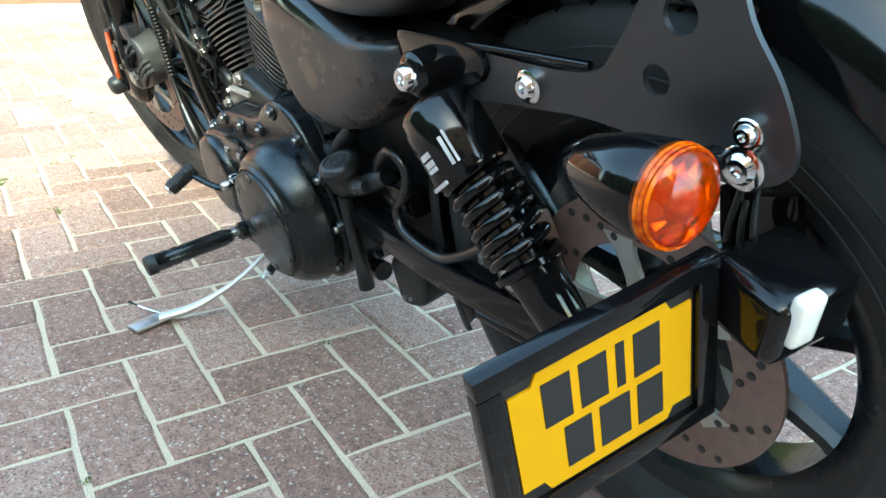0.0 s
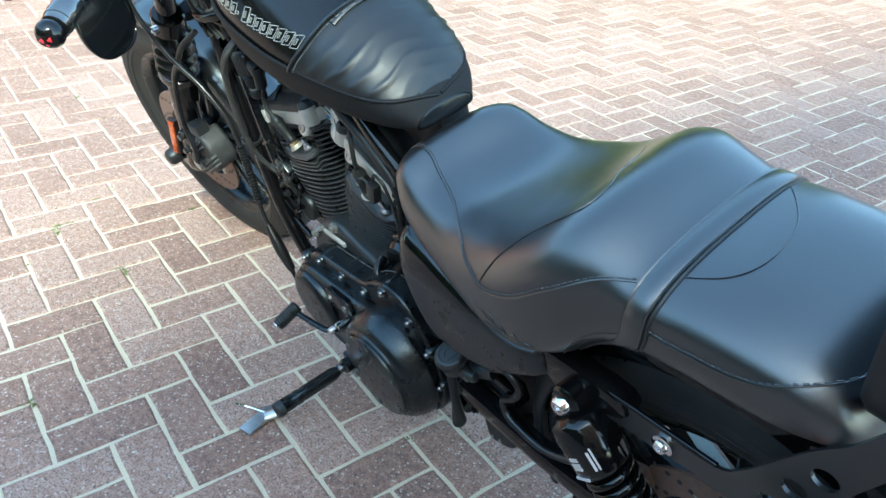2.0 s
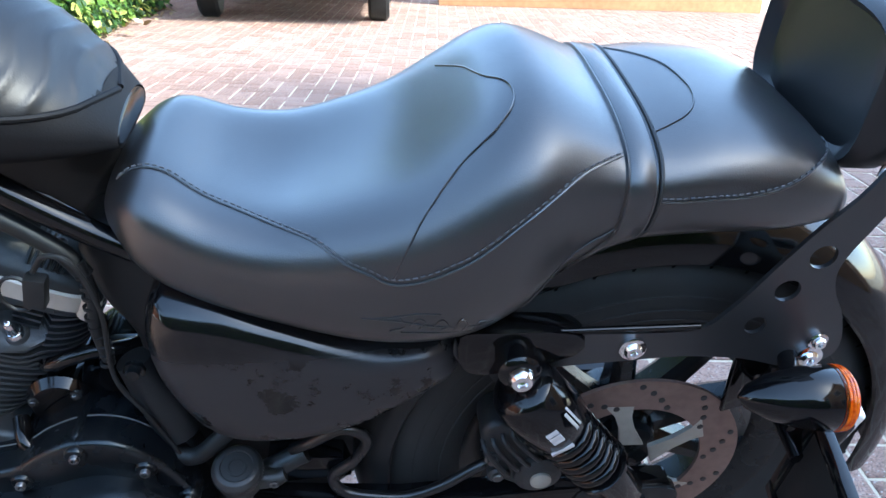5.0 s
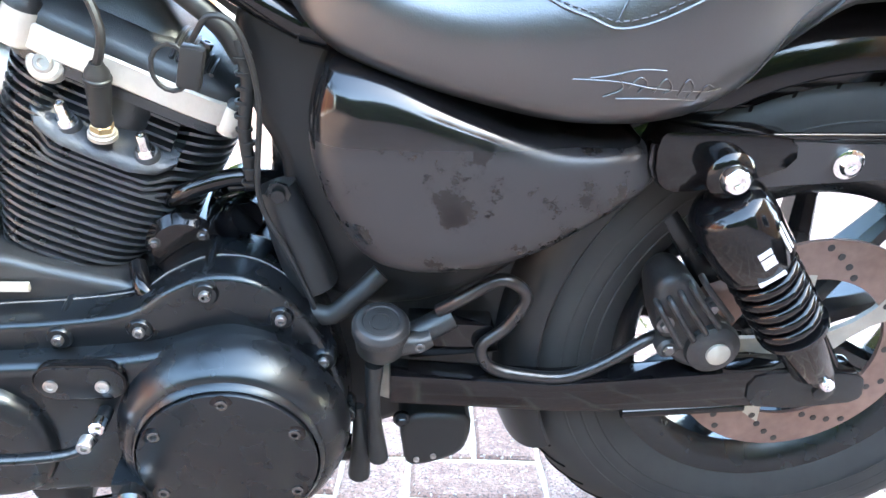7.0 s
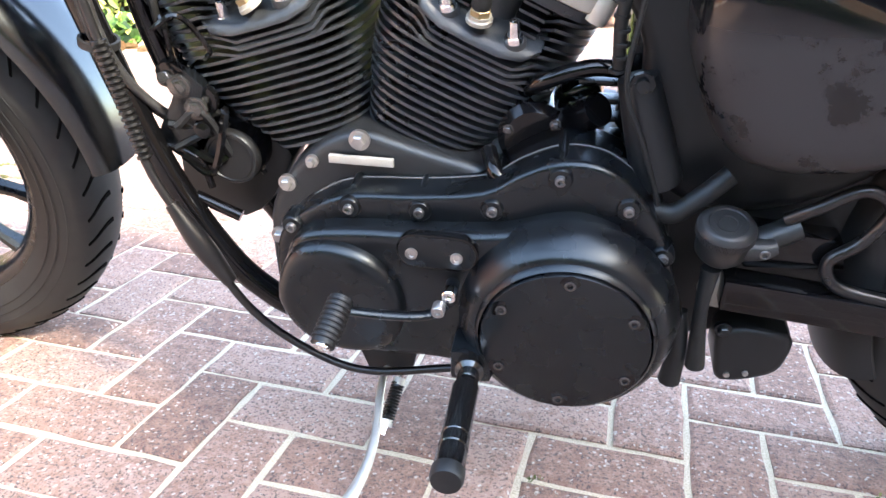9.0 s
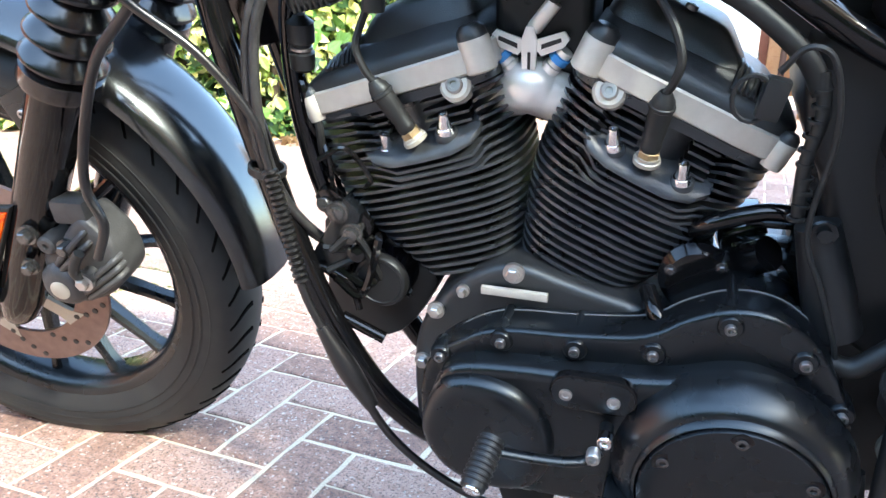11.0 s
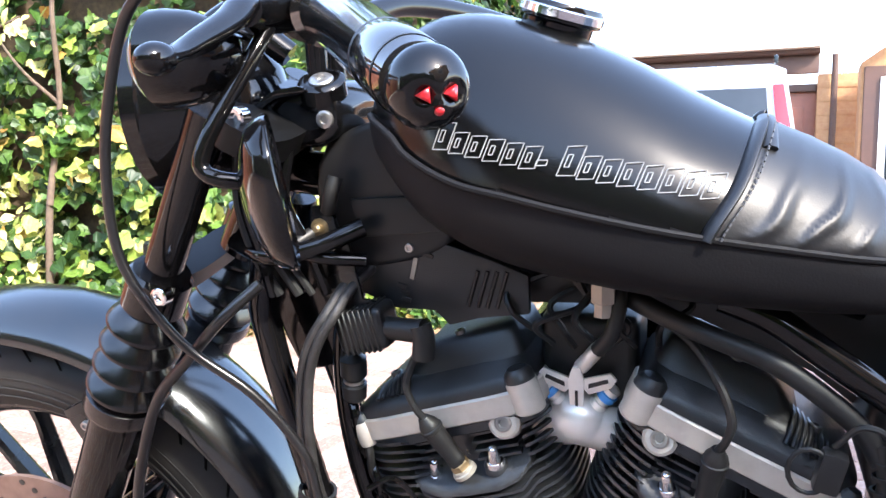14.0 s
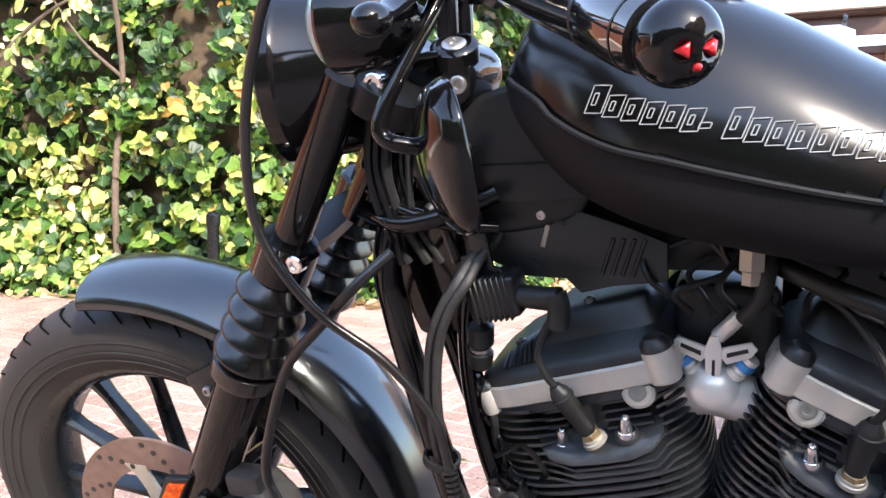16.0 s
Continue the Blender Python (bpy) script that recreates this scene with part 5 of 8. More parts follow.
# intake
INT_BACK = Matrix.Translation((-0.006, 0.034, -0.012))
def isub(name, bm, material, parent, label=""):
    bm.transform(INT_BACK)
    return part(name, bm, material, parent, label)
POLISHED = mat("clean_cast_alloy", (0.80, 0.78, 0.72), 0.30, 0.45, scale=70, color2=(0.86, 0.84, 0.78), bump=0.1, bump_scale=300)
INT = isub("intake_manifold", tube([(-0.950, -0.02, 0.637), (-0.925, -0.025, 0.645), (-0.910, -0.03, 0.652), (-0.895, -0.025, 0.645), (-0.872, -0.02, 0.637)], [0.027, 0.028, 0.030, 0.028, 0.027], 20), POLISHED, BIKE, "cast alloy intake manifold")
isub("flange_ring", lathe([(-0.006, 0.026), (0.006, 0.026)], (-0.948, -0.02, 0.637), (-0.95, 0, -0.25), 24), POLISHED, INT)
isub("flange_ring", lathe([(-0.006, 0.026), (0.006, 0.026)], (-0.874, -0.02, 0.637), (0.95, 0, -0.25), 24), POLISHED, INT)
for s in (-1, 1):
    inj = isub("injector", lathe([(0, 0.010), (0.02, 0.010), (0.021, 0.0085), (0.04, 0.0085)], (-0.908 + 0.010 * s, -0.035, 0.660), (0.62 * s, -0.1, 0.75), 18), POLISHED, INT)
    isub("seal", lathe([(0.026, 0.0105), (0.033, 0.0105), (0.034, 0.009)], (-0.908 + 0.010 * s, -0.035, 0.660), (0.62 * s, -0.1, 0.75), 18), BLUE, INT, "blue rubber seal")
    isub("bracket_wing", slab([(-0.908, 0.700), (-0.908 + s * 0.012, 0.686), (-0.908 + s * 0.034, 0.695), (-0.908 + s * 0.040, 0.704), (-0.908 + s * 0.034, 0.711), (-0.908 + s * 0.012, 0.704)], -0.045, -0.049, 0.001), POLISHED, INT)
    isub("slot", slab([(-0.908 + s * 0.012, 0.693), (-0.908 + s * 0.032, 0.701), (-0.908 + s * 0.031, 0.705), (-0.908 + s * 0.012, 0.698)], -0.0492, -0.0496, 0.0), BLACKMARK, INT)
isub("bracket_stem", slab([(-0.914, 0.655), (-0.902, 0.655), (-0.900, 0.70), (-0.904, 0.715), (-0.912, 0.715), (-0.917, 0.70)], -0.045, -0.050, 0.0015), POLISHED, INT)
isub("stem_slot", slab([(-0.9095, 0.668), (-0.9065, 0.668), (-0.9065, 0.690), (-0.9095, 0.690)], -0.0502, -0.0506, 0), BLACKMARK, INT)
isub("bolt", bolt_bm((-0.908, -0.050, 0.659), L, 0.0045, 0.003), STEEL, INT)
isub("fuel_fitting", tube([(-0.905, -0.04, 0.712), (-0.895, -0.045, 0.725), (-0.885, -0.045, 0.738)], 0.008, 12), POLISHED, INT)
# black slab added for the dark under the tank; hides the bright background
part("under_tank_tray", slab([(-1.10, 0.85), (-0.63, 0.825), (-0.60, 0.71), (-0.65, 0.67), (-0.70, 0.71), (-0.80, 0.755), (-0.86, 0.765), (-0.98, 0.760), (-1.03, 0.755), (-1.10, 0.755)], 0.0, 0.06, 0.01, 2), PLASTIC, BIKE, "black filler added under the tank to close bright gaps")
part("fuel_hose", tube([(-0.888, -0.045, 0.735), (-0.874, -0.05, 0.756), (-0.868, -0.045, 0.785), (-0.872, -0.03, 0.81)], 0.0075, 10), RUBBER, BIKE, "braided fuel hose")
part("fuel_tap", lathe([(0, 0.012), (0.02, 0.012), (0.022, 0.009), (0.034, 0.009)], (-0.882, -0.045, 0.805), (0, -0.1, -1), 6), ALU, BIKE, "brass fuel fitting under the tank")
part("throttle_body", box(-0.905, 0.05, 0.70, 0.10, 0.09, 0.10, None, 0.012, 3), PLASTIC, BIKE)
part("air_cleaner", lathe([(0, 0.09), (0.04, 0.095), (0.06, 0.085), (0.065, 0)], (-0.905, 0.10, 0.66), (0, 1, 0), 40), SATIN, BIKE)
for k in range(7):
    r = random.Random(k + 40)
    a = Vector((-0.955 + 0.02 * k, -0.02 + 0.01 * r.uniform(-1, 1), 0.735 + 0.01 * r.uniform(-1, 1)))
    part("wire", tube([a, a + Vector((0.02 * r.uniform(-1, 1), -0.015, 0.025)), a + Vector((0.04 * r.uniform(-1, 1), 0, 0.045)), a + Vector((0.07 * r.uniform(-1, 1), 0.01, 0.075))], 0.0035, 6), RUBBER, BIKE)
# wiring at the rear of the engine
part("braided_loom", tube([(-0.86, -0.03, 0.785), (-0.82, -0.055, 0.775), (-0.790, -0.068, 0.768), (-0.730, -0.072, 0.745), (-0.673, -0.074, 0.702), (-0.652, -0.075, 0.670)], 0.0095, 12), RUBBER, BIKE, "braided black wiring loom")
LOOM = part("corrugated_loom", tube([(-0.655, -0.078, 0.688), (-0.649, -0.080, 0.652), (-0.655, -0.080, 0.605), (-0.652, -0.078, 0.558)], 0.0062, 12), RUBBER, BIKE, "corrugated black conduit")
for k in range(10):
    z = 0.555 + 0.013 * k
    sub("ring", ring_solid([(-0.002, 0.0055), (-0.0015, 0.0078), (0.0015, 0.0078), (0.002, 0.0055)], (-0.6535 + 0.002 * math.sin(k), -0.0795, z), (0, 0, 1), 14), RUBBER, LOOM)
part("frame_tube", tube([(-0.78, -0.06, 0.80), (-0.739, -0.065, 0.785), (-0.693, -0.07, 0.755), (-0.643, -0.072, 0.722), (-0.60, -0.075, 0.70)], 0.013, 14), GLOSS, BIKE)
part("thin_wire", tube([(-0.690, -0.095, 0.690), (-0.672, -0.10, 0.712), (-0.650, -0.10, 0.700), (-0.638, -0.098, 0.64), (-0.644, -0.095, 0.548), (-0.622, -0.095, 0.491), (-0.598, -0.095, 0.425), (-0.60, -0.092, 0.405)], 0.0028, 8), RUBBER, BIKE)
CON = part("plug_connector", box(0, 0, 0, 0.020, 0.016, 0.036, pose(-0.692, -0.096, 0.668, 0, 12, 0), 0.003), PLASTIC, BIKE, "black wiring connector with a loop")
sub("loop", tube([Vector((-0.708 + 0.016 * math.cos(a), -0.100, 0.668 + 0.020 * math.sin(a))) for a in [2 * math.pi * k / 16 for k in range(17)]], 0.0022, 6, 1), RUBBER, CON)
part("breather_tube", tube([(-0.632, -0.065, 0.545), (-0.615, -0.068, 0.49), (-0.598, -0.068, 0.435)], [0.020, 0.024, 0.026], 16), PLASTIC, BIKE)
part("clip_bolt", lathe([(0, 0.012), (0.006, 0.012), (0.006, 0.007), (0.012, 0.007)], (-0.628, -0.078, 0.544), L, 8), SATIN, BIKE)
part("breather_hose", tube([(-0.604, -0.09, 0.415), (-0.58, -0.092, 0.412), (-0.556, -0.09, 0.432), (-0.53, -0.08, 0.455)], 0.0105, 12), RUBBER, BIKE, "ribbed breather hose")
part("exhaust_stub", tube([(-0.70, 0.02, 0.46), (-0.69, -0.02, 0.475), (-0.665, -0.045, 0.50)], 0.018, 16), GLOSS, BIKE)
part("starter_motor", lathe([(0, 0.034), (0.01, 0.038), (0.12, 0.038), (0.13, 0.03)], (-0.735, 0.07, 0.465), (0.05, -1, 0.02), 40), GLOSS, BIKE, "gloss black starter motor")
part("starter_solenoid", lathe([(0, 0.015), (0.004, 0.018), (0.075, 0.018), (0.080, 0.013), (0.080, 0)], (-0.690, 0.05, 0.478), (0.05, -1, 0.02), 24), GLOSS, BIKE, "gloss black starter solenoid")
for a in (40, 160, 280):
    bolt((-0.7285 + 0.028 * math.cos(radians(a)), -0.060, 0.4675 + 0.028 * math.sin(radians(a))), r=0.0042, h=0.005, hexa=True, material=DARKSTEEL)
part("breather_hose", tube([(-0.742, -0.035, 0.512), (-0.726, -0.052, 0.527), (-0.700, -0.055, 0.540), (-0.676, -0.052, 0.546), (-0.655, -0.048, 0.545), (-0.636, -0.03, 0.535)], 0.0088, 14), GLOSS, BIKE, "glossy black breather hose")
part("drain_pipe", tube([(-0.775, -0.06, 0.452), (-0.765, -0.085, 0.440), (-0.75, -0.092, 0.425)], 0.009, 12), GLOSS, BIKE)
part("rear_case_block", slab(smooth_outline([(-0.700, 0.505), (-0.672, 0.512), (-0.660, 0.490), (-0.655, 0.444), (-0.699, 0.434), (-0.743, 0.44), (-0.725, 0.480)], 2), 0.0, 0.07, 0.012, 3), SEMI, BIKE, "dark casting behind the rear cylinder")
for k in range(4):
    part("case_fin", box(-0.651 - 0.008 - 0.002 * k, -0.006, 0.444 + 0.012 + 0.020 * k, 0.045, 0.02, 0.006, None, 0.002), SATIN, BIKE)
part("rear_mount", slab([(-0.640, 0.60), (-0.61, 0.60), (-0.59, 0.48), (-0.62, 0.44), (-0.645, 0.47)], -0.02, 0.05, 0.01), SATIN, BIKE)

# ---- frame ----
for s in (-1, 1):
    part("frame_downtube", tube([(-1.235, 0.030 * s, 0.86), (-1.252, 0.045 * s, 0.77), (-1.244, 0.050 * s, 0.715), (-1.230, 0.055 * s, 0.660), (-1.203, 0.060 * s, 0.559), (-1.173, 0.066 * s, 0.461), (-1.145, 0.070 * s, 0.385), (-1.108, 0.070 * s, 0.31), (-1.06, 0.068 * s, 0.245), (-0.98, 0.066 * s, 0.205), (-0.75, 0.066 * s, 0.195), (-0.56, 0.070 * s, 0.205)], 0.016, 14), GLOSS, BIKE, "gloss black frame tube")
part("neck_gusset", slab(smooth_outline([(-1.285, 0.80), (-1.225, 0.83), (-1.165, 0.83), (-1.152, 0.77), (-1.172, 0.695), (-1.205, 0.672), (-1.236, 0.675), (-1.262, 0.74)], 2), -0.012, 0.012, 0.004), GLOSS, BIKE, "gloss black frame gusset at the steering neck")
part("steering_head", tube([HEAD + RAKE * -0.03, HEAD + RAKE * 0.17], 0.030, 24), GLOSS, BIKE)
BRAID = mat("braided_black_sleeve", (0.012, 0.012, 0.012), 0.34, scale=700, color2=(0.035, 0.035, 0.035), bump=0.5, bump_scale=900, spec=0.6)
part("frame_backbone", tube([(-1.24, 0, 0.90), (-1.10, 0, 0.885), (-0.9, 0, 0.86), (-0.66, 0, 0.79)], 0.024, 16), GLOSS, BIKE)
part("front_engine_mount", slab([(-1.165, 0.43), (-1.11, 0.52), (-1.09, 0.50), (-1.12, 0.40)], -0.06, 0.06, 0.006), SATIN, BIKE)
for z in (0.50, 0.475):
    bolt((-1.118 + (0.5 - z) * 0.6, -0.062, z), r=0.009, h=0.006, hexa=True, material=DARKSTEEL)
part("filter_housing", slab(smooth_outline([(-1.165, 0.46), (-1.129, 0.492), (-1.088, 0.463), (-1.076, 0.441), (-1.022, 0.404), (-1.023, 0.384), (-1.052, 0.334), (-1.093, 0.302), (-1.154, 0.321), (-1.17, 0.352), (-1.164, 0.423)], 2), -0.008, 0.06, 0.008, 2), PLASTIC, BIKE, "black oil filter housing")
MOUNTP = part("mount_plate", slab(smooth_outline([(-1.150, 0.512), (-1.132, 0.524), (-1.112, 0.512), (-1.084, 0.490), (-1.086, 0.468), (-1.106, 0.470), (-1.130, 0.486)], 3), -0.040, -0.052, 0.003), GLOSS, BIKE, "black front engine mount plate")
for q in ((-1.137, 0.506), (-1.101, 0.484)):
    bolt((q[0], -0.052, q[1]), (0.05, -0.95, 0.3), 0.0072, 0.007, DARKSTEEL, MOUNTP, True)
part("wire", tube([(-1.125, -0.060, 0.361), (-1.072, -0.060, 0.338)], 0.0075, 10), GLOSS, BIKE)
part("wire", tube([(-1.124, -0.060, 0.320), (-1.099, -0.060, 0.305)], 0.006, 10), GLOSS, BIKE)
part("wire", tube([(-1.151, -0.060, 0.427), (-1.126, -0.060, 0.420), (-1.109, -0.060, 0.406), (-1.102, -0.060, 0.375)], 0.0045, 10), GLOSS, BIKE)
part("sensor", lathe([(0, 0.012), (0.016, 0.012), (0.018, 0.009), (0.028, 0.008), (0.03, 0)], (-1.103, -0.045, 0.448), (0.3, -0.9, 0.2), 16), GLOSS, BIKE, "black oil pressure sensor")
SENS = part("connector_plug", lathe([(0.0, 0.009), (0.004, 0.013), (0.020, 0.014), (0.022, 0.0105), (0.030, 0.0105), (0.032, 0.0145), (0.052, 0.0145), (0.055, 0.010), (0.060, 0.006)], (-1.150, -0.045, 0.655), (0.10, -0.1, 0.98), 20), PLASTIC, BIKE, "black sealed wiring connector")
sub("seal_ring", ring_solid([(0.023, 0.010), (0.0235, 0.0118), (0.0265, 0.0118), (0.027, 0.010)], (-1.150, -0.045, 0.655), (0.10, -0.1, 0.98), 20), STEEL, SENS)
for k, (dx, dz) in enumerate(((0.0, 0.0), (0.012, -0.035), (0.020, -0.075))):
    part("wire", tube([(-1.165 + dx, -0.03, 0.66 + dz), (-1.150 + dx, -0.045, 0.63 + dz), (-1.152 + dx, -0.035, 0.59 + dz), (-1.135 + dx, -0.02, 0.56 + dz)], 0.0055 - 0.0008 * k, 8), RUBBER if k % 2 else GLOSS, BIKE)
# thick black tube added where pale ground showed between frame and cylinder
part("wiring_trunk", tube([(-1.150, -0.022, 0.775), (-1.166, -0.028, 0.715), (-1.168, -0.030, 0.640), (-1.160, -0.030, 0.570), (-1.142, -0.030, 0.500), (-1.128, -0.025, 0.470)], 0.0125, 14), GLOSS, BIKE, "black tube added beside the frame to close a bright gap")
for k, (dx, dy) in enumerate(((-0.005, 0.0), (0.0055, -0.004))):
    part("braided_hose", tube([(x + dx, y + dy, z) for x, y, z in ((-1.130, -0.020, 0.80), (-1.140, -0.050, 0.788), (-1.150, -0.078, 0.765), (-1.170, -0.085, 0.732), (-1.184, -0.085, 0.690), (-1.190, -0.085, 0.627), (-1.186, -0.082, 0.560), (-1.174, -0.068, 0.505), (-1.152, -0.045, 0.460), (-1.130, -0.020, 0.430))], 0.0060 - 0.0006 * k, 12), BRAID, BIKE, "braided black oil hose")
part("cable_tie", ring_solid([(-0.004, 0.018), (0.004, 0.018), (0.004, 0.0215), (-0.004, 0.0215)], (-1.193, -0.072, 0.55), (0.2, 0, 0.97), 20), BLACKMARK, BIKE)
CL = [(-1.10, -0.235, 1.055), (-1.19, -0.20, 1.085), (-1.255, -0.18, 1.065), (-1.298, -0.172, 0.996), (-1.322, -0.168, 0.918), (-1.325, -0.162, 0.832), (-1.286, -0.145, 0.750), (-1.222, -0.125, 0.690), (-1.180, -0.112, 0.625), (-1.168, -0.110, 0.570), (-1.153, -0.115, 0.498), (-1.134, -0.125, 0.423), (-1.091, -0.130, 0.341), (-1.043, -0.130, 0.252), (-0.975, -0.130, 0.198), (-0.904, -0.130, 0.177), (-0.802, -0.120, 0.189)]
CABLEM = mat("black_cable_sheath", (0.0065, 0.0065, 0.007), 0.27, scale=60, rough2=0.34, spec=0.6)
CABLE = part("clutch_cable", tube(CL, 0.0050, 10), CABLEM, BIKE, "black clutch cable looping past the fork")
pts = spline(CL[9:12], 22)
for k, p in enumerate(pts[2:40:2]):
    sub("cable_wrap", ring_solid([(-0.003, 0.005), (-0.0022, 0.0084), (0.0010, 0.0088), (0.003, 0.005)], p, (pts[min(len(pts) - 1, 2 + 2 * k + 1)] - pts[1 + 2 * k]), 14), CABLEM, CABLE)
sub("cable_adjuster", tube([(-1.118, -0.128, 0.39), (-1.091, -0.130, 0.341), (-1.064, -0.130, 0.292)], [0.0075, 0.0130, 0.0085], 14), CABLEM, CABLE, "rubber adjuster boot")
for k in range(9):
    r = random.Random(70 + k)
    a = Vector((-1.135 + 0.012 * r.uniform(-1, 1), -0.06 + 0.02 * r.uniform(-1, 1), 0.42 + 0.02 * k * r.random()))
    part("wire", tube([a, a + Vector((0.03, 0.005, 0.03 * r.uniform(-1, 1))), a + Vector((0.05, 0.02, 0.05 * r.uniform(-1, 1))), a + Vector((0.09 * r.random(), 0.03, -0.04))], 0.003 + 0.003 * r.random(), 6), RUBBER if k % 2 else GLOSS, BIKE)
part("oil_cooler_bracket", slab([(-1.14, 0.46), (-1.10, 0.48), (-1.06, 0.44), (-1.09, 0.40)], -0.02, 0.03, 0.004), SATIN, BIKE)

# ---- tank cover and marks ----
def seam_z(x):
    return curve1([(-1.105, 0.965), (-1.059, 0.947), (-1.042, 0.932), (-0.993, 0.911), (-0.945, 0.901), (-0.90, 0.891), (-0.813, 0.873), (-0.734, 0.859), (-0.67, 0.848), (-0.60, 0.838)], x)
def cover_x(z):
    """Front edge of the rear part of the leather cover."""
    return curve1([(0.80, -0.82), (0.873, -0.791), (0.904, -0.772), (0.933, -0.760), (0.955, -0.752), (1.1, -0.742)], z)
bm = bmesh.new()
NX, NR = 190, 128
grid = []
for i in range(NX + 1):
    x = -1.100 + 0.4995 * i / NX
    grid.append([Vector(p) for p in tank_ring(x, 0.0035, NR)])
band = bmesh.new()
keep, low_keep = {}, {}
for i in range(NX + 1):
    for k in range(NR):
        p = grid[i][k]
        back, under = p.x - cover_x(p.z), p.z - seam_z(p.x)
        if under <= 0.005:
            low_keep[(i, k)] = band.verts.new(p)
        if back >= 0 and under >= -0.004:
            q = p.copy()
            if under > 0:
                f = min(1.0, back / 0.05) * min(1.0, under / 0.012)
                warp = 4.2 * noise.noise(p * 11) + 1.3 * noise.noise(p * 27)
                fold = max(0.0, math.sin(2 * math.pi * (p.x * 0.66 - p.z * 0.75 - 0.10 * abs(p.y)) / 0.028 + warp)) ** 1.6
                low = max(0.10, min(1.0, 1.1 - under / 0.060)) * (0.45 + 0.9 * max(0.0, 0.5 + noise.noise(p * 17 + Vector((3, 1, 7)))))
                big = max(0.0, noise.noise(Vector((p.x * 11, abs(p.y) * 9, p.z * 16)))) ** 1.2
                q = p + (p - Vector((p.x, 0, 0.86))).normalized() * (f * (0.0062 * fold * low + 0.006 * big) + 0.0015)
            keep[(i, k)] = bm.verts.new(q)
for mesh, kept in ((bm, keep), (band, low_keep)):
    for i in range(NX):
        for k in range(NR):
            q = [(i, k), (i, (k + 1) % NR), (i + 1, (k + 1) % NR), (i + 1, k)]
            if all(a in kept for a in q):
                mesh.faces.new([kept[a] for a in q])
    bmesh.ops.delete(mesh, geom=[v for v in mesh.verts if not v.link_faces], context="VERTS")
CLOTH = mat("matt_black_cloth", (0.006, 0.006, 0.0068), 0.55, scale=40, bump=0.12, bump_scale=500, rough2=0.65, spec=0.2)
COVER = part("tank_cover", bm, VINYL, BIKE, "creased black leather tank cover", 70)
sub("lower_band", band, CLOTH, COVER, "dull black lower band of the cover", 70)
def on_tank(x, z, side=-1, grow=0.004):
    """The point of the tank's flank at that height."""
    r = [Vector(p) for p in tank_ring(x, grow, 80)]
    best = None
    for a, b in zip(r, r[1:] + r[:1]):
        if (a.y + b.y) * side > 0 and (a.z - z) * (b.z - z) <= 0 and a.z != b.z:
            q = a.lerp(b, (z - a.z) / (b.z - a.z))
            if best is None or q.y * side > best.y * side:
                best = q
    return best or min((p for p in r if p.y * side >= 0), key=lambda p: abs(p.z - z))
for s in (-1, 1):
    sub("piping", tube([on_tank(-1.095 + 0.489 * i / 50, seam_z(-1.095 + 0.489 * i / 50), s) for i in range(51)], 0.0032, 8, 1), CLOTH, COVER)
    zs = [0.868 + 0.085 * i / 24 for i in range(25)]
    edge = [on_tank(cover_x(z), min(z, curve1(T_TOP, cover_x(z)) + 0.003), s, 0.0045) for z in zs]
    sub("edge_binding", tube(edge, 0.0075, 10, 1, flat=0.5), VINYL, COVER, "bound leather edge")
    if s < 0:
        bm = bmesh.new()
        st = [p + Vector((0.011, -0.0015, 0.0)) for p in edge]
        for a, b in zip(st, st[1:]):
            tube([a.lerp(b, 0.15), a.lerp(b, 0.8)], 0.0009, 5, bm=bm)
        sub("stitching", bm, STITCH, COVER, "grey stitching")["kind"] = "stuff"
top = []
for i in range(31):
    a = -0.9 + 1.8 * i / 30
    r = tank_ring(-0.750, 0.005, 200)
    top.append(Vector(min(r, key=lambda p: abs(p[1] - 0.075 * a) + (0 if p[2] > 0.90 else 9))))
sub("edge_binding", tube(top, 0.0075, 10, 1, flat=0.5), VINYL, COVER)
# outlined mark on the tank side, kept as plain slanted blocks
def tank_block(x0, x1, z0, z1, slant):
    def pt(x, z):
        p = on_tank(x + slant * (z - z0), z, -1, 0.0009)
        return p
    c = [pt(x0, z0), pt(x1, z0), pt(x1, z1), pt(x0, z1), pt(x0, z0)]
    out = []
    for a, b in zip(c, c[1:]):
        out += [a.lerp(b, k / 4) for k in range(4)]
    return tube(out + [c[0]], 0.00055, 5, 1)
for k in range(15):
    if k == 6:
        sub("mark_block", tank_block(-0.922, -0.9135, 0.9255, 0.9295, 0.35), SILVERMARK, TANK, "pale outline mark")
        continue
    f = k / 15
    x0 = -1.012 + 0.229 * f
    zb = 0.9375 - 0.0425 * f
    big = k in (0, 7)
    hgt, wid = (0.0215, 0.0142) if big else (0.0165, 0.0132)
    sub("mark_block", tank_block(x0, x0 + wid, zb, zb + hgt, 0.38), SILVERMARK, TANK, "pale outline mark")
    sub("mark_slot", tank_block(x0 + wid * 0.40, x0 + wid * 0.66, zb + hgt * 0.30, zb + hgt * 0.72, 0.38), SILVERMARK, TANK)
CAP = part("filler_cap", lathe([(-0.03, 0.032), (0.000, 0.034), (0.002, 0.040), (0.014, 0.040), (0.018, 0.037), (0.019, 0)], (-0.934, 0.022, 1.036), (0.32, 0, 0.95), 40), GLOSS, BIKE, "gloss black filler cap with a chrome rim")
sub("cap_rim", ring_solid([(0.004, 0.039), (0.005, 0.0415), (0.012, 0.0415), (0.014, 0.039)], (-0.934, 0.022, 1.036), (0.32, 0, 0.95), 40), CHROME, CAP)

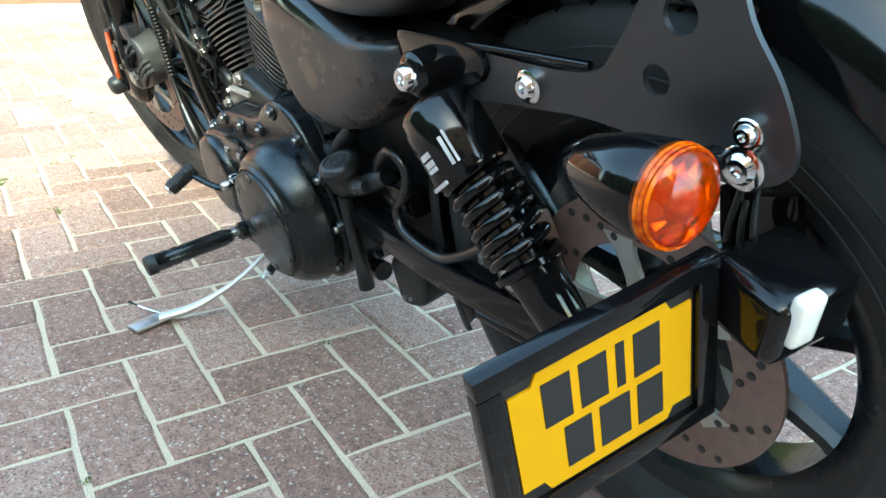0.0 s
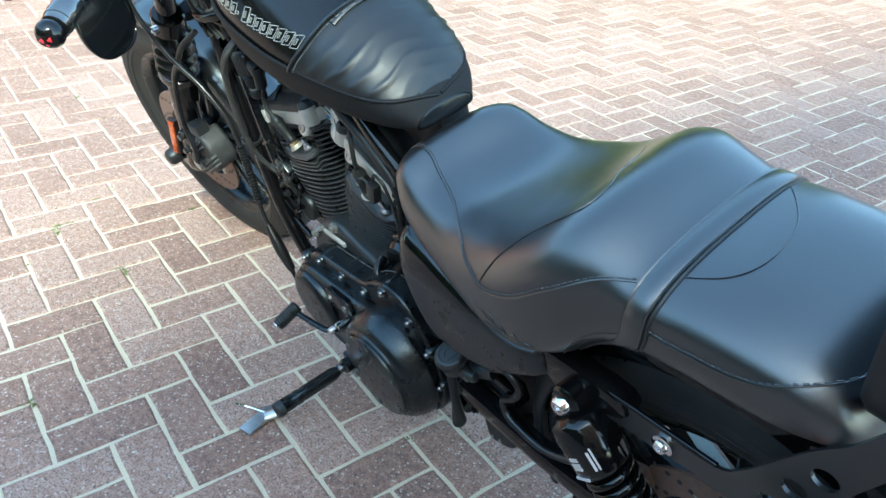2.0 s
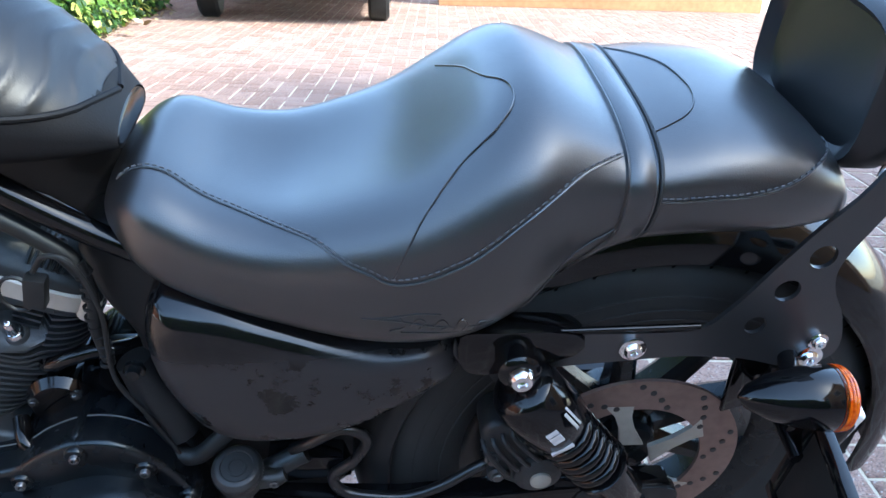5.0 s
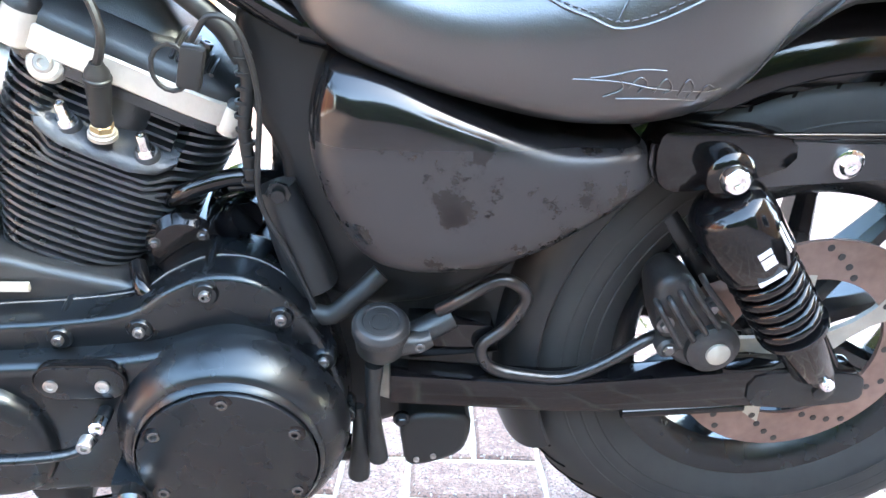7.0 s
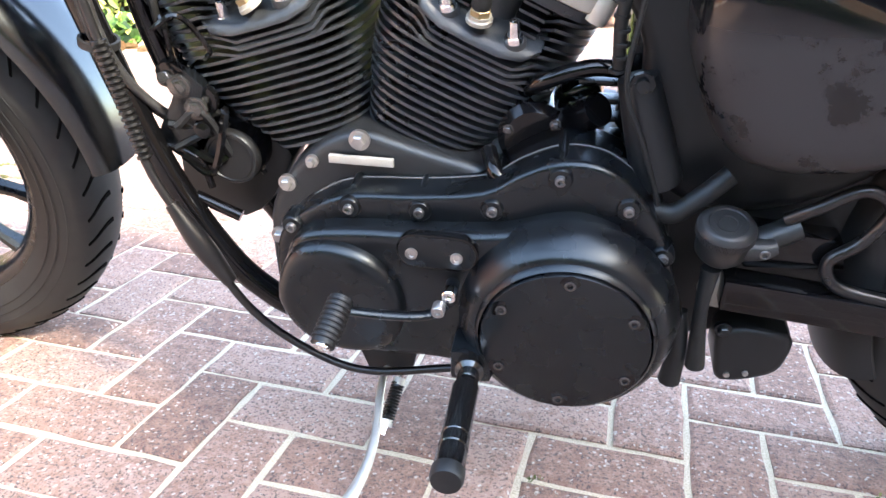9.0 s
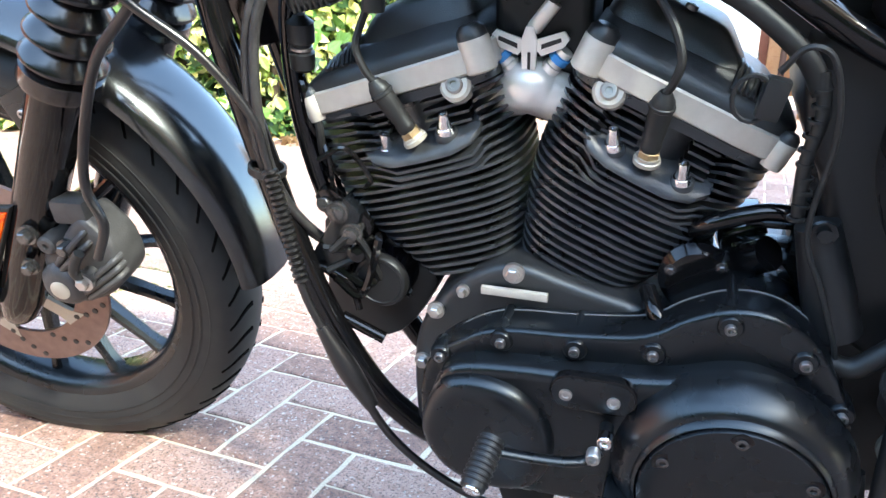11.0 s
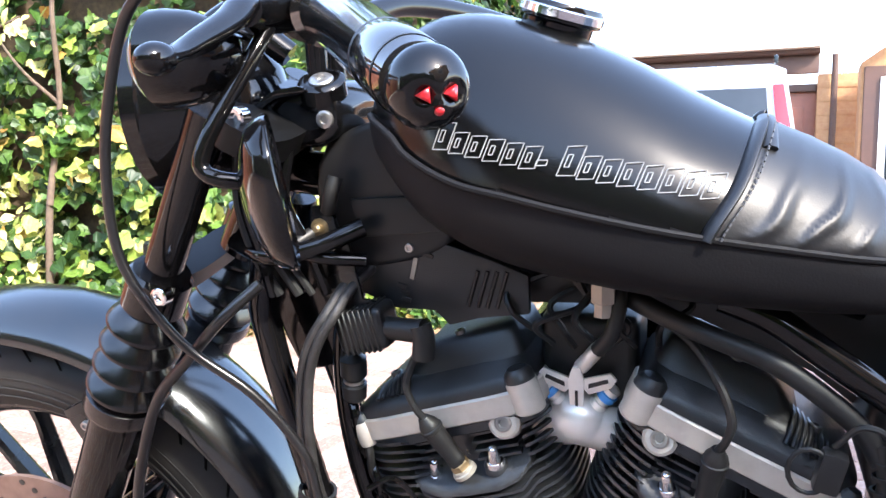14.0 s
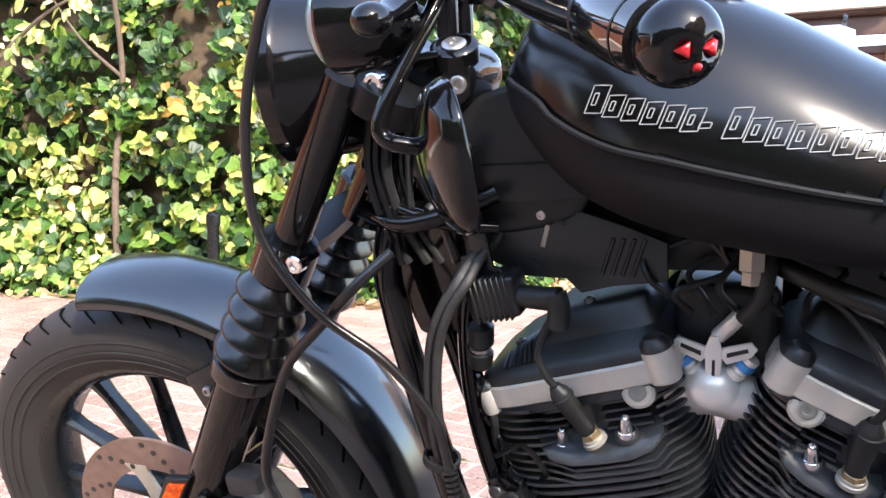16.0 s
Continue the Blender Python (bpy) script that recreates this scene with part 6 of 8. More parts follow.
# ---- front end ----
YOKE = mat("dull_black_casting", (0.004, 0.004, 0.0042), 0.34, scale=40, rough2=0.45, spec=0.22)


def tree_plate(s, y, w, name, thick, back=0.032, place=True):
    bm = bmesh.new()
    ctr = fpt(s, 0, 0)
    f = (fpt(s, 1, 0) - fpt(s, 0, 0)).normalized()
    rings = []
    for h in (-thick / 2, thick / 2):
        ring = []
        for k in range(40):
            a = 2 * math.pi * k / 40
            ring.append(ctr + Vector((0, y * math.copysign(abs(math.cos(a)) ** 0.6, math.cos(a)), 0)) + f * (w * math.copysign(abs(math.sin(a)) ** 0.6, math.sin(a)) - back) + RAKE * h)
        rings.append(ring)
    loft(rings, bm=bm)
    return fpart(name, bevelled(bm, 0.006, 2, 60), YOKE, "black fork yoke", axle=place)


LOWT = tree_plate(0.216, 0.078, 0.018, "lower_yoke", 0.024, 0.002)
TOPT = tree_plate(0.010, 0.130, 0.040, "upper_yoke", 0.026, place="top")
for s in (-1, 1):
    sub("pinch_collar", lathe([(0.19, 0.030), (0.195, 0.034), (0.235, 0.034), (0.24, 0.030)], fpt(0, 0, 0.104 * s), RAKE, 28), GLOSS, LOWT, steer=True)
bolt((-1.298, -0.147, 0.798), r=0.0095, h=0.006, parent=LOWT, material=CHROME)
bolt((-1.208, -0.112, 0.967), r=0.0105, h=0.008, parent=TOPT, material=CHROME)
bolt((-1.153, -0.0465, 0.957), r=0.0088, h=0.004, parent=TOPT)
sub("riser_block", bevelled(slab(smooth_outline([(-1.222, 0.958), (-1.205, 0.982), (-1.178, 0.992), (-1.156, 0.990), (-1.140, 0.974), (-1.139, 0.952), (-1.150, 0.936), (-1.172, 0.928), (-1.205, 0.930)], 3), -0.046, 0.046, 0.010, 3), 0.0), GLOSS, TOPT, "gloss black clamp casting")
sub("clamp_ledge", slab(smooth_outline([(-1.226, 0.972), (-1.20, 0.987), (-1.170, 0.990), (-1.168, 0.984), (-1.20, 0.979), (-1.226, 0.964)], 3), -0.046, -0.060, 0.003), GLOSS, TOPT)
sub("steering_lock", lathe([(-0.012, 0.024), (0.004, 0.024), (0.007, 0.021), (0.0075, 0.0175), (0.004, 0.0165), (0.004, 0.0)], (-1.160, -0.034, 0.990), (0.12, -0.42, 0.90), 32), GLOSS, TOPT, "black lock with a steel centre")
sub("lock_centre", lathe([(0.004, 0.0125), (0.0065, 0.0125), (0.008, 0.0105), (0.008, 0.005), (0.0055, 0.0045), (0.0055, 0)], (-1.160, -0.034, 0.990), (0.12, -0.42, 0.90), 22), STEEL, TOPT)
HB = [(-1.165, 0.0, 1.050), (-1.165, -0.07, 1.055), (-1.140, -0.13, 1.068), (-1.085, -0.19, 1.062), (-1.035, -0.242, 1.048)]
BAR = part("handlebar", tube(HB, 0.0127, 18), GLOSS, BIKE, "black drag handlebar")
sub("riser", tube([(-1.172, -0.020, 0.98), (-1.170, -0.020, 1.05)], 0.011, 16), GLOSS, BAR)
sub("riser", tube([(-1.172, 0.020, 0.98), (-1.170, 0.020, 1.05)], 0.011, 16), GLOSS, BAR)
sub("bar_right", tube([(-1.165, 0.0, 1.050), (-1.165, 0.07, 1.055), (-1.145, 0.15, 1.068), (-1.105, 0.26, 1.058), (-1.05, 0.40, 1.03)], 0.0135, 18), GLOSS, BAR)
GA, GB = Vector((-1.035, -0.242, 1.048)), Vector((-0.915, -0.385, 1.006))
gd = (GB - GA).normalized()
gl = (GB - GA).length
CHROMEB = mat("black_chrome", (0.17, 0.165, 0.16), 0.06, 0.95, scale=30, rough2=0.10)
GRIP = part("hand_grip", lathe([(-0.02, 0.018), (-0.012, 0.024), (0.0, 0.025), (0.004, 0.0195), (gl - 0.05, 0.0195), (gl - 0.048, 0.0202), (gl - 0.012, 0.0202), (gl - 0.010, 0.0195), (gl, 0.0185)], GA, gd, 48), CHROMEB, BIKE, "polished black metal hand grip")
for k in range(2):
    sub("groove", ring_solid([(gl - 0.053 + 0.04 * k, 0.0200), (gl - 0.053 + 0.04 * k, 0.0199), (gl - 0.050 + 0.04 * k, 0.0199), (gl - 0.050 + 0.04 * k, 0.0200)], GA, gd, 36), BLACKMARK, GRIP)
# skull shaped bar end, kept plain
SKC = GB + gd * 0.014
bm = bmesh.new()
bmesh.ops.create_uvsphere(bm, u_segments=40, v_segments=28, radius=1)
fx = gd
fz = (Vector((0, 0, 1)) - gd * gd.z).normalized()
fy = fz.cross(fx)
for v in bm.verts:
    p = v.co.copy()
    r = 0.0195 * (1 - 0.10 * max(0.0, -p.z) ** 1.5)
    d = 0.0
    for ey, ez, dep, rad in ((-0.36, 0.10, 0.30, 0.30), (0.36, 0.10, 0.30, 0.30), (0.0, -0.28, 0.18, 0.18)):
        if p.x > 0.2:
            q = math.hypot(p.y - ey, p.z - ez) / rad
            if q < 1:
                d += dep * (1 - q * q) ** 1.2
    if p.x > 0.2 and p.z < -0.45:
        d += 0.03 * (1 if int((p.y + 2) * 9) % 2 else 0)
    p = p * (1 - d)
    v.co = SKC + r * (fx * p.x * 0.95 + fy * p.y + fz * p.z * 1.05)
SK = part("bar_end", bm, GLOSS, BIKE, "gloss black ornamental bar end with red inlays", 60)
for ey, ez, rr in ((-0.36, 0.10, 0.0044), (0.36, 0.10, 0.0044), (0.0, -0.28, 0.0026)):
    q = Vector((math.sqrt(max(0, 1 - ey * ey - ez * ez)), ey, ez)) * 0.86
    o = SKC + 0.0195 * (fx * q.x * 0.95 + fy * q.y + fz * q.z * 1.05)
    sub("red_inlay", lathe([(-0.004, rr * 0.6), (0.0, rr), (0.002, rr * 0.8), (0.0026, 0)], o, (fx * q.x + fy * q.y + fz * q.z), 3 if rr > 0.004 else 14), RED, SK, "red inlay", 60)
# clutch lever and perch
PERCH = part("lever_perch", tube([(-1.058, -0.218, 1.054), (-1.074, -0.240, 1.056), (-1.078, -0.268, 1.052), (-1.066, -0.292, 1.050)], [0.017, 0.021, 0.017, 0.011], 18), GLOSS, BIKE, "black clutch lever perch")
sub("perch_clamp", lathe([(-0.016, 0.017), (-0.014, 0.0215), (0.014, 0.0215), (0.016, 0.017)], (-1.048, -0.228, 1.050), gd, 28), GLOSS, PERCH)
sub("switch_housing", lathe([(-0.020, 0.019), (-0.017, 0.0255), (0.012, 0.0265), (0.016, 0.022)], (-1.070, -0.204, 1.056), gd, 28), GLOSS, PERCH, "black switch housing")
bolt((-1.064, -0.290, 1.060), (0, -0.2, 1), 0.0065, 0.004, parent=PERCH, material=DARKSTEEL0)
LEV = part("clutch_lever", tube([(-1.074, -0.268, 1.055), (-1.066, -0.294, 1.052), (-1.062, -0.318, 1.042), (-1.060, -0.350, 1.032), (-1.057, -0.372, 1.026), (-1.054, -0.390, 1.024)], [0.0095, 0.0105, 0.0105, 0.0085, 0.0072, 0.0075], 16, flat=0.7), GLOSS, BIKE, "black ball-ended clutch lever")
bm = bmesh.new()
bmesh.ops.create_uvsphere(bm, u_segments=24, v_segments=16, radius=0.0092)
bm.transform(Matrix.Translation((-1.052, -0.396, 1.023)) @ Matrix.Diagonal((1.1, 1.35, 0.95, 1)))
sub("ball_end", bm, GLOSS, LEV)
# front indicator
FIO = (-1.137, -0.293, 1.022)
FI = part("front_indicator", lathe([(0.0, 0.030), (0.003, 0.0325), (0.014, 0.0325), (0.030, 0.0295), (0.046, 0.0225), (0.058, 0.0115), (0.061, 0.0)], FIO, (1, 0.10, 0.02), 36), GLOSS, BIKE, "gloss black bullet indicator under the bar")
sub("lens", lathe([(-0.013, 0.0), (-0.012, 0.012), (-0.008, 0.022), (-0.002, 0.0285), (0.002, 0.030)], FIO, (1, 0.10, 0.02), 36), SMOKED, FI, "pale smoked lens")
sub("stem", tube([(-1.105, -0.287, 1.035), (-1.090, -0.270, 1.050), (-1.072, -0.250, 1.054)], [0.010, 0.009, 0.011], 12), GLOSS, FI)
# mirror hung below the bar
MIR = part("mirror", tube([(-1.072, -0.258, 1.040), (-1.077, -0.277, 1.018), (-1.091, -0.300, 0.984), (-1.099, -0.311, 0.961), (-1.097, -0.313, 0.951), (-1.088, -0.311, 0.946), (-1.074, -0.302, 0.942)], 0.0056, 12, 8), GLOSS, BIKE, "gloss black mirror hung below the bar")
MM = Matrix.Translation((-1.064, -0.286, 0.932)) @ Matrix.Rotation(radians(-8), 4, "Y") @ Matrix.Rotation(radians(31), 4, "Z")
def mirror_ring(x, f):
    """The mirror's outline, broad above and narrower below, at depth x."""
    out = []
    for k in range(48):
        a = 2 * math.pi * k / 48
        c, s = math.cos(a), math.sin(a)
        zz = 0.053 * math.copysign(abs(s) ** 0.8, s)
        yy = 0.060 * math.copysign(abs(c) ** 0.72, c) * (1 + 0.10 * s)
        out.append((x, yy * f, zz * f))
    return out
bm = loft([mirror_ring(-0.021 + 0.025 * (1 - math.sqrt(1 - (k / 12) ** 2)), max(0.02, k / 12)) for k in range(12)] + [mirror_ring(0.004, 1.0), mirror_ring(0.0065, 0.985), mirror_ring(0.0065, 0.95), mirror_ring(0.003, 0.94)])
bm.transform(MM)
sub("mirror_shell", bm, GLOSS, MIR, "", 70)
# the glass is black chrome: its dark reflection is put into the colour
bm = loft([mirror_ring(0.002, 0.945), mirror_ring(0.0045, 0.945), mirror_ring(0.0048, 0.90), mirror_ring(0.0048, 0.02)])
bm.transform(MM)
sub("mirror_glass", bm, CHROMEB, MIR, "mirror glass with a dark reflection put into its colour")
# headlight
HL = fpart("headlight", lathe([(-0.075, 0.0), (-0.068, 0.035), (-0.045, 0.066), (0.0, 0.083), (0.045, 0.090), (0.050, 0.094), (0.066, 0.094), (0.070, 0.088)], (-1.292, 0, 0.972), (-1, 0, -0.03), 48), GLOSS, "gloss black headlight shell", axle="top")
sub("lens", lathe([(0.066, 0.088), (0.074, 0.078), (0.082, 0.05), (0.085, 0)], (-1.292, 0, 0.972), (-1, 0, -0.03), 48), SMOKED, HL, "dark glass headlight lens", steer="top")
sub("headlight_mount", tube([(-1.30, 0, 1.05), (-1.26, 0, 1.06), (-1.21, 0, 1.02)], 0.014, 12), GLOSS, HL, steer="top")
# brake line and wires in the yokes
part("front_brake_hose", tube([(-1.215, -0.10, 0.80), (-1.248, -0.125, 0.769), (-1.292, -0.13, 0.724), (-1.336, -0.135, 0.676), (-1.370, -0.138, 0.597), (-1.386, -0.138, 0.534), (-1.372, -0.14, 0.492), (-1.392, -0.14, 0.446)], 0.0058, 10), CABLEM, BIKE, "black front brake hose")
for k in range(6):
    r = random.Random(90 + k)
    o = Vector((-1.235 + 0.01 * k, -0.075 + 0.012 * r.uniform(-1, 1), 0.93))
    part("cable", tube([o, o + Vector((-0.005, -0.015 * r.random(), -0.05)), o + Vector((0.012 * r.uniform(-1, 1), 0, -0.10)), o + Vector((0.02 * r.uniform(-1, 1) + 0.02, 0.01, -0.15))], 0.004 + 0.002 * r.random(), 8), GLOSS if k % 2 else RUBBER, BIKE)
part("taped_loom", tube([(-1.26, -0.07, 0.835), (-1.21, -0.085, 0.825), (-1.16, -0.075, 0.835), (-1.12, -0.05, 0.85)], 0.010, 10), GLOSS, BIKE, "taped wiring bundle")
part("taped_loom", tube([(-1.255, -0.06, 0.855), (-1.21, -0.078, 0.838), (-1.16, -0.07, 0.822), (-1.12, -0.05, 0.815)], 0.007, 10), GLOSS, BIKE)
# forged foot of each fork leg, reaching forward to the axle
for sd in (-1, 1):
    fpart("axle_lug", slab(smooth_outline([(-1.578, 0.415), (-1.635, 0.395), (-1.690, 0.362), (-1.704, 0.332), (-1.688, 0.306), (-1.655, 0.300), (-1.615, 0.318), (-1.582, 0.362)], 3), sd * 0.088, sd * 0.122, 0.006, 3), GLOSS, "black fork foot holding the axle")
# front brake
DUSTY = mat("dusty_charcoal_casting", (0.022, 0.023, 0.025), 0.42, scale=60, color2=(0.046, 0.046, 0.046), bump=0.2, bump_scale=350)
FC = fpart("front_caliper", slab(smooth_outline([(-1.506, 0.400), (-1.500, 0.424), (-1.476, 0.434), (-1.462, 0.455), (-1.435, 0.478), (-1.416, 0.462), (-1.403, 0.440), (-1.401, 0.402), (-1.422, 0.376), (-1.450, 0.362), (-1.478, 0.356), (-1.500, 0.370)], 4), -0.070, -0.126, 0.012, 3), DUSTY, "dusty black finned front brake caliper", axle="caliper")
for k, ((xa, za), (xb, zb)) in enumerate((((-1.450, 0.371), (-1.404, 0.403)), ((-1.453, 0.379), (-1.404, 0.414)), ((-1.456, 0.387), (-1.405, 0.425)), ((-1.4745, 0.410), (-1.4315, 0.446)), ((-1.478, 0.418), (-1.434, 0.459)))):
    sub("caliper_rib", tube([(xa - 0.004, -0.120, za - 0.003), (xa, -0.131, za), ((xa + xb) / 2, -0.135, (za + zb) / 2), (xb, -0.130, zb), (xb + 0.004, -0.116, zb + 0.003)], 0.0040, 8), DUSTY, FC, steer="caliper")
sub("piston_cover", lathe([(0, 0.030), (0.006, 0.0285), (0.013, 0.022), (0.015, 0.016), (0.0150, 0)], (-1.482, -0.124, 0.386), L, 32), DUSTY, FC, steer="caliper")
sub("pin", lathe([(0, 0.0125), (0.003, 0.0125), (0.004, 0.011), (0.004, 0)], (-1.482, -0.137, 0.384), L, 24), ALU, FC, "bare metal pad pin cap", steer="caliper")
sub("guide_sleeve", lathe([(-0.03, 0.0115), (0.004, 0.0115), (0.006, 0.009), (0.006, 0.004), (0.003, 0.003), (0.003, 0)], (-1.486, -0.126, 0.441), L, 22), DUSTY, FC, steer="caliper")
BANJO = sub("banjo_fitting", lathe([(-0.02, 0.010), (0.004, 0.010), (0.005, 0.0115), (0.012, 0.0115), (0.013, 0.010)], (-1.440, -0.132, 0.405), L, 22), DUSTY, FC, steer="caliper")
sub("hose_end", tube([(-1.440, -0.141, 0.405), (-1.446, -0.146, 0.418), (-1.440, -0.147, 0.432), (-1.430, -0.146, 0.446)], 0.0062, 12), RUBBER, FC, steer="caliper")
bolt((-1.440, -0.144, 0.403), r=0.0078, h=0.008, parent=BANJO, hexa=True, steer="caliper")
for x, z, r in ((-1.506, 0.454, 0.0085), (-1.520, 0.408, 0.0072), (-1.460, 0.440, 0.0078)):
    bolt((x, -0.130, z), r=r, h=0.010, parent=FC, material=DARKSTEEL, hexa=True, steer="caliper")
sub("caliper_arm", slab([(-1.55, 0.46), (-1.50, 0.48), (-1.48, 0.46), (-1.52, 0.40), (-1.56, 0.40)], -0.085, -0.11, 0.006), SATIN, FC, steer="caliper")
sub("bleed_block", box(-1.448, -0.108, 0.482, 0.044, 0.03, 0.030, None, 0.006, 2), DUSTY, FC, steer="caliper")
RF = fpart("fork_reflector", slab([(-1.521, 0.482), (-1.495, 0.485), (-1.573, 0.368), (-1.597, 0.364)], -0.126, -0.132, 0.0015), AMBER, "amber fork reflector in a black surround", axle="axle")
sub("surround", slab([(-1.525, 0.488), (-1.490, 0.491), (-1.571, 0.362), (-1.602, 0.358)], -0.118, -0.1285, 0.002), PLASTIC, RF, steer="axle")
fpart("axle_cap", lathe([(0, 0.022), (0.012, 0.022), (0.024, 0.020), (0.030, 0.015), (0.032, 0)], (FX + 0.005, -0.120, FZ + 0.012), L, 28), PLASTIC, "black axle cap", axle="axle")
fpart("front_axle", tube([(FX, -0.12, FZ), (FX, 0.12, FZ)], 0.013, 16), SATIN, axle="axle")
for s in (-1, 1):
    fpart("fender_bracket", slab([(-1.50, 0.60), (-1.46, 0.62), (-1.44, 0.57), (-1.48, 0.55)], 0.066 * s, 0.078 * s, 0.003), SATIN, axle="axle")
    bolt((-1.47, -0.079, 0.585), r=0.006, h=0.004, steer="axle") if s < 0 else None


# ---- planting and buildings ----
def leaf_material(name, stops):
    m = bpy.data.materials.new(name)
    m.use_nodes = True
    nt = m.node_tree
    b = nt.nodes["Principled BSDF"]
    geo = nt.nodes.new("ShaderNodeNewGeometry")
    ramp = nt.nodes.new("ShaderNodeValToRGB")
    ramp.color_ramp.interpolation = "LINEAR"
    els = ramp.color_ramp.elements
    els[0].position, els[0].color = stops[0][0], (*stops[0][1], 1)
    els[1].position, els[1].color = stops[1][0], (*stops[1][1], 1)
    for p, c in stops[2:]:
        e = els.new(p)
        e.color = (*c, 1)
    nt.links.new(geo.outputs["Random Per Island"], ramp.inputs["Fac"])
    n = nt.nodes.new("ShaderNodeTexNoise")
    n.inputs["Scale"].default_value, n.inputs["Detail"].default_value = 60, 3
    nt.links.new(geo.outputs["Position"], n.inputs["Vector"])
    mx = nt.nodes.new("ShaderNodeMix")
    mx.data_type, mx.blend_type = "RGBA", "MULTIPLY"
    mx.inputs["Factor"].default_value = 0.7
    cr = nt.nodes.new("ShaderNodeValToRGB")
    cr.color_ramp.elements[0].position, cr.color_ramp.elements[1].position = 0.3, 0.7
    cr.color_ramp.elements[0].color, cr.color_ramp.elements[1].color = (0.68, 0.68, 0.61, 1), (1.38, 1.38, 1.30, 1)
    nt.links.new(n.outputs["Fac"], cr.inputs["Fac"])
    nt.links.new(ramp.outputs["Color"], mx.inputs["A"])
    nt.links.new(cr.outputs["Color"], mx.inputs["B"])
    nt.links.new(mx.outputs["Result"], b.inputs["Base Color"])
    b.inputs["Roughness"].default_value = 0.42
    tr = nt.nodes.new("ShaderNodeBsdfTranslucent")
    nt.links.new(mx.outputs["Result"], tr.inputs["Color"])
    ms = nt.nodes.new("ShaderNodeMixShader")
    ms.inputs[0].default_value = 0.35
    nt.links.new(b.outputs[0], ms.inputs[1])
    nt.links.new(tr.outputs[0], ms.inputs[2])
    nt.links.new(ms.outputs[0], nt.nodes["Material Output"].inputs["Surface"])
    return m


IVY = leaf_material("ivy_leaf", [(0.0, (0.012, 0.032, 0.010)), (0.35, (0.035, 0.088, 0.018)), (0.62, (0.10, 0.20, 0.034)), (0.82, (0.26, 0.36, 0.07)), (0.96, (0.56, 0.52, 0.17)), (1.0, (0.40, 0.16, 0.03))])
PALE = leaf_material("pale_variegated_leaf", [(0.0, (0.16, 0.24, 0.05)), (0.4, (0.40, 0.44, 0.12)), (0.8, (0.66, 0.62, 0.26)), (1.0, (0.72, 0.70, 0.42))])
# darker copy of the ivy green: the hedge's inner shade put into the colour
SHADELEAF = leaf_material("shade_painted_ivy_leaf", [(0.0, (0.010, 0.028, 0.008)), (0.5, (0.03, 0.075, 0.014)), (1.0, (0.09, 0.15, 0.03))])
BARK = mat("bark", (0.07, 0.05, 0.035), 0.85, scale=25, color2=(0.14, 0.10, 0.07), bump=0.6)
# dark brown backing of both hedges, with their inner shade put into it
HEDGE_DARK = mat("dark_hedge_backing", (0.035, 0.024, 0.016), 0.95, scale=30, color2=(0.10, 0.07, 0.04), bump=0.8)
DRY = leaf_material("dry_leaf", [(0.0, (0.20, 0.11, 0.05)), (0.5, (0.42, 0.30, 0.16)), (1.0, (0.60, 0.50, 0.32))])
LOBED = [(0, 0), (0.38, -0.06), (0.58, 0.22), (0.46, 0.40), (0.46, 0.60), (0.24, 0.70), (0, 0.96), (-0.24, 0.70), (-0.46, 0.60), (-0.46, 0.40), (-0.58, 0.22), (-0.38, -0.06)]
OVAL = [(0, 0), (0.20, 0.22), (0.26, 0.5), (0.16, 0.8), (0, 1.0), (-0.16, 0.8), (-0.26, 0.5), (-0.20, 0.22)]


def leaves(name, spots, material, shape, size, seed, label):
    """Many separate leaves; spots are (point, outward way)."""
    rnd = random.Random(seed)
    vs, fs = [], []
    for p, out in spots:
        s = size * (0.45 + 0.9 * rnd.random() ** 1.3)
        nrm = (Vector(out) + Vector((rnd.gauss(0, 0.55), rnd.gauss(0, 0.55), rnd.gauss(0.25, 0.5)))).normalized()
        tip = Vector((rnd.gauss(0, 0.6), rnd.gauss(0, 0.6), rnd.gauss(-0.7, 0.5)))
        tip = (tip - nrm * tip.dot(nrm)).normalized()
        side = nrm.cross(tip)
        o = len(vs)
        for a, b in shape:
            vs.append(tuple(Vector(p) + side * a * s + tip * (b - 0.4) * s + nrm * (0.30 * abs(a) - 0.45 * a * a - 0.22 * b * b) * s))
        k = len(shape)
        h = k // 2
        fs.append(tuple(range(o, o + h + 1)))
        fs.append((o,) + tuple(range(o + h, o + k)))
    me = bpy.data.meshes.new(name)
    me.from_pydata(vs, [], fs)
    me.materials.append(material)
    return tagged(new(name, me), label, "plant", kind="stuff")


def along(line, t):
    """Point and outward way at t metres along a ground line."""
    for a, b in zip(line, line[1:]):
        a, b = Vector(a), Vector(b)
        d = (b - a).length
        if t <= d or b == Vector(line[-1]):
            w = (b - a) / d
            return a + w * min(t, d), Vector((w.y, -w.x))
        t -= d


HEDGE_LINE = [(-9.0, 0.9), (-5.7, 2.75), (-4.6, 3.25), (-3.7, 3.62), (-3.05, 3.85), (-2.95, 4.5), (-3.0, 7.5)]
H_LEN = sum((Vector(b) - Vector(a)).length for a, b in zip(HEDGE_LINE, HEDGE_LINE[1:]))
rnd = random.Random(11)


def bulge(t, z):
    return 0.22 * noise.noise(Vector((t * 0.9, z * 0.9, 3.0))) + 0.10 * noise.noise(Vector((t * 3.1, z * 3.1, 7.0)))


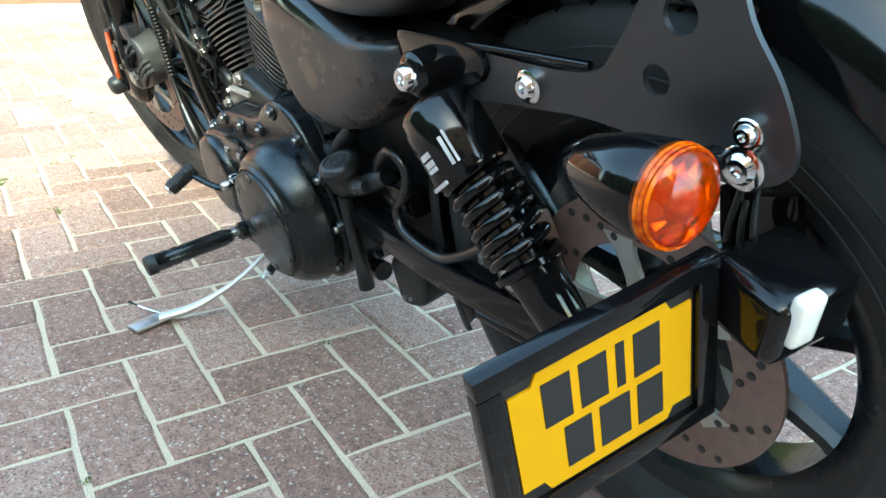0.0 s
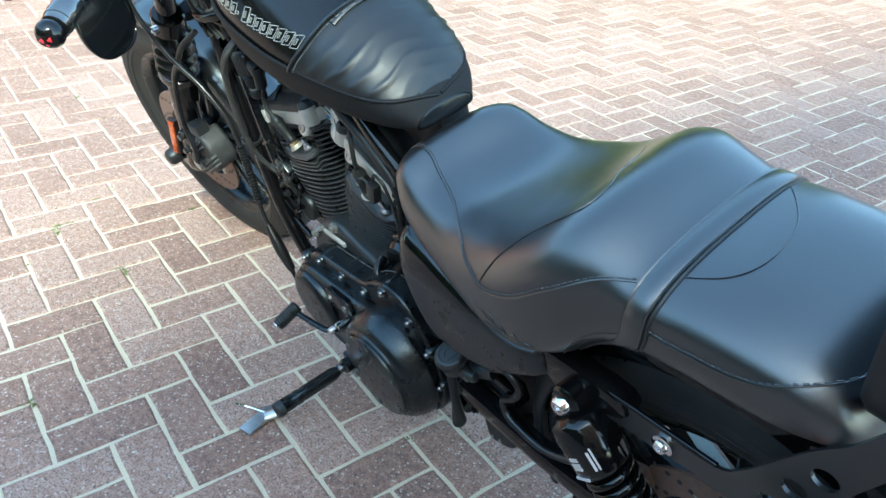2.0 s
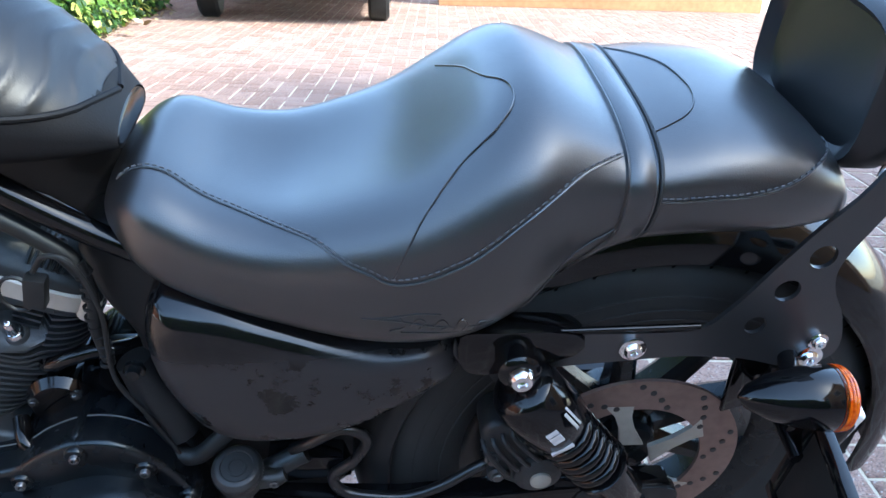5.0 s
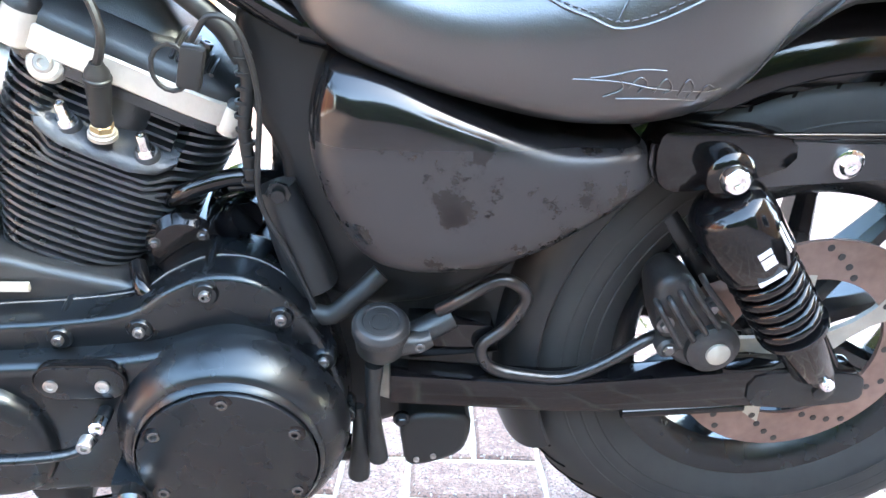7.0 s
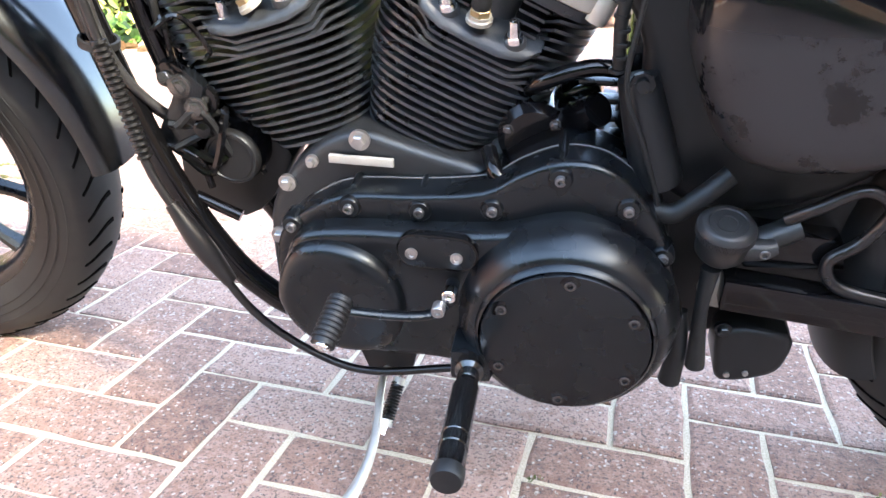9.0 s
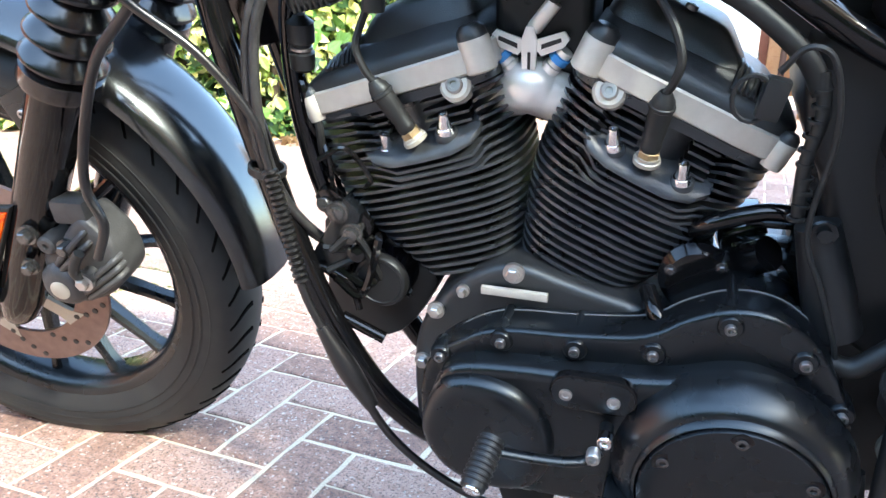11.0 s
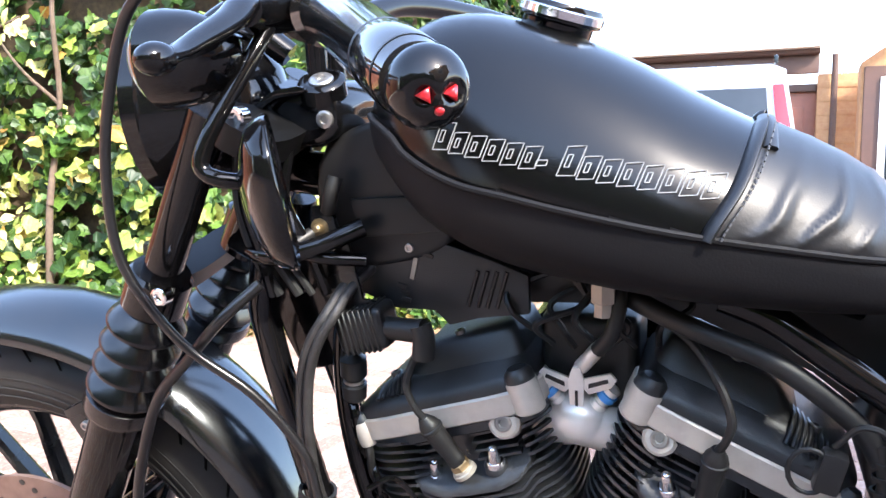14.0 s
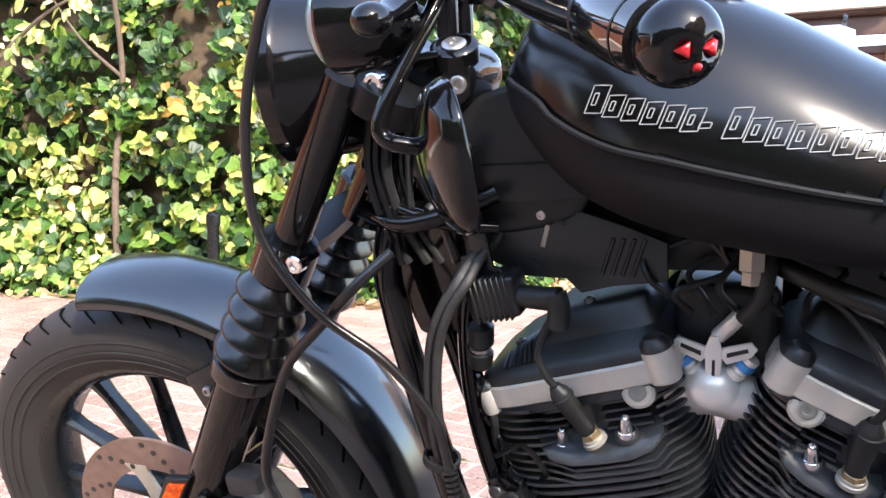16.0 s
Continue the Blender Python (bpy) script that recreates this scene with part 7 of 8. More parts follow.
spots, pale, shade = [], [], []
for i in range(46000):
    t, z = rnd.uniform(0, H_LEN), 3.6 * rnd.random() ** 1.1
    p, out = along(HEDGE_LINE, t)
    clump = noise.noise(Vector((t * 3.4, z * 3.4, 12.0))) + 0.5 * noise.noise(Vector((t * 9.0, z * 9.0, 4.0)))
    if clump < (-0.36 if z < 1.0 else -0.12 + 0.12 * min(1.5, z - 1.0)):
        continue
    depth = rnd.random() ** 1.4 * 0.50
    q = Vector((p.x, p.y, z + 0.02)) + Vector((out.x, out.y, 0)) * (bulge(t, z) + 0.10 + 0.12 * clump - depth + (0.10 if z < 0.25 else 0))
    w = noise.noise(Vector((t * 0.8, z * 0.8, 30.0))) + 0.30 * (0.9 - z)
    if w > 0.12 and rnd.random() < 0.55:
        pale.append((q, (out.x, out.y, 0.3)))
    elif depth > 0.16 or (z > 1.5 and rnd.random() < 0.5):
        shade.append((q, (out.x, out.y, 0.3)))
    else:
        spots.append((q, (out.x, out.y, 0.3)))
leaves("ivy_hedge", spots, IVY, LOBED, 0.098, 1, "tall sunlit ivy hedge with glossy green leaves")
# deep leaves get their shade painted in; half above 1.5 m are darker too
leaves("hedge_undergrowth", shade, SHADELEAF, LOBED, 0.090, 6, "leaves deep in the hedge and higher up, shade put into their dark green")
leaves("variegated_shrub", pale, PALE, OVAL, 0.100, 2, "pale yellow variegated leaves growing through the hedge")
# woody core of the hedge: a dark sheet with the shade between leaves painted in
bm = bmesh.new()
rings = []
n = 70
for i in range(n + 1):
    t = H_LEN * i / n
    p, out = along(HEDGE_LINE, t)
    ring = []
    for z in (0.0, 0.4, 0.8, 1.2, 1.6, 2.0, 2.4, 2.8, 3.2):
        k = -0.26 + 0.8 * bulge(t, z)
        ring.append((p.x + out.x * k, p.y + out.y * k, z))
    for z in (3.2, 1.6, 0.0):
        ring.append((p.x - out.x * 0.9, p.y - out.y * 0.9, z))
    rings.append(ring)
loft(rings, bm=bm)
tagged(obj("hedge_core", bm, HEDGE_DARK), "woody hedge inside as one dark sheet, shade put into its colour", "hedge", kind="stuff")
# stems
for k, (t, lean) in enumerate(((2.2, 0.3), (3.4, -0.2), (4.3, 0.15), (6.2, 0.1))):
    p, out = along(HEDGE_LINE, t)
    o = Vector((p.x + out.x * 0.05, p.y + out.y * 0.05, 0))
    pts = [o, o + Vector((0.1 * lean, -0.02, 0.8)), o + Vector((0.35 * lean, 0.03, 1.5)), o + Vector((0.9 * lean, -0.1, 2.2)), o + Vector((1.2 * lean, 0.0, 3.0))]
    st = tagged(obj("shrub_stem", tube(pts, [0.028, 0.024, 0.02, 0.015, 0.008], 10), BARK), "bare brown shrub stem in the hedge", "plant", "hedge stems")
    part("branch", tube([pts[2], pts[2] + Vector((-0.25, -0.12, 0.25)), pts[2] + Vector((-0.5, -0.2, 0.6))], [0.014, 0.010, 0.005], 8), BARK, st)
# bare branch with yellow leaves reaching out of the hedge
BR = [(-6.1, 2.35, 1.05), (-5.65, 2.3, 1.45), (-5.2, 2.35, 1.78), (-4.9, 2.45, 1.95)]
tagged(obj("leafy_branch", tube(BR, [0.020, 0.016, 0.011, 0.006], 8), BARK), "pale branch with yellow leaves", "plant")
yl = []
for i in range(70):
    f = rnd.random()
    a = Vector(BR[1]).lerp(Vector(BR[3]), f)
    yl.append((a + Vector((rnd.gauss(0, 0.10), rnd.gauss(0, 0.06), rnd.gauss(0.05, 0.09))), (0.2, -1, 0.4)))
leaves("yellow_leaves", yl, PALE, OVAL, 0.11, 3, "bright yellow leaves on a bare branch")
# low fringe and dry leaves at the foot
fr, dry = [], []
for i in range(2600):
    t = rnd.uniform(3.0, H_LEN)
    p, out = along(HEDGE_LINE, t)
    k = 0.05 + 0.30 * rnd.random() + 0.08 * noise.noise(Vector((t * 2.0, 0, 0)))
    fr.append((Vector((p.x + out.x * k, p.y + out.y * k, 0.02 + 0.20 * rnd.random() * (1.1 - k))), (out.x, out.y, 0.8)))
for i in range(420):
    t = rnd.uniform(H_LEN - 5.2, H_LEN - 2.4) if i < 300 else rnd.uniform(2.0, H_LEN)
    p, out = along(HEDGE_LINE, t)
    k = 0.15 + 0.35 * rnd.random()
    dry.append((Vector((p.x + out.x * k, p.y + out.y * k, 0.012 + 0.03 * rnd.random())), (0, 0, 1)))
leaves("ground_ivy", fr, IVY, LOBED, 0.06, 4, "low ivy creeping onto the paving")
leaves("dry_leaves", dry, DRY, OVAL, 0.10, 5, "curled dry leaves along the edge of the bed")
# post in the hedge
post = tagged(obj("garden_post", lathe([(0, 0.045), (0.01, 0.04), (0.50, 0.038), (0.52, 0.046), (0.58, 0.046), (0.60, 0.03), (0.61, 0.0)], (-4.30, 2.90, 0), (0, 0, 1), 20), SATIN), "short black garden post by the hedge", "post")

# hedge along the other side of the drive
def back_hedge():
    sp = []
    r = random.Random(21)
    for i in range(12000):
        x = r.uniform(-6.5, 3.4)
        top = 2.9 + 0.45 * noise.noise(Vector((x * 0.6, 0, 0)))
        z = r.uniform(0.0, 1.0) ** 0.8 * top
        y = -5.2 + 0.35 * noise.noise(Vector((x * 0.7, z * 0.7, 5.0))) - 0.3 * r.random()
        sp.append((Vector((x, y, z)), (0, 1, 0.4)))
    leaves("garden_hedge", sp, IVY, OVAL, 0.17, 22, "green garden hedge along the drive")
    # dark sheet added behind the leaves in place of the hedge's shaded inside
    bm = bmesh.new()
    rings = []
    for i in range(41):
        x = -6.4 + 9.7 * i / 40
        top = 2.7 + 0.45 * noise.noise(Vector((x * 0.6, 0, 0)))
        rings.append([(x, -5.45 + 0.2 * noise.noise(Vector((x, z, 2.0))), z * top) for z in (0, 0.25, 0.5, 0.75, 1)] + [(x, -6.1, top), (x, -6.1, 0)])
    loft(rings, bm=bm)
    tagged(obj("garden_hedge_core", bm, HEDGE_DARK), "garden hedge inside as one dark sheet, shade put into its colour", "hedge", kind="stuff")


back_hedge()

# ---- garage block ----
HOUSE_BRICK = mat("house_brick", (0.36, 0.17, 0.08), 0.8, scale=18, color2=(0.46, 0.26, 0.13), bump=0.4)
BROWN = mat("brown_door_paint", (0.20, 0.065, 0.035), 0.45, scale=14, color2=(0.26, 0.09, 0.05))
DARKTRIM = mat("dark_brown_trim", (0.07, 0.035, 0.025), 0.5, scale=20)
TILE = mat("roof_tile", (0.55, 0.47, 0.40), 0.7, scale=10, color2=(0.68, 0.60, 0.52), bump=0.5)
WHITEP = mat("white_paint", (0.78, 0.77, 0.74), 0.4, scale=20)
GLASS = mat("dark_window_glass", (0.02, 0.025, 0.03), 0.05, scale=5)
CARPAINT = mat("silver_car_paint", (0.34, 0.35, 0.37), 0.25, 0.4, scale=8, coat=0.5)
REDLENS = mat("red_lamp_lens", (0.45, 0.015, 0.02), 0.12, scale=40, coat=0.5)


def garage(name, m, width, doors, label):
    G = tagged(new(name), label, "building")
    G.matrix_world = m
    def bx(n, cx, cy, cz, sx, sy, sz, material, parent=G, lab=""):
        return part(n, box(cx, cy, cz, sx, sy, sz, None, 0.01), material, parent, lab)
    bx("back_wall", 0, 3.0, 1.2, width, 0.2, 2.4, HOUSE_BRICK)
    xs = [-width / 2 + 0.25]
    step = (width - 0.5) / doors
    for k in range(doors + 1):
        x = -width / 2 + 0.25 + step * k
        bx("pillar", x, 0, 1.15, 0.42, 0.24, 2.3, HOUSE_BRICK, lab="red brick pillar")
        # courses standing proud
        for j in range(14):
            bx("brick_course", x, -0.122, 0.09 + 0.16 * j, 0.40, 0.012, 0.07, HOUSE_BRICK)
    for k in range(doors):
        cx = -width / 2 + 0.25 + step * (k + 0.5)
        d = bx("garage_door", cx, 0.06, 1.08, step - 0.42, 0.05, 2.1, BROWN, lab="brown panelled garage door")
        for a in range(4):
            w = (step - 0.52) / 4
            for bz in (0.58, 1.55):
                bx("door_panel", cx - (step - 0.52) / 2 + w * (a + 0.5), 0.03, bz, w * 0.72, 0.03, 0.78, BROWN, d)
        bx("door_frame", cx, 0.02, 2.16, step - 0.42, 0.08, 0.09, DARKTRIM)
        bx("threshold", cx, -0.05, 0.05, step - 0.42, 0.3, 0.1, WHITEP)
    ex = width - 0.9
    bx("fascia", 0, -0.14, 2.42, ex, 0.05, 0.24, DARKTRIM, lab="dark brown fascia board")
    part("gutter", tube([(-ex / 2, -0.22, 2.56), (ex / 2, -0.22, 2.56)], 0.055, 12), DARKTRIM, G)
    part("downpipe", tube([(width / 2 - 0.29, -0.2, 2.5), (width / 2 - 0.29, -0.17, 0.1)], 0.035, 12), DARKTRIM, G)
    rows = 6
    for k in range(rows):
        y, z = -0.25 + 0.20 * k, 2.58 + 0.05 * k
        part("tile_course", box(0, y, z, ex, 0.24, 0.03, None, 0.008), TILE, G)
    return G


garage("garage_block", pose(-4.30, 9.2, 0.22, 0, 0, 0), 9.0, 3, "brick garage block with brown doors and a tiled roof")
garage("side_garage", pose(-6.0, -1.6, 0, 0, 0, 82), 6.0, 2, "brick garage with brown doors behind the drive")


def gable():
    G = tagged(new("brick_porch"), "brick house corner with a timber gable and a window", "house")
    G.matrix_world = pose(1.72, 8.3, 0)
    part("wall", slab([(-1.6, 0), (-1.6, 2.5), (0.3, 3.9), (2.2, 2.5), (2.2, 0)], 0.1, 0.4, 0.01), HOUSE_BRICK, G)
    for s in (-1, 1):
        part("bargeboard", slab([(0.3 + s * 2.1, 2.35), (0.3 + s * 2.1, 2.55), (0.3, 4.1), (0.3, 3.9)], -0.2, -0.1, 0.005), WHITEP, G, "white bargeboard")
    part("window_surround", box(-0.22, 0.075, 1.4, 2.70, 0.07, 2.1, None, 0.01), DARKTRIM, G, "brown window surround")
    w = part("window", box(-0.20, 0.05, 1.4, 2.44, 0.08, 1.86, None, 0.01), WHITEP, G, "white framed window")
    part("pane", box(-0.20, 0.005, 1.4, 2.30, 0.02, 1.70, None, 0.004), GLASS, w)


gable()


def parked_car():
    C = tagged(new("parked_car"), "silver estate car parked facing the garages", "car")
    C.matrix_world = pose(-1.32, 6.4, 0) @ Matrix.Diagonal((1, 0.6, 1.10, 1))
    secs = []
    for y, hw, zb, zt, top in ((0.0, 0.78, 0.35, 1.0, 1.05), (0.03, 0.86, 0.28, 1.02, 1.12), (0.25, 0.88, 0.25, 1.06, 1.95), (0.5, 0.88, 0.25, 1.06, 2.02), (2.4, 0.88, 0.25, 1.05, 2.0), (3.1, 0.88, 0.25, 1.02, 1.15), (4.2, 0.82, 0.28, 0.92, 0.95), (4.35, 0.7, 0.35, 0.75, 0.78)):
        tw = hw * (0.80 if top > 1.3 else 0.97)
        secs.append([(-hw, y, zb), (-hw, y, zt), (-tw, y, top - 0.05), (-tw + 0.12, y, top), (tw - 0.12, y, top), (tw, y, top - 0.05), (hw, y, zt), (hw, y, zb)])
    part("body", bevelled(loft(secs), 0.03, 2, 20), CARPAINT, C)
    part("rear_window", slab([(-0.62, 1.15), (-0.55, 1.86), (0.55, 1.86), (0.62, 1.15)], -0.01, 0.01, 0.004), GLASS, C).matrix_local = pose(0, -0.30, 0.0, -14.8, 0, 0)
    for s in (-1, 1):
        part("tail_lamp", slab([(s * 0.70, 1.10), (s * 0.60, 1.88), (s * 0.69, 1.88), (s * 0.84, 1.10)], -0.03, 0.05, 0.01), REDLENS, C, "tall red tail lamp").matrix_local = pose(0, -0.29, 0, -14.8, 0, 0)
    part("bumper", box(0, -0.04, 0.5, 1.7, 0.16, 0.3, None, 0.04, 3), CARPAINT, C)
    for x in (-0.8, 0.8):
        for y in (0.85, 3.5):
            part("wheel", lathe([(-0.1, 0.2), (-0.1, 0.3), (-0.07, 0.33), (0.07, 0.33), (0.1, 0.3), (0.1, 0.2)], (x, y, 0.33), (1, 0, 0), 28), RUBBER, C)
    for s in (-1, 1):
        part("roof_rail", tube([(s * 0.62, 0.5, 2.03), (s * 0.62, 0.6, 2.08), (s * 0.62, 2.2, 2.07), (s * 0.62, 2.35, 2.0)], 0.018, 8), SATIN, C)
    part("wiper", tube([(0.0, -0.03, 1.2), (0.35, -0.03, 1.26)], 0.012, 6), PLASTIC, C)


parked_car()


def house():
    """Unseen house added at the drive's head to throw shade over the machine."""
    G = tagged(new("house"), "unseen brick house with a tiled roof, added to shade the drive", "house")
    G.matrix_world = pose(6.6, -4.6, 0)
    part("wall", box(0, 0, 2.6, 5.0, 7.6, 5.2, None, 0.02), HOUSE_BRICK, G)
    part("roof", slab([(-2.9, 5.1), (0, 7.75), (2.9, 5.1)], -4.1, 4.1, 0.02), TILE, G)
    for y in (-2.3, 1.6):
        for z in (1.4, 3.8):
            w = part("window", box(-2.5, y, z, 0.08, 1.5, 1.2, None, 0.01), WHITEP, G)
            part("pane", box(-2.545, y, z, 0.02, 1.34, 1.04, None, 0.004), GLASS, w)
    d = part("door", box(-2.52, -0.3, 1.05, 0.08, 0.95, 2.1, None, 0.01), BROWN, G)


house()


# ---- ground ----
def joint_material():
    """Pale sand with moss growing in patches."""
    m = bpy.data.materials.new("sandy_mossy_joint")
    m.use_nodes = True
    nt = m.node_tree
    b = nt.nodes["Principled BSDF"]
    geo = nt.nodes.new("ShaderNodeNewGeometry")
    def nz(scale, detail):
        n = nt.nodes.new("ShaderNodeTexNoise")
        n.inputs["Scale"].default_value, n.inputs["Detail"].default_value = scale, detail
        nt.links.new(geo.outputs["Position"], n.inputs["Vector"])
        return n
    def ramp(src, p0, c0, p1, c1):
        r = nt.nodes.new("ShaderNodeValToRGB")
        e = r.color_ramp.elements
        e[0].position, e[1].position, e[0].color, e[1].color = p0, p1, (*c0, 1), (*c1, 1)
        nt.links.new(src, r.inputs["Fac"])
        return r
    grain, patch, broad = nz(420, 5), nz(26, 5), nz(2.2, 3)
    sand = ramp(grain.outputs["Fac"], 0.3, (0.44, 0.365, 0.25), 0.7, (0.72, 0.63, 0.47))
    moss = ramp(grain.outputs["Fac"], 0.3, (0.075, 0.085, 0.028), 0.7, (0.22, 0.23, 0.09))
    add = nt.nodes.new("ShaderNodeMath")
    add.operation = "MULTIPLY_ADD"
    add.inputs[1].default_value = 0.9
    nt.links.new(broad.outputs["Fac"], add.inputs[0])
    nt.links.new(patch.outputs["Fac"], add.inputs[2])
    mask = ramp(add.outputs[0], 1.06, (0, 0, 0), 1.26, (0.7, 0.7, 0.7))
    mx = nt.nodes.new("ShaderNodeMix")
    mx.data_type = "RGBA"
    nt.links.new(mask.outputs["Color"], mx.inputs["Factor"])
    nt.links.new(sand.outputs["Color"], mx.inputs["A"])
    nt.links.new(moss.outputs["Color"], mx.inputs["B"])
    nt.links.new(mx.outputs["Result"], b.inputs["Base Color"])
    b.inputs["Roughness"].default_value = 0.95
    bp = nt.nodes.new("ShaderNodeBump")
    bp.inputs["Strength"].default_value, bp.inputs["Distance"].default_value = 0.8, 0.004
    nt.links.new(grain.outputs["Fac"], bp.inputs["Height"])
    nt.links.new(bp.outputs["Normal"], b.inputs["Normal"])
    return m


JOINT = joint_material()


def brick_material():
    """Worn red-grey paver: blotches, pale grit and dark pits."""
    m = bpy.data.materials.new("red_paving_brick")
    m.use_nodes = True
    nt = m.node_tree
    b = nt.nodes["Principled BSDF"]
    geo = nt.nodes.new("ShaderNodeNewGeometry")
    info = nt.nodes.new("ShaderNodeObjectInfo")
    def nz(scale, detail, rough=0.5):
        n = nt.nodes.new("ShaderNodeTexNoise")
        n.inputs["Scale"].default_value, n.inputs["Detail"].default_value, n.inputs["Roughness"].default_value = scale, detail, rough
        nt.links.new(geo.outputs["Position"], n.inputs["Vector"])
        return n
    def ramp(src, *stops):
        r = nt.nodes.new("ShaderNodeValToRGB")
        e = r.color_ramp.elements
        e[0].position, e[0].color = stops[0][0], (*stops[0][1], 1)
        e[1].position, e[1].color = stops[1][0], (*stops[1][1], 1)
        for p, c in stops[2:]:
            e.new(p).color = (*c, 1)
        nt.links.new(src, r.inputs["Fac"])
        return r
    def madd(a, k, c):
        n = nt.nodes.new("ShaderNodeMath")
        n.operation = "MULTIPLY_ADD"
        n.inputs[1].default_value = k
        nt.links.new(a, n.inputs[0])
        if isinstance(c, float):
            n.inputs[2].default_value = c
        else:
            nt.links.new(c, n.inputs[2])
        return n.outputs[0]
    def mix(fac, a, bcol, mode="MIX"):
        n = nt.nodes.new("ShaderNodeMix")
        n.data_type, n.blend_type = "RGBA", mode
        nt.links.new(fac, n.inputs["Factor"])
        nt.links.new(a, n.inputs["A"])
        n.inputs["B"].default_value = (*bcol, 1)
        return n.outputs["Result"]
    blot, med, fine, big = nz(55, 6, 0.65), nz(160, 5, 0.7), nz(520, 3), nz(2.5, 3)
    v = madd(info.outputs["Random"], 0.20, -0.235)
    v = madd(geo.outputs["Random Per Island"], 0.16, v)
    v = madd(blot.outputs["Fac"], 0.70, v)
    v = madd(med.outputs["Fac"], 0.38, v)
    v = madd(big.outputs["Fac"], 0.22, v)
    col = ramp(v, (0.36, (0.090, 0.046, 0.034)), (0.76, (0.39, 0.250, 0.195)), (0.52, (0.204, 0.104, 0.073)), (0.63, (0.293, 0.164, 0.118)))
    g = nt.nodes.new("ShaderNodeTexVoronoi")
    g.inputs["Scale"].default_value = 270
    nt.links.new(geo.outputs["Position"], g.inputs["Vector"])
    grit = ramp(g.outputs["Color"], (0.82, (0, 0, 0)), (0.88, (0.85, 0.85, 0.85)))
    c = mix(grit.outputs["Color"], col.outputs["Color"], (0.56, 0.50, 0.43))
    pits = ramp(nz(215, 5, 0.7).outputs["Fac"], (0.415, (0.9, 0.9, 0.9)), (0.465, (0, 0, 0)))
    c = mix(pits.outputs["Color"], c, (0.055, 0.042, 0.038))
    fr = ramp(fine.outputs["Fac"], (0.35, (0.0, 0.0, 0.0)), (0.7, (0.22, 0.22, 0.22)))
    c = mix(fr.outputs["Color"], c, (0.40, 0.34, 0.30))
    nt.links.new(c, b.inputs["Base Color"])
    b.inputs["Roughness"].default_value = 0.85
    hgt = madd(med.outputs["Fac"], 1.0, fine.outputs["Fac"])
    bp = nt.nodes.new("ShaderNodeBump")
    bp.inputs["Strength"].default_value, bp.inputs["Distance"].default_value = 0.7, 0.003
    nt.links.new(hgt, bp.inputs["Height"])
    nt.links.new(bp.outputs["Normal"], b.inputs["Normal"])
    return m


BRICK = brick_material()
bm = bmesh.new()
bmesh.ops.create_grid(bm, x_segments=1, y_segments=1, size=60)
bm.transform(Matrix.Translation((0, 0, -0.0045)))
GROUND = tagged(obj("ground", bm, JOINT, smooth=0), "sandy joints under the brick paving", "ground", kind="structure")
MOD = 0.104
LAT = radians(87.75)
PHASE, MIRROR = 0, 1


def lattice(i, j):
    i, j = (i + 0.38421) * MOD, (j + 0.16986) * MOD
    return (math.cos(LAT) * i - math.sin(LAT) * j, math.sin(LAT) * i + math.cos(LAT) * j)


def paver_mesh(k, rough=True):
    """A paver with worn, uneven edges."""
    rnd = random.Random(k)
    w, h = (2 * MOD, MOD)
    g, c = 0.0045, 0.0048
    nl, ns = (4, 2) if rough else (1, 1)
    lo = [(g + (w - 2 * g) * i / nl, g) for i in range(nl)] + [(w - g, g + (h - 2 * g) * i / ns) for i in range(ns)]
    lo += [(w - g - (w - 2 * g) * i / nl, h - g) for i in range(nl)] + [(g, h - g - (h - 2 * g) * i / ns) for i in range(ns)]
    j = 0.0019 if rough else 0.0
    lo = [(x + rnd.uniform(-j, j), y + rnd.uniform(-j, j)) for x, y in lo]
    tilt = (rnd.uniform(-0.008, 0.008), rnd.uniform(-0.012, 0.012))
    bm = bmesh.new()
    a = [bm.verts.new((x, y, -0.016)) for x, y in lo]
    b = [bm.verts.new((x, y, -0.0032 + rnd.uniform(-0.001, 0.0008))) for x, y in lo]
    d = []
    for x, y in lo:
        cx = c * rnd.uniform(0.8, 1.7)
        x1, y1 = x + math.copysign(cx, w / 2 - x) * (1 if abs(x - w / 2) > w / 2 - 0.012 else 0), y + math.copysign(cx, h / 2 - y) * (1 if abs(y - h / 2) > h / 2 - 0.012 else 0)
        d.append(bm.verts.new((x1, y1, tilt[0] * (x1 - w / 2) + tilt[1] * (y1 - h / 2))))
    n = len(lo)
    for p, q in ((a, b), (b, d)):
        for i in range(n):
            bm.faces.new((p[i], p[(i + 1) % n], q[(i + 1) % n], q[i]))
    bm.faces.new(d)
    return bm


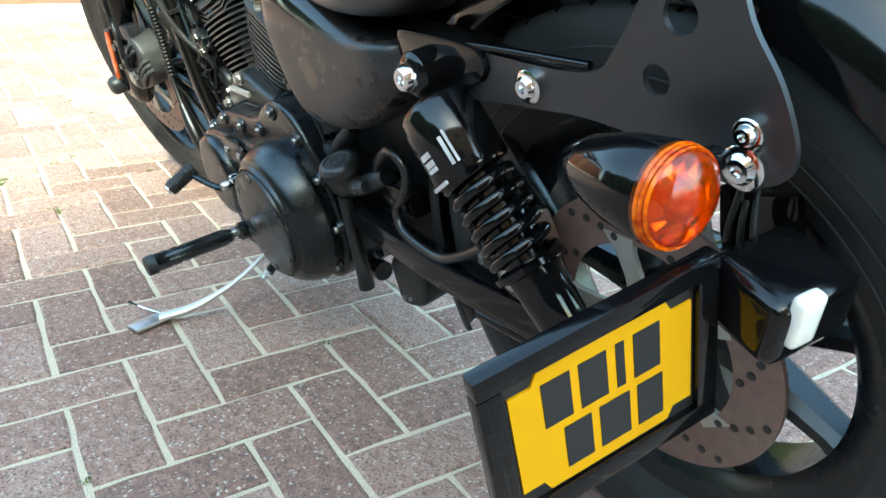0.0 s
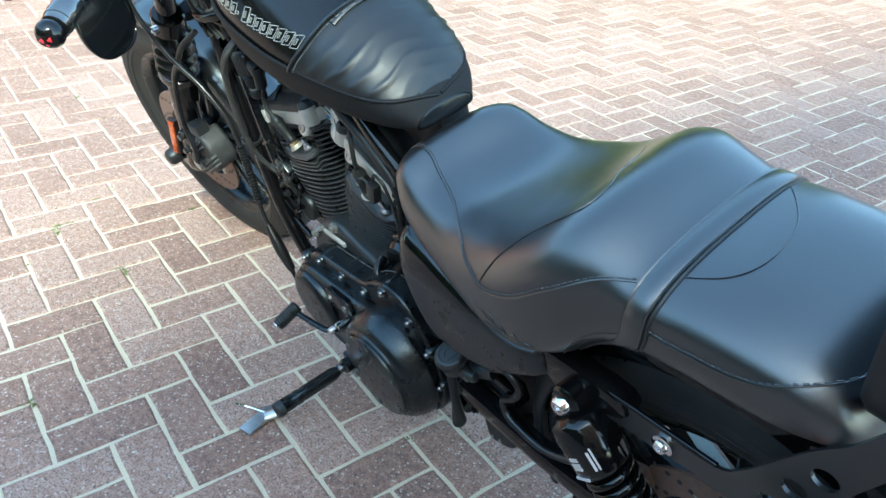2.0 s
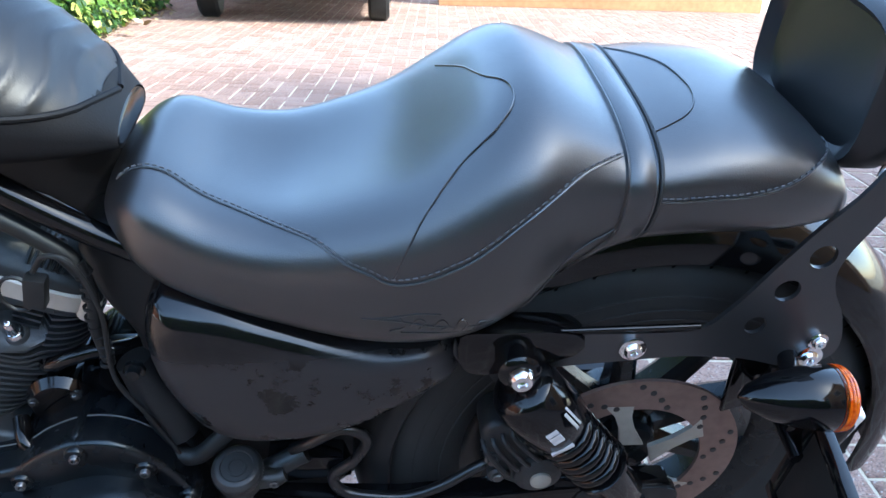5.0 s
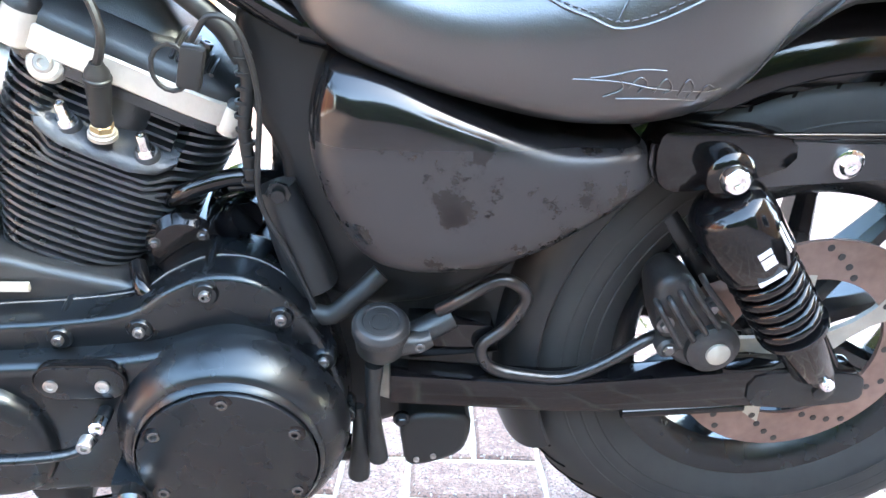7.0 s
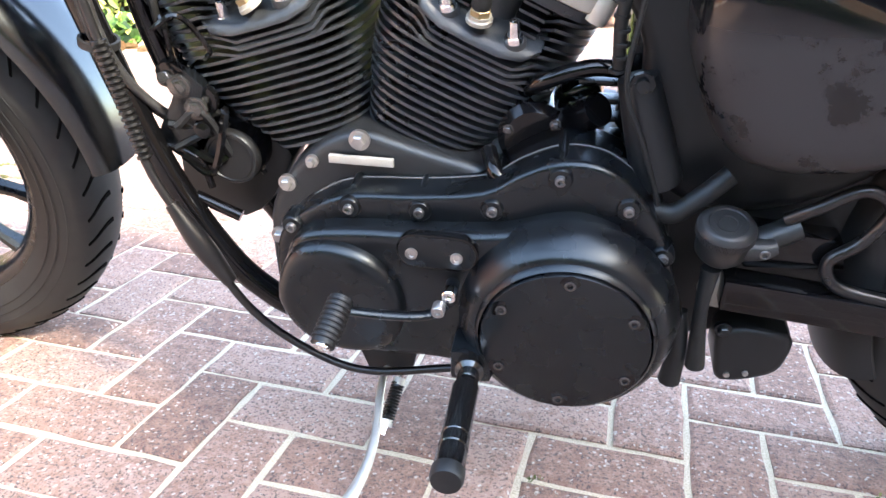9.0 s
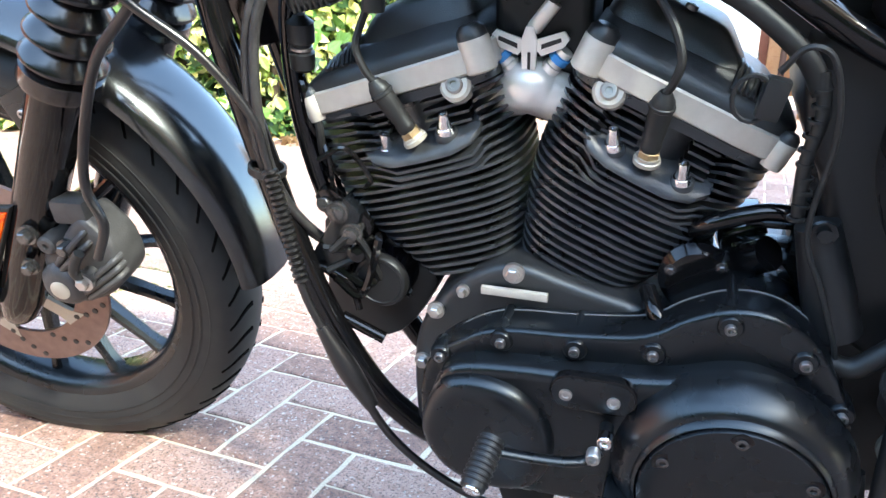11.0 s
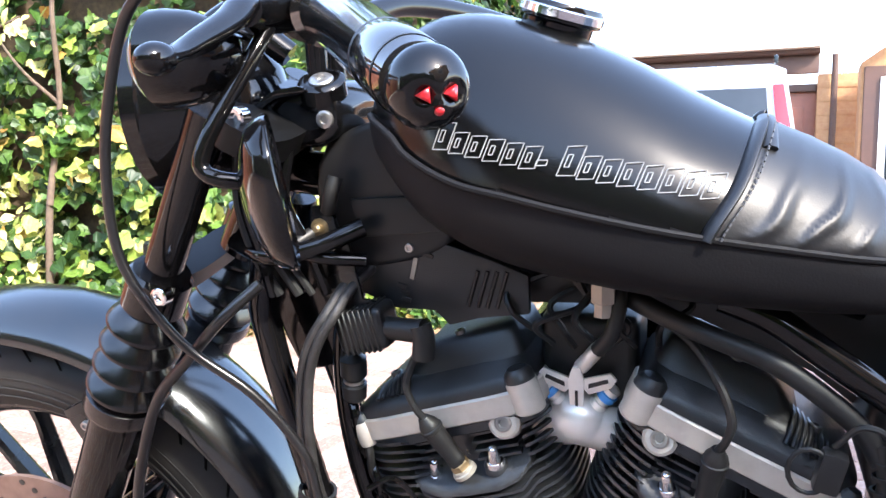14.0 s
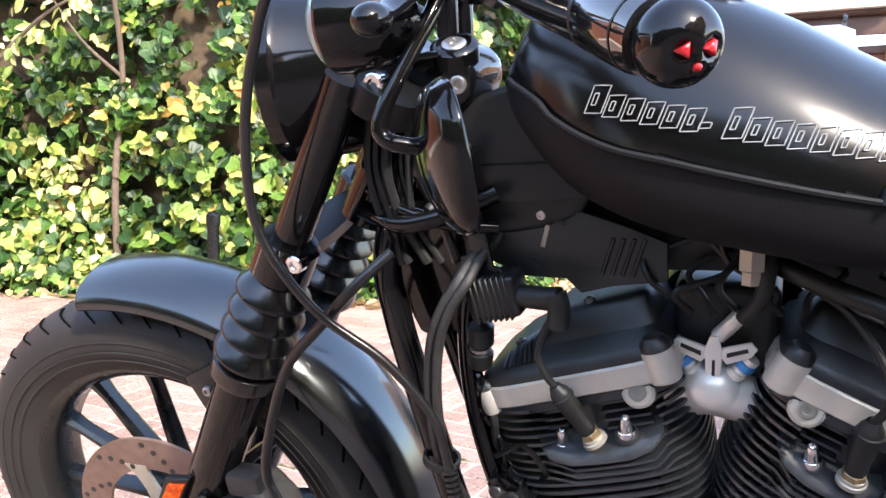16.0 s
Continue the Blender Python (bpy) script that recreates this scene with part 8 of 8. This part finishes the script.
def pavers():
    near, far = [], []
    for i in range(-150, 150):
        for j in range(-110, 190):
            d = (i * MIRROR - j + PHASE) % 4
            if d == 0:
                flip = False
            elif d == 3:
                flip = True
            else:
                continue
            if MIRROR < 0 and not flip:
                oi = i - 1
            else:
                oi = i
            x, y = lattice(oi + 0.5, j + 0.5)
            if math.hypot(x + 2, y - 1) > 9.5:
                continue
            r = math.hypot(x + 0.75, (y + 0.15) * 1.3)
            (near if r < 1.1 else far).append((r, oi, j, flip))
    near.sort()
    far += near[300:]
    near = near[:300]
    variants, plain = [], []
    for k in range(13):
        me = bpy.data.meshes.new("paving_brick")
        b = paver_mesh(k, k < 10)
        b.to_mesh(me)
        b.free()
        me.materials.append(BRICK)
        (variants if k < 10 else plain).append(me)
    base = Matrix.Rotation(LAT, 4, "Z")
    rnd = random.Random(5)
    def m_of(i, j, flip):
        x, y = lattice(i, j)
        m = Matrix.Translation((x, y, rnd.uniform(-0.001, 0.001))) @ base
        if flip:
            m = m @ Matrix.Translation((MOD, 0, 0)) @ Matrix.Rotation(math.pi / 2, 4, "Z")
        return m
    for r, i, j, flip in near:
        ob = new("paving_brick", variants[rnd.randrange(10)])
        ob.parent = GROUND
        ob.matrix_world = m_of(i, j, flip)
    vs, fs = [], []
    for r, i, j, flip in far:
        me = variants[rnd.randrange(10)] if r < 4.0 else plain[rnd.randrange(3)]
        m = m_of(i, j, flip)
        o = len(vs)
        vs += [tuple(m @ v.co) for v in me.vertices]
        fs += [tuple(o + q for q in p.vertices) for p in me.polygons]
    me = bpy.data.meshes.new("paving_bricks")
    me.from_pydata(vs, [], fs)
    me.materials.append(BRICK)
    ob = tagged(new("paving_bricks", me), "red herringbone brick paving", kind="stuff")
    ob.parent = GROUND
    return near, far


NEAR, FAR = pavers()


def moss():
    """Tufts standing in the joints, thicker in some stretches than in others."""
    rnd = random.Random(9)
    spots = []
    pool = NEAR + [q for q in FAR if q[0] < 2.2]
    while len(spots) < 6000:
        r, i, j, flip = rnd.choice(pool)
        f = rnd.random() * 2
        u, w = (0.0, f) if flip else (f, 0.0)
        x, y = lattice(i + u + rnd.gauss(0, 0.022), j + w + rnd.gauss(0, 0.022))
        d = noise.noise(Vector((x * 1.7, y * 1.7, 3.0))) + 0.9 * noise.noise(Vector((x * 14, y * 14, 1.0)))
        if d < 0.5:
            continue
        for k in range(3):
            spots.append((Vector((x + rnd.gauss(0, 0.003), y + rnd.gauss(0, 0.003), 0.0005 + 0.003 * rnd.random())), (0, 0, 0.6)))
    leaves("joint_moss", spots, MOSS, OVAL, 0.0062, 31, "green moss growing in the paving joints")


MOSS = leaf_material("moss", [(0.0, (0.04, 0.06, 0.012)), (0.5, (0.10, 0.13, 0.028)), (1.0, (0.22, 0.23, 0.07))])
moss()
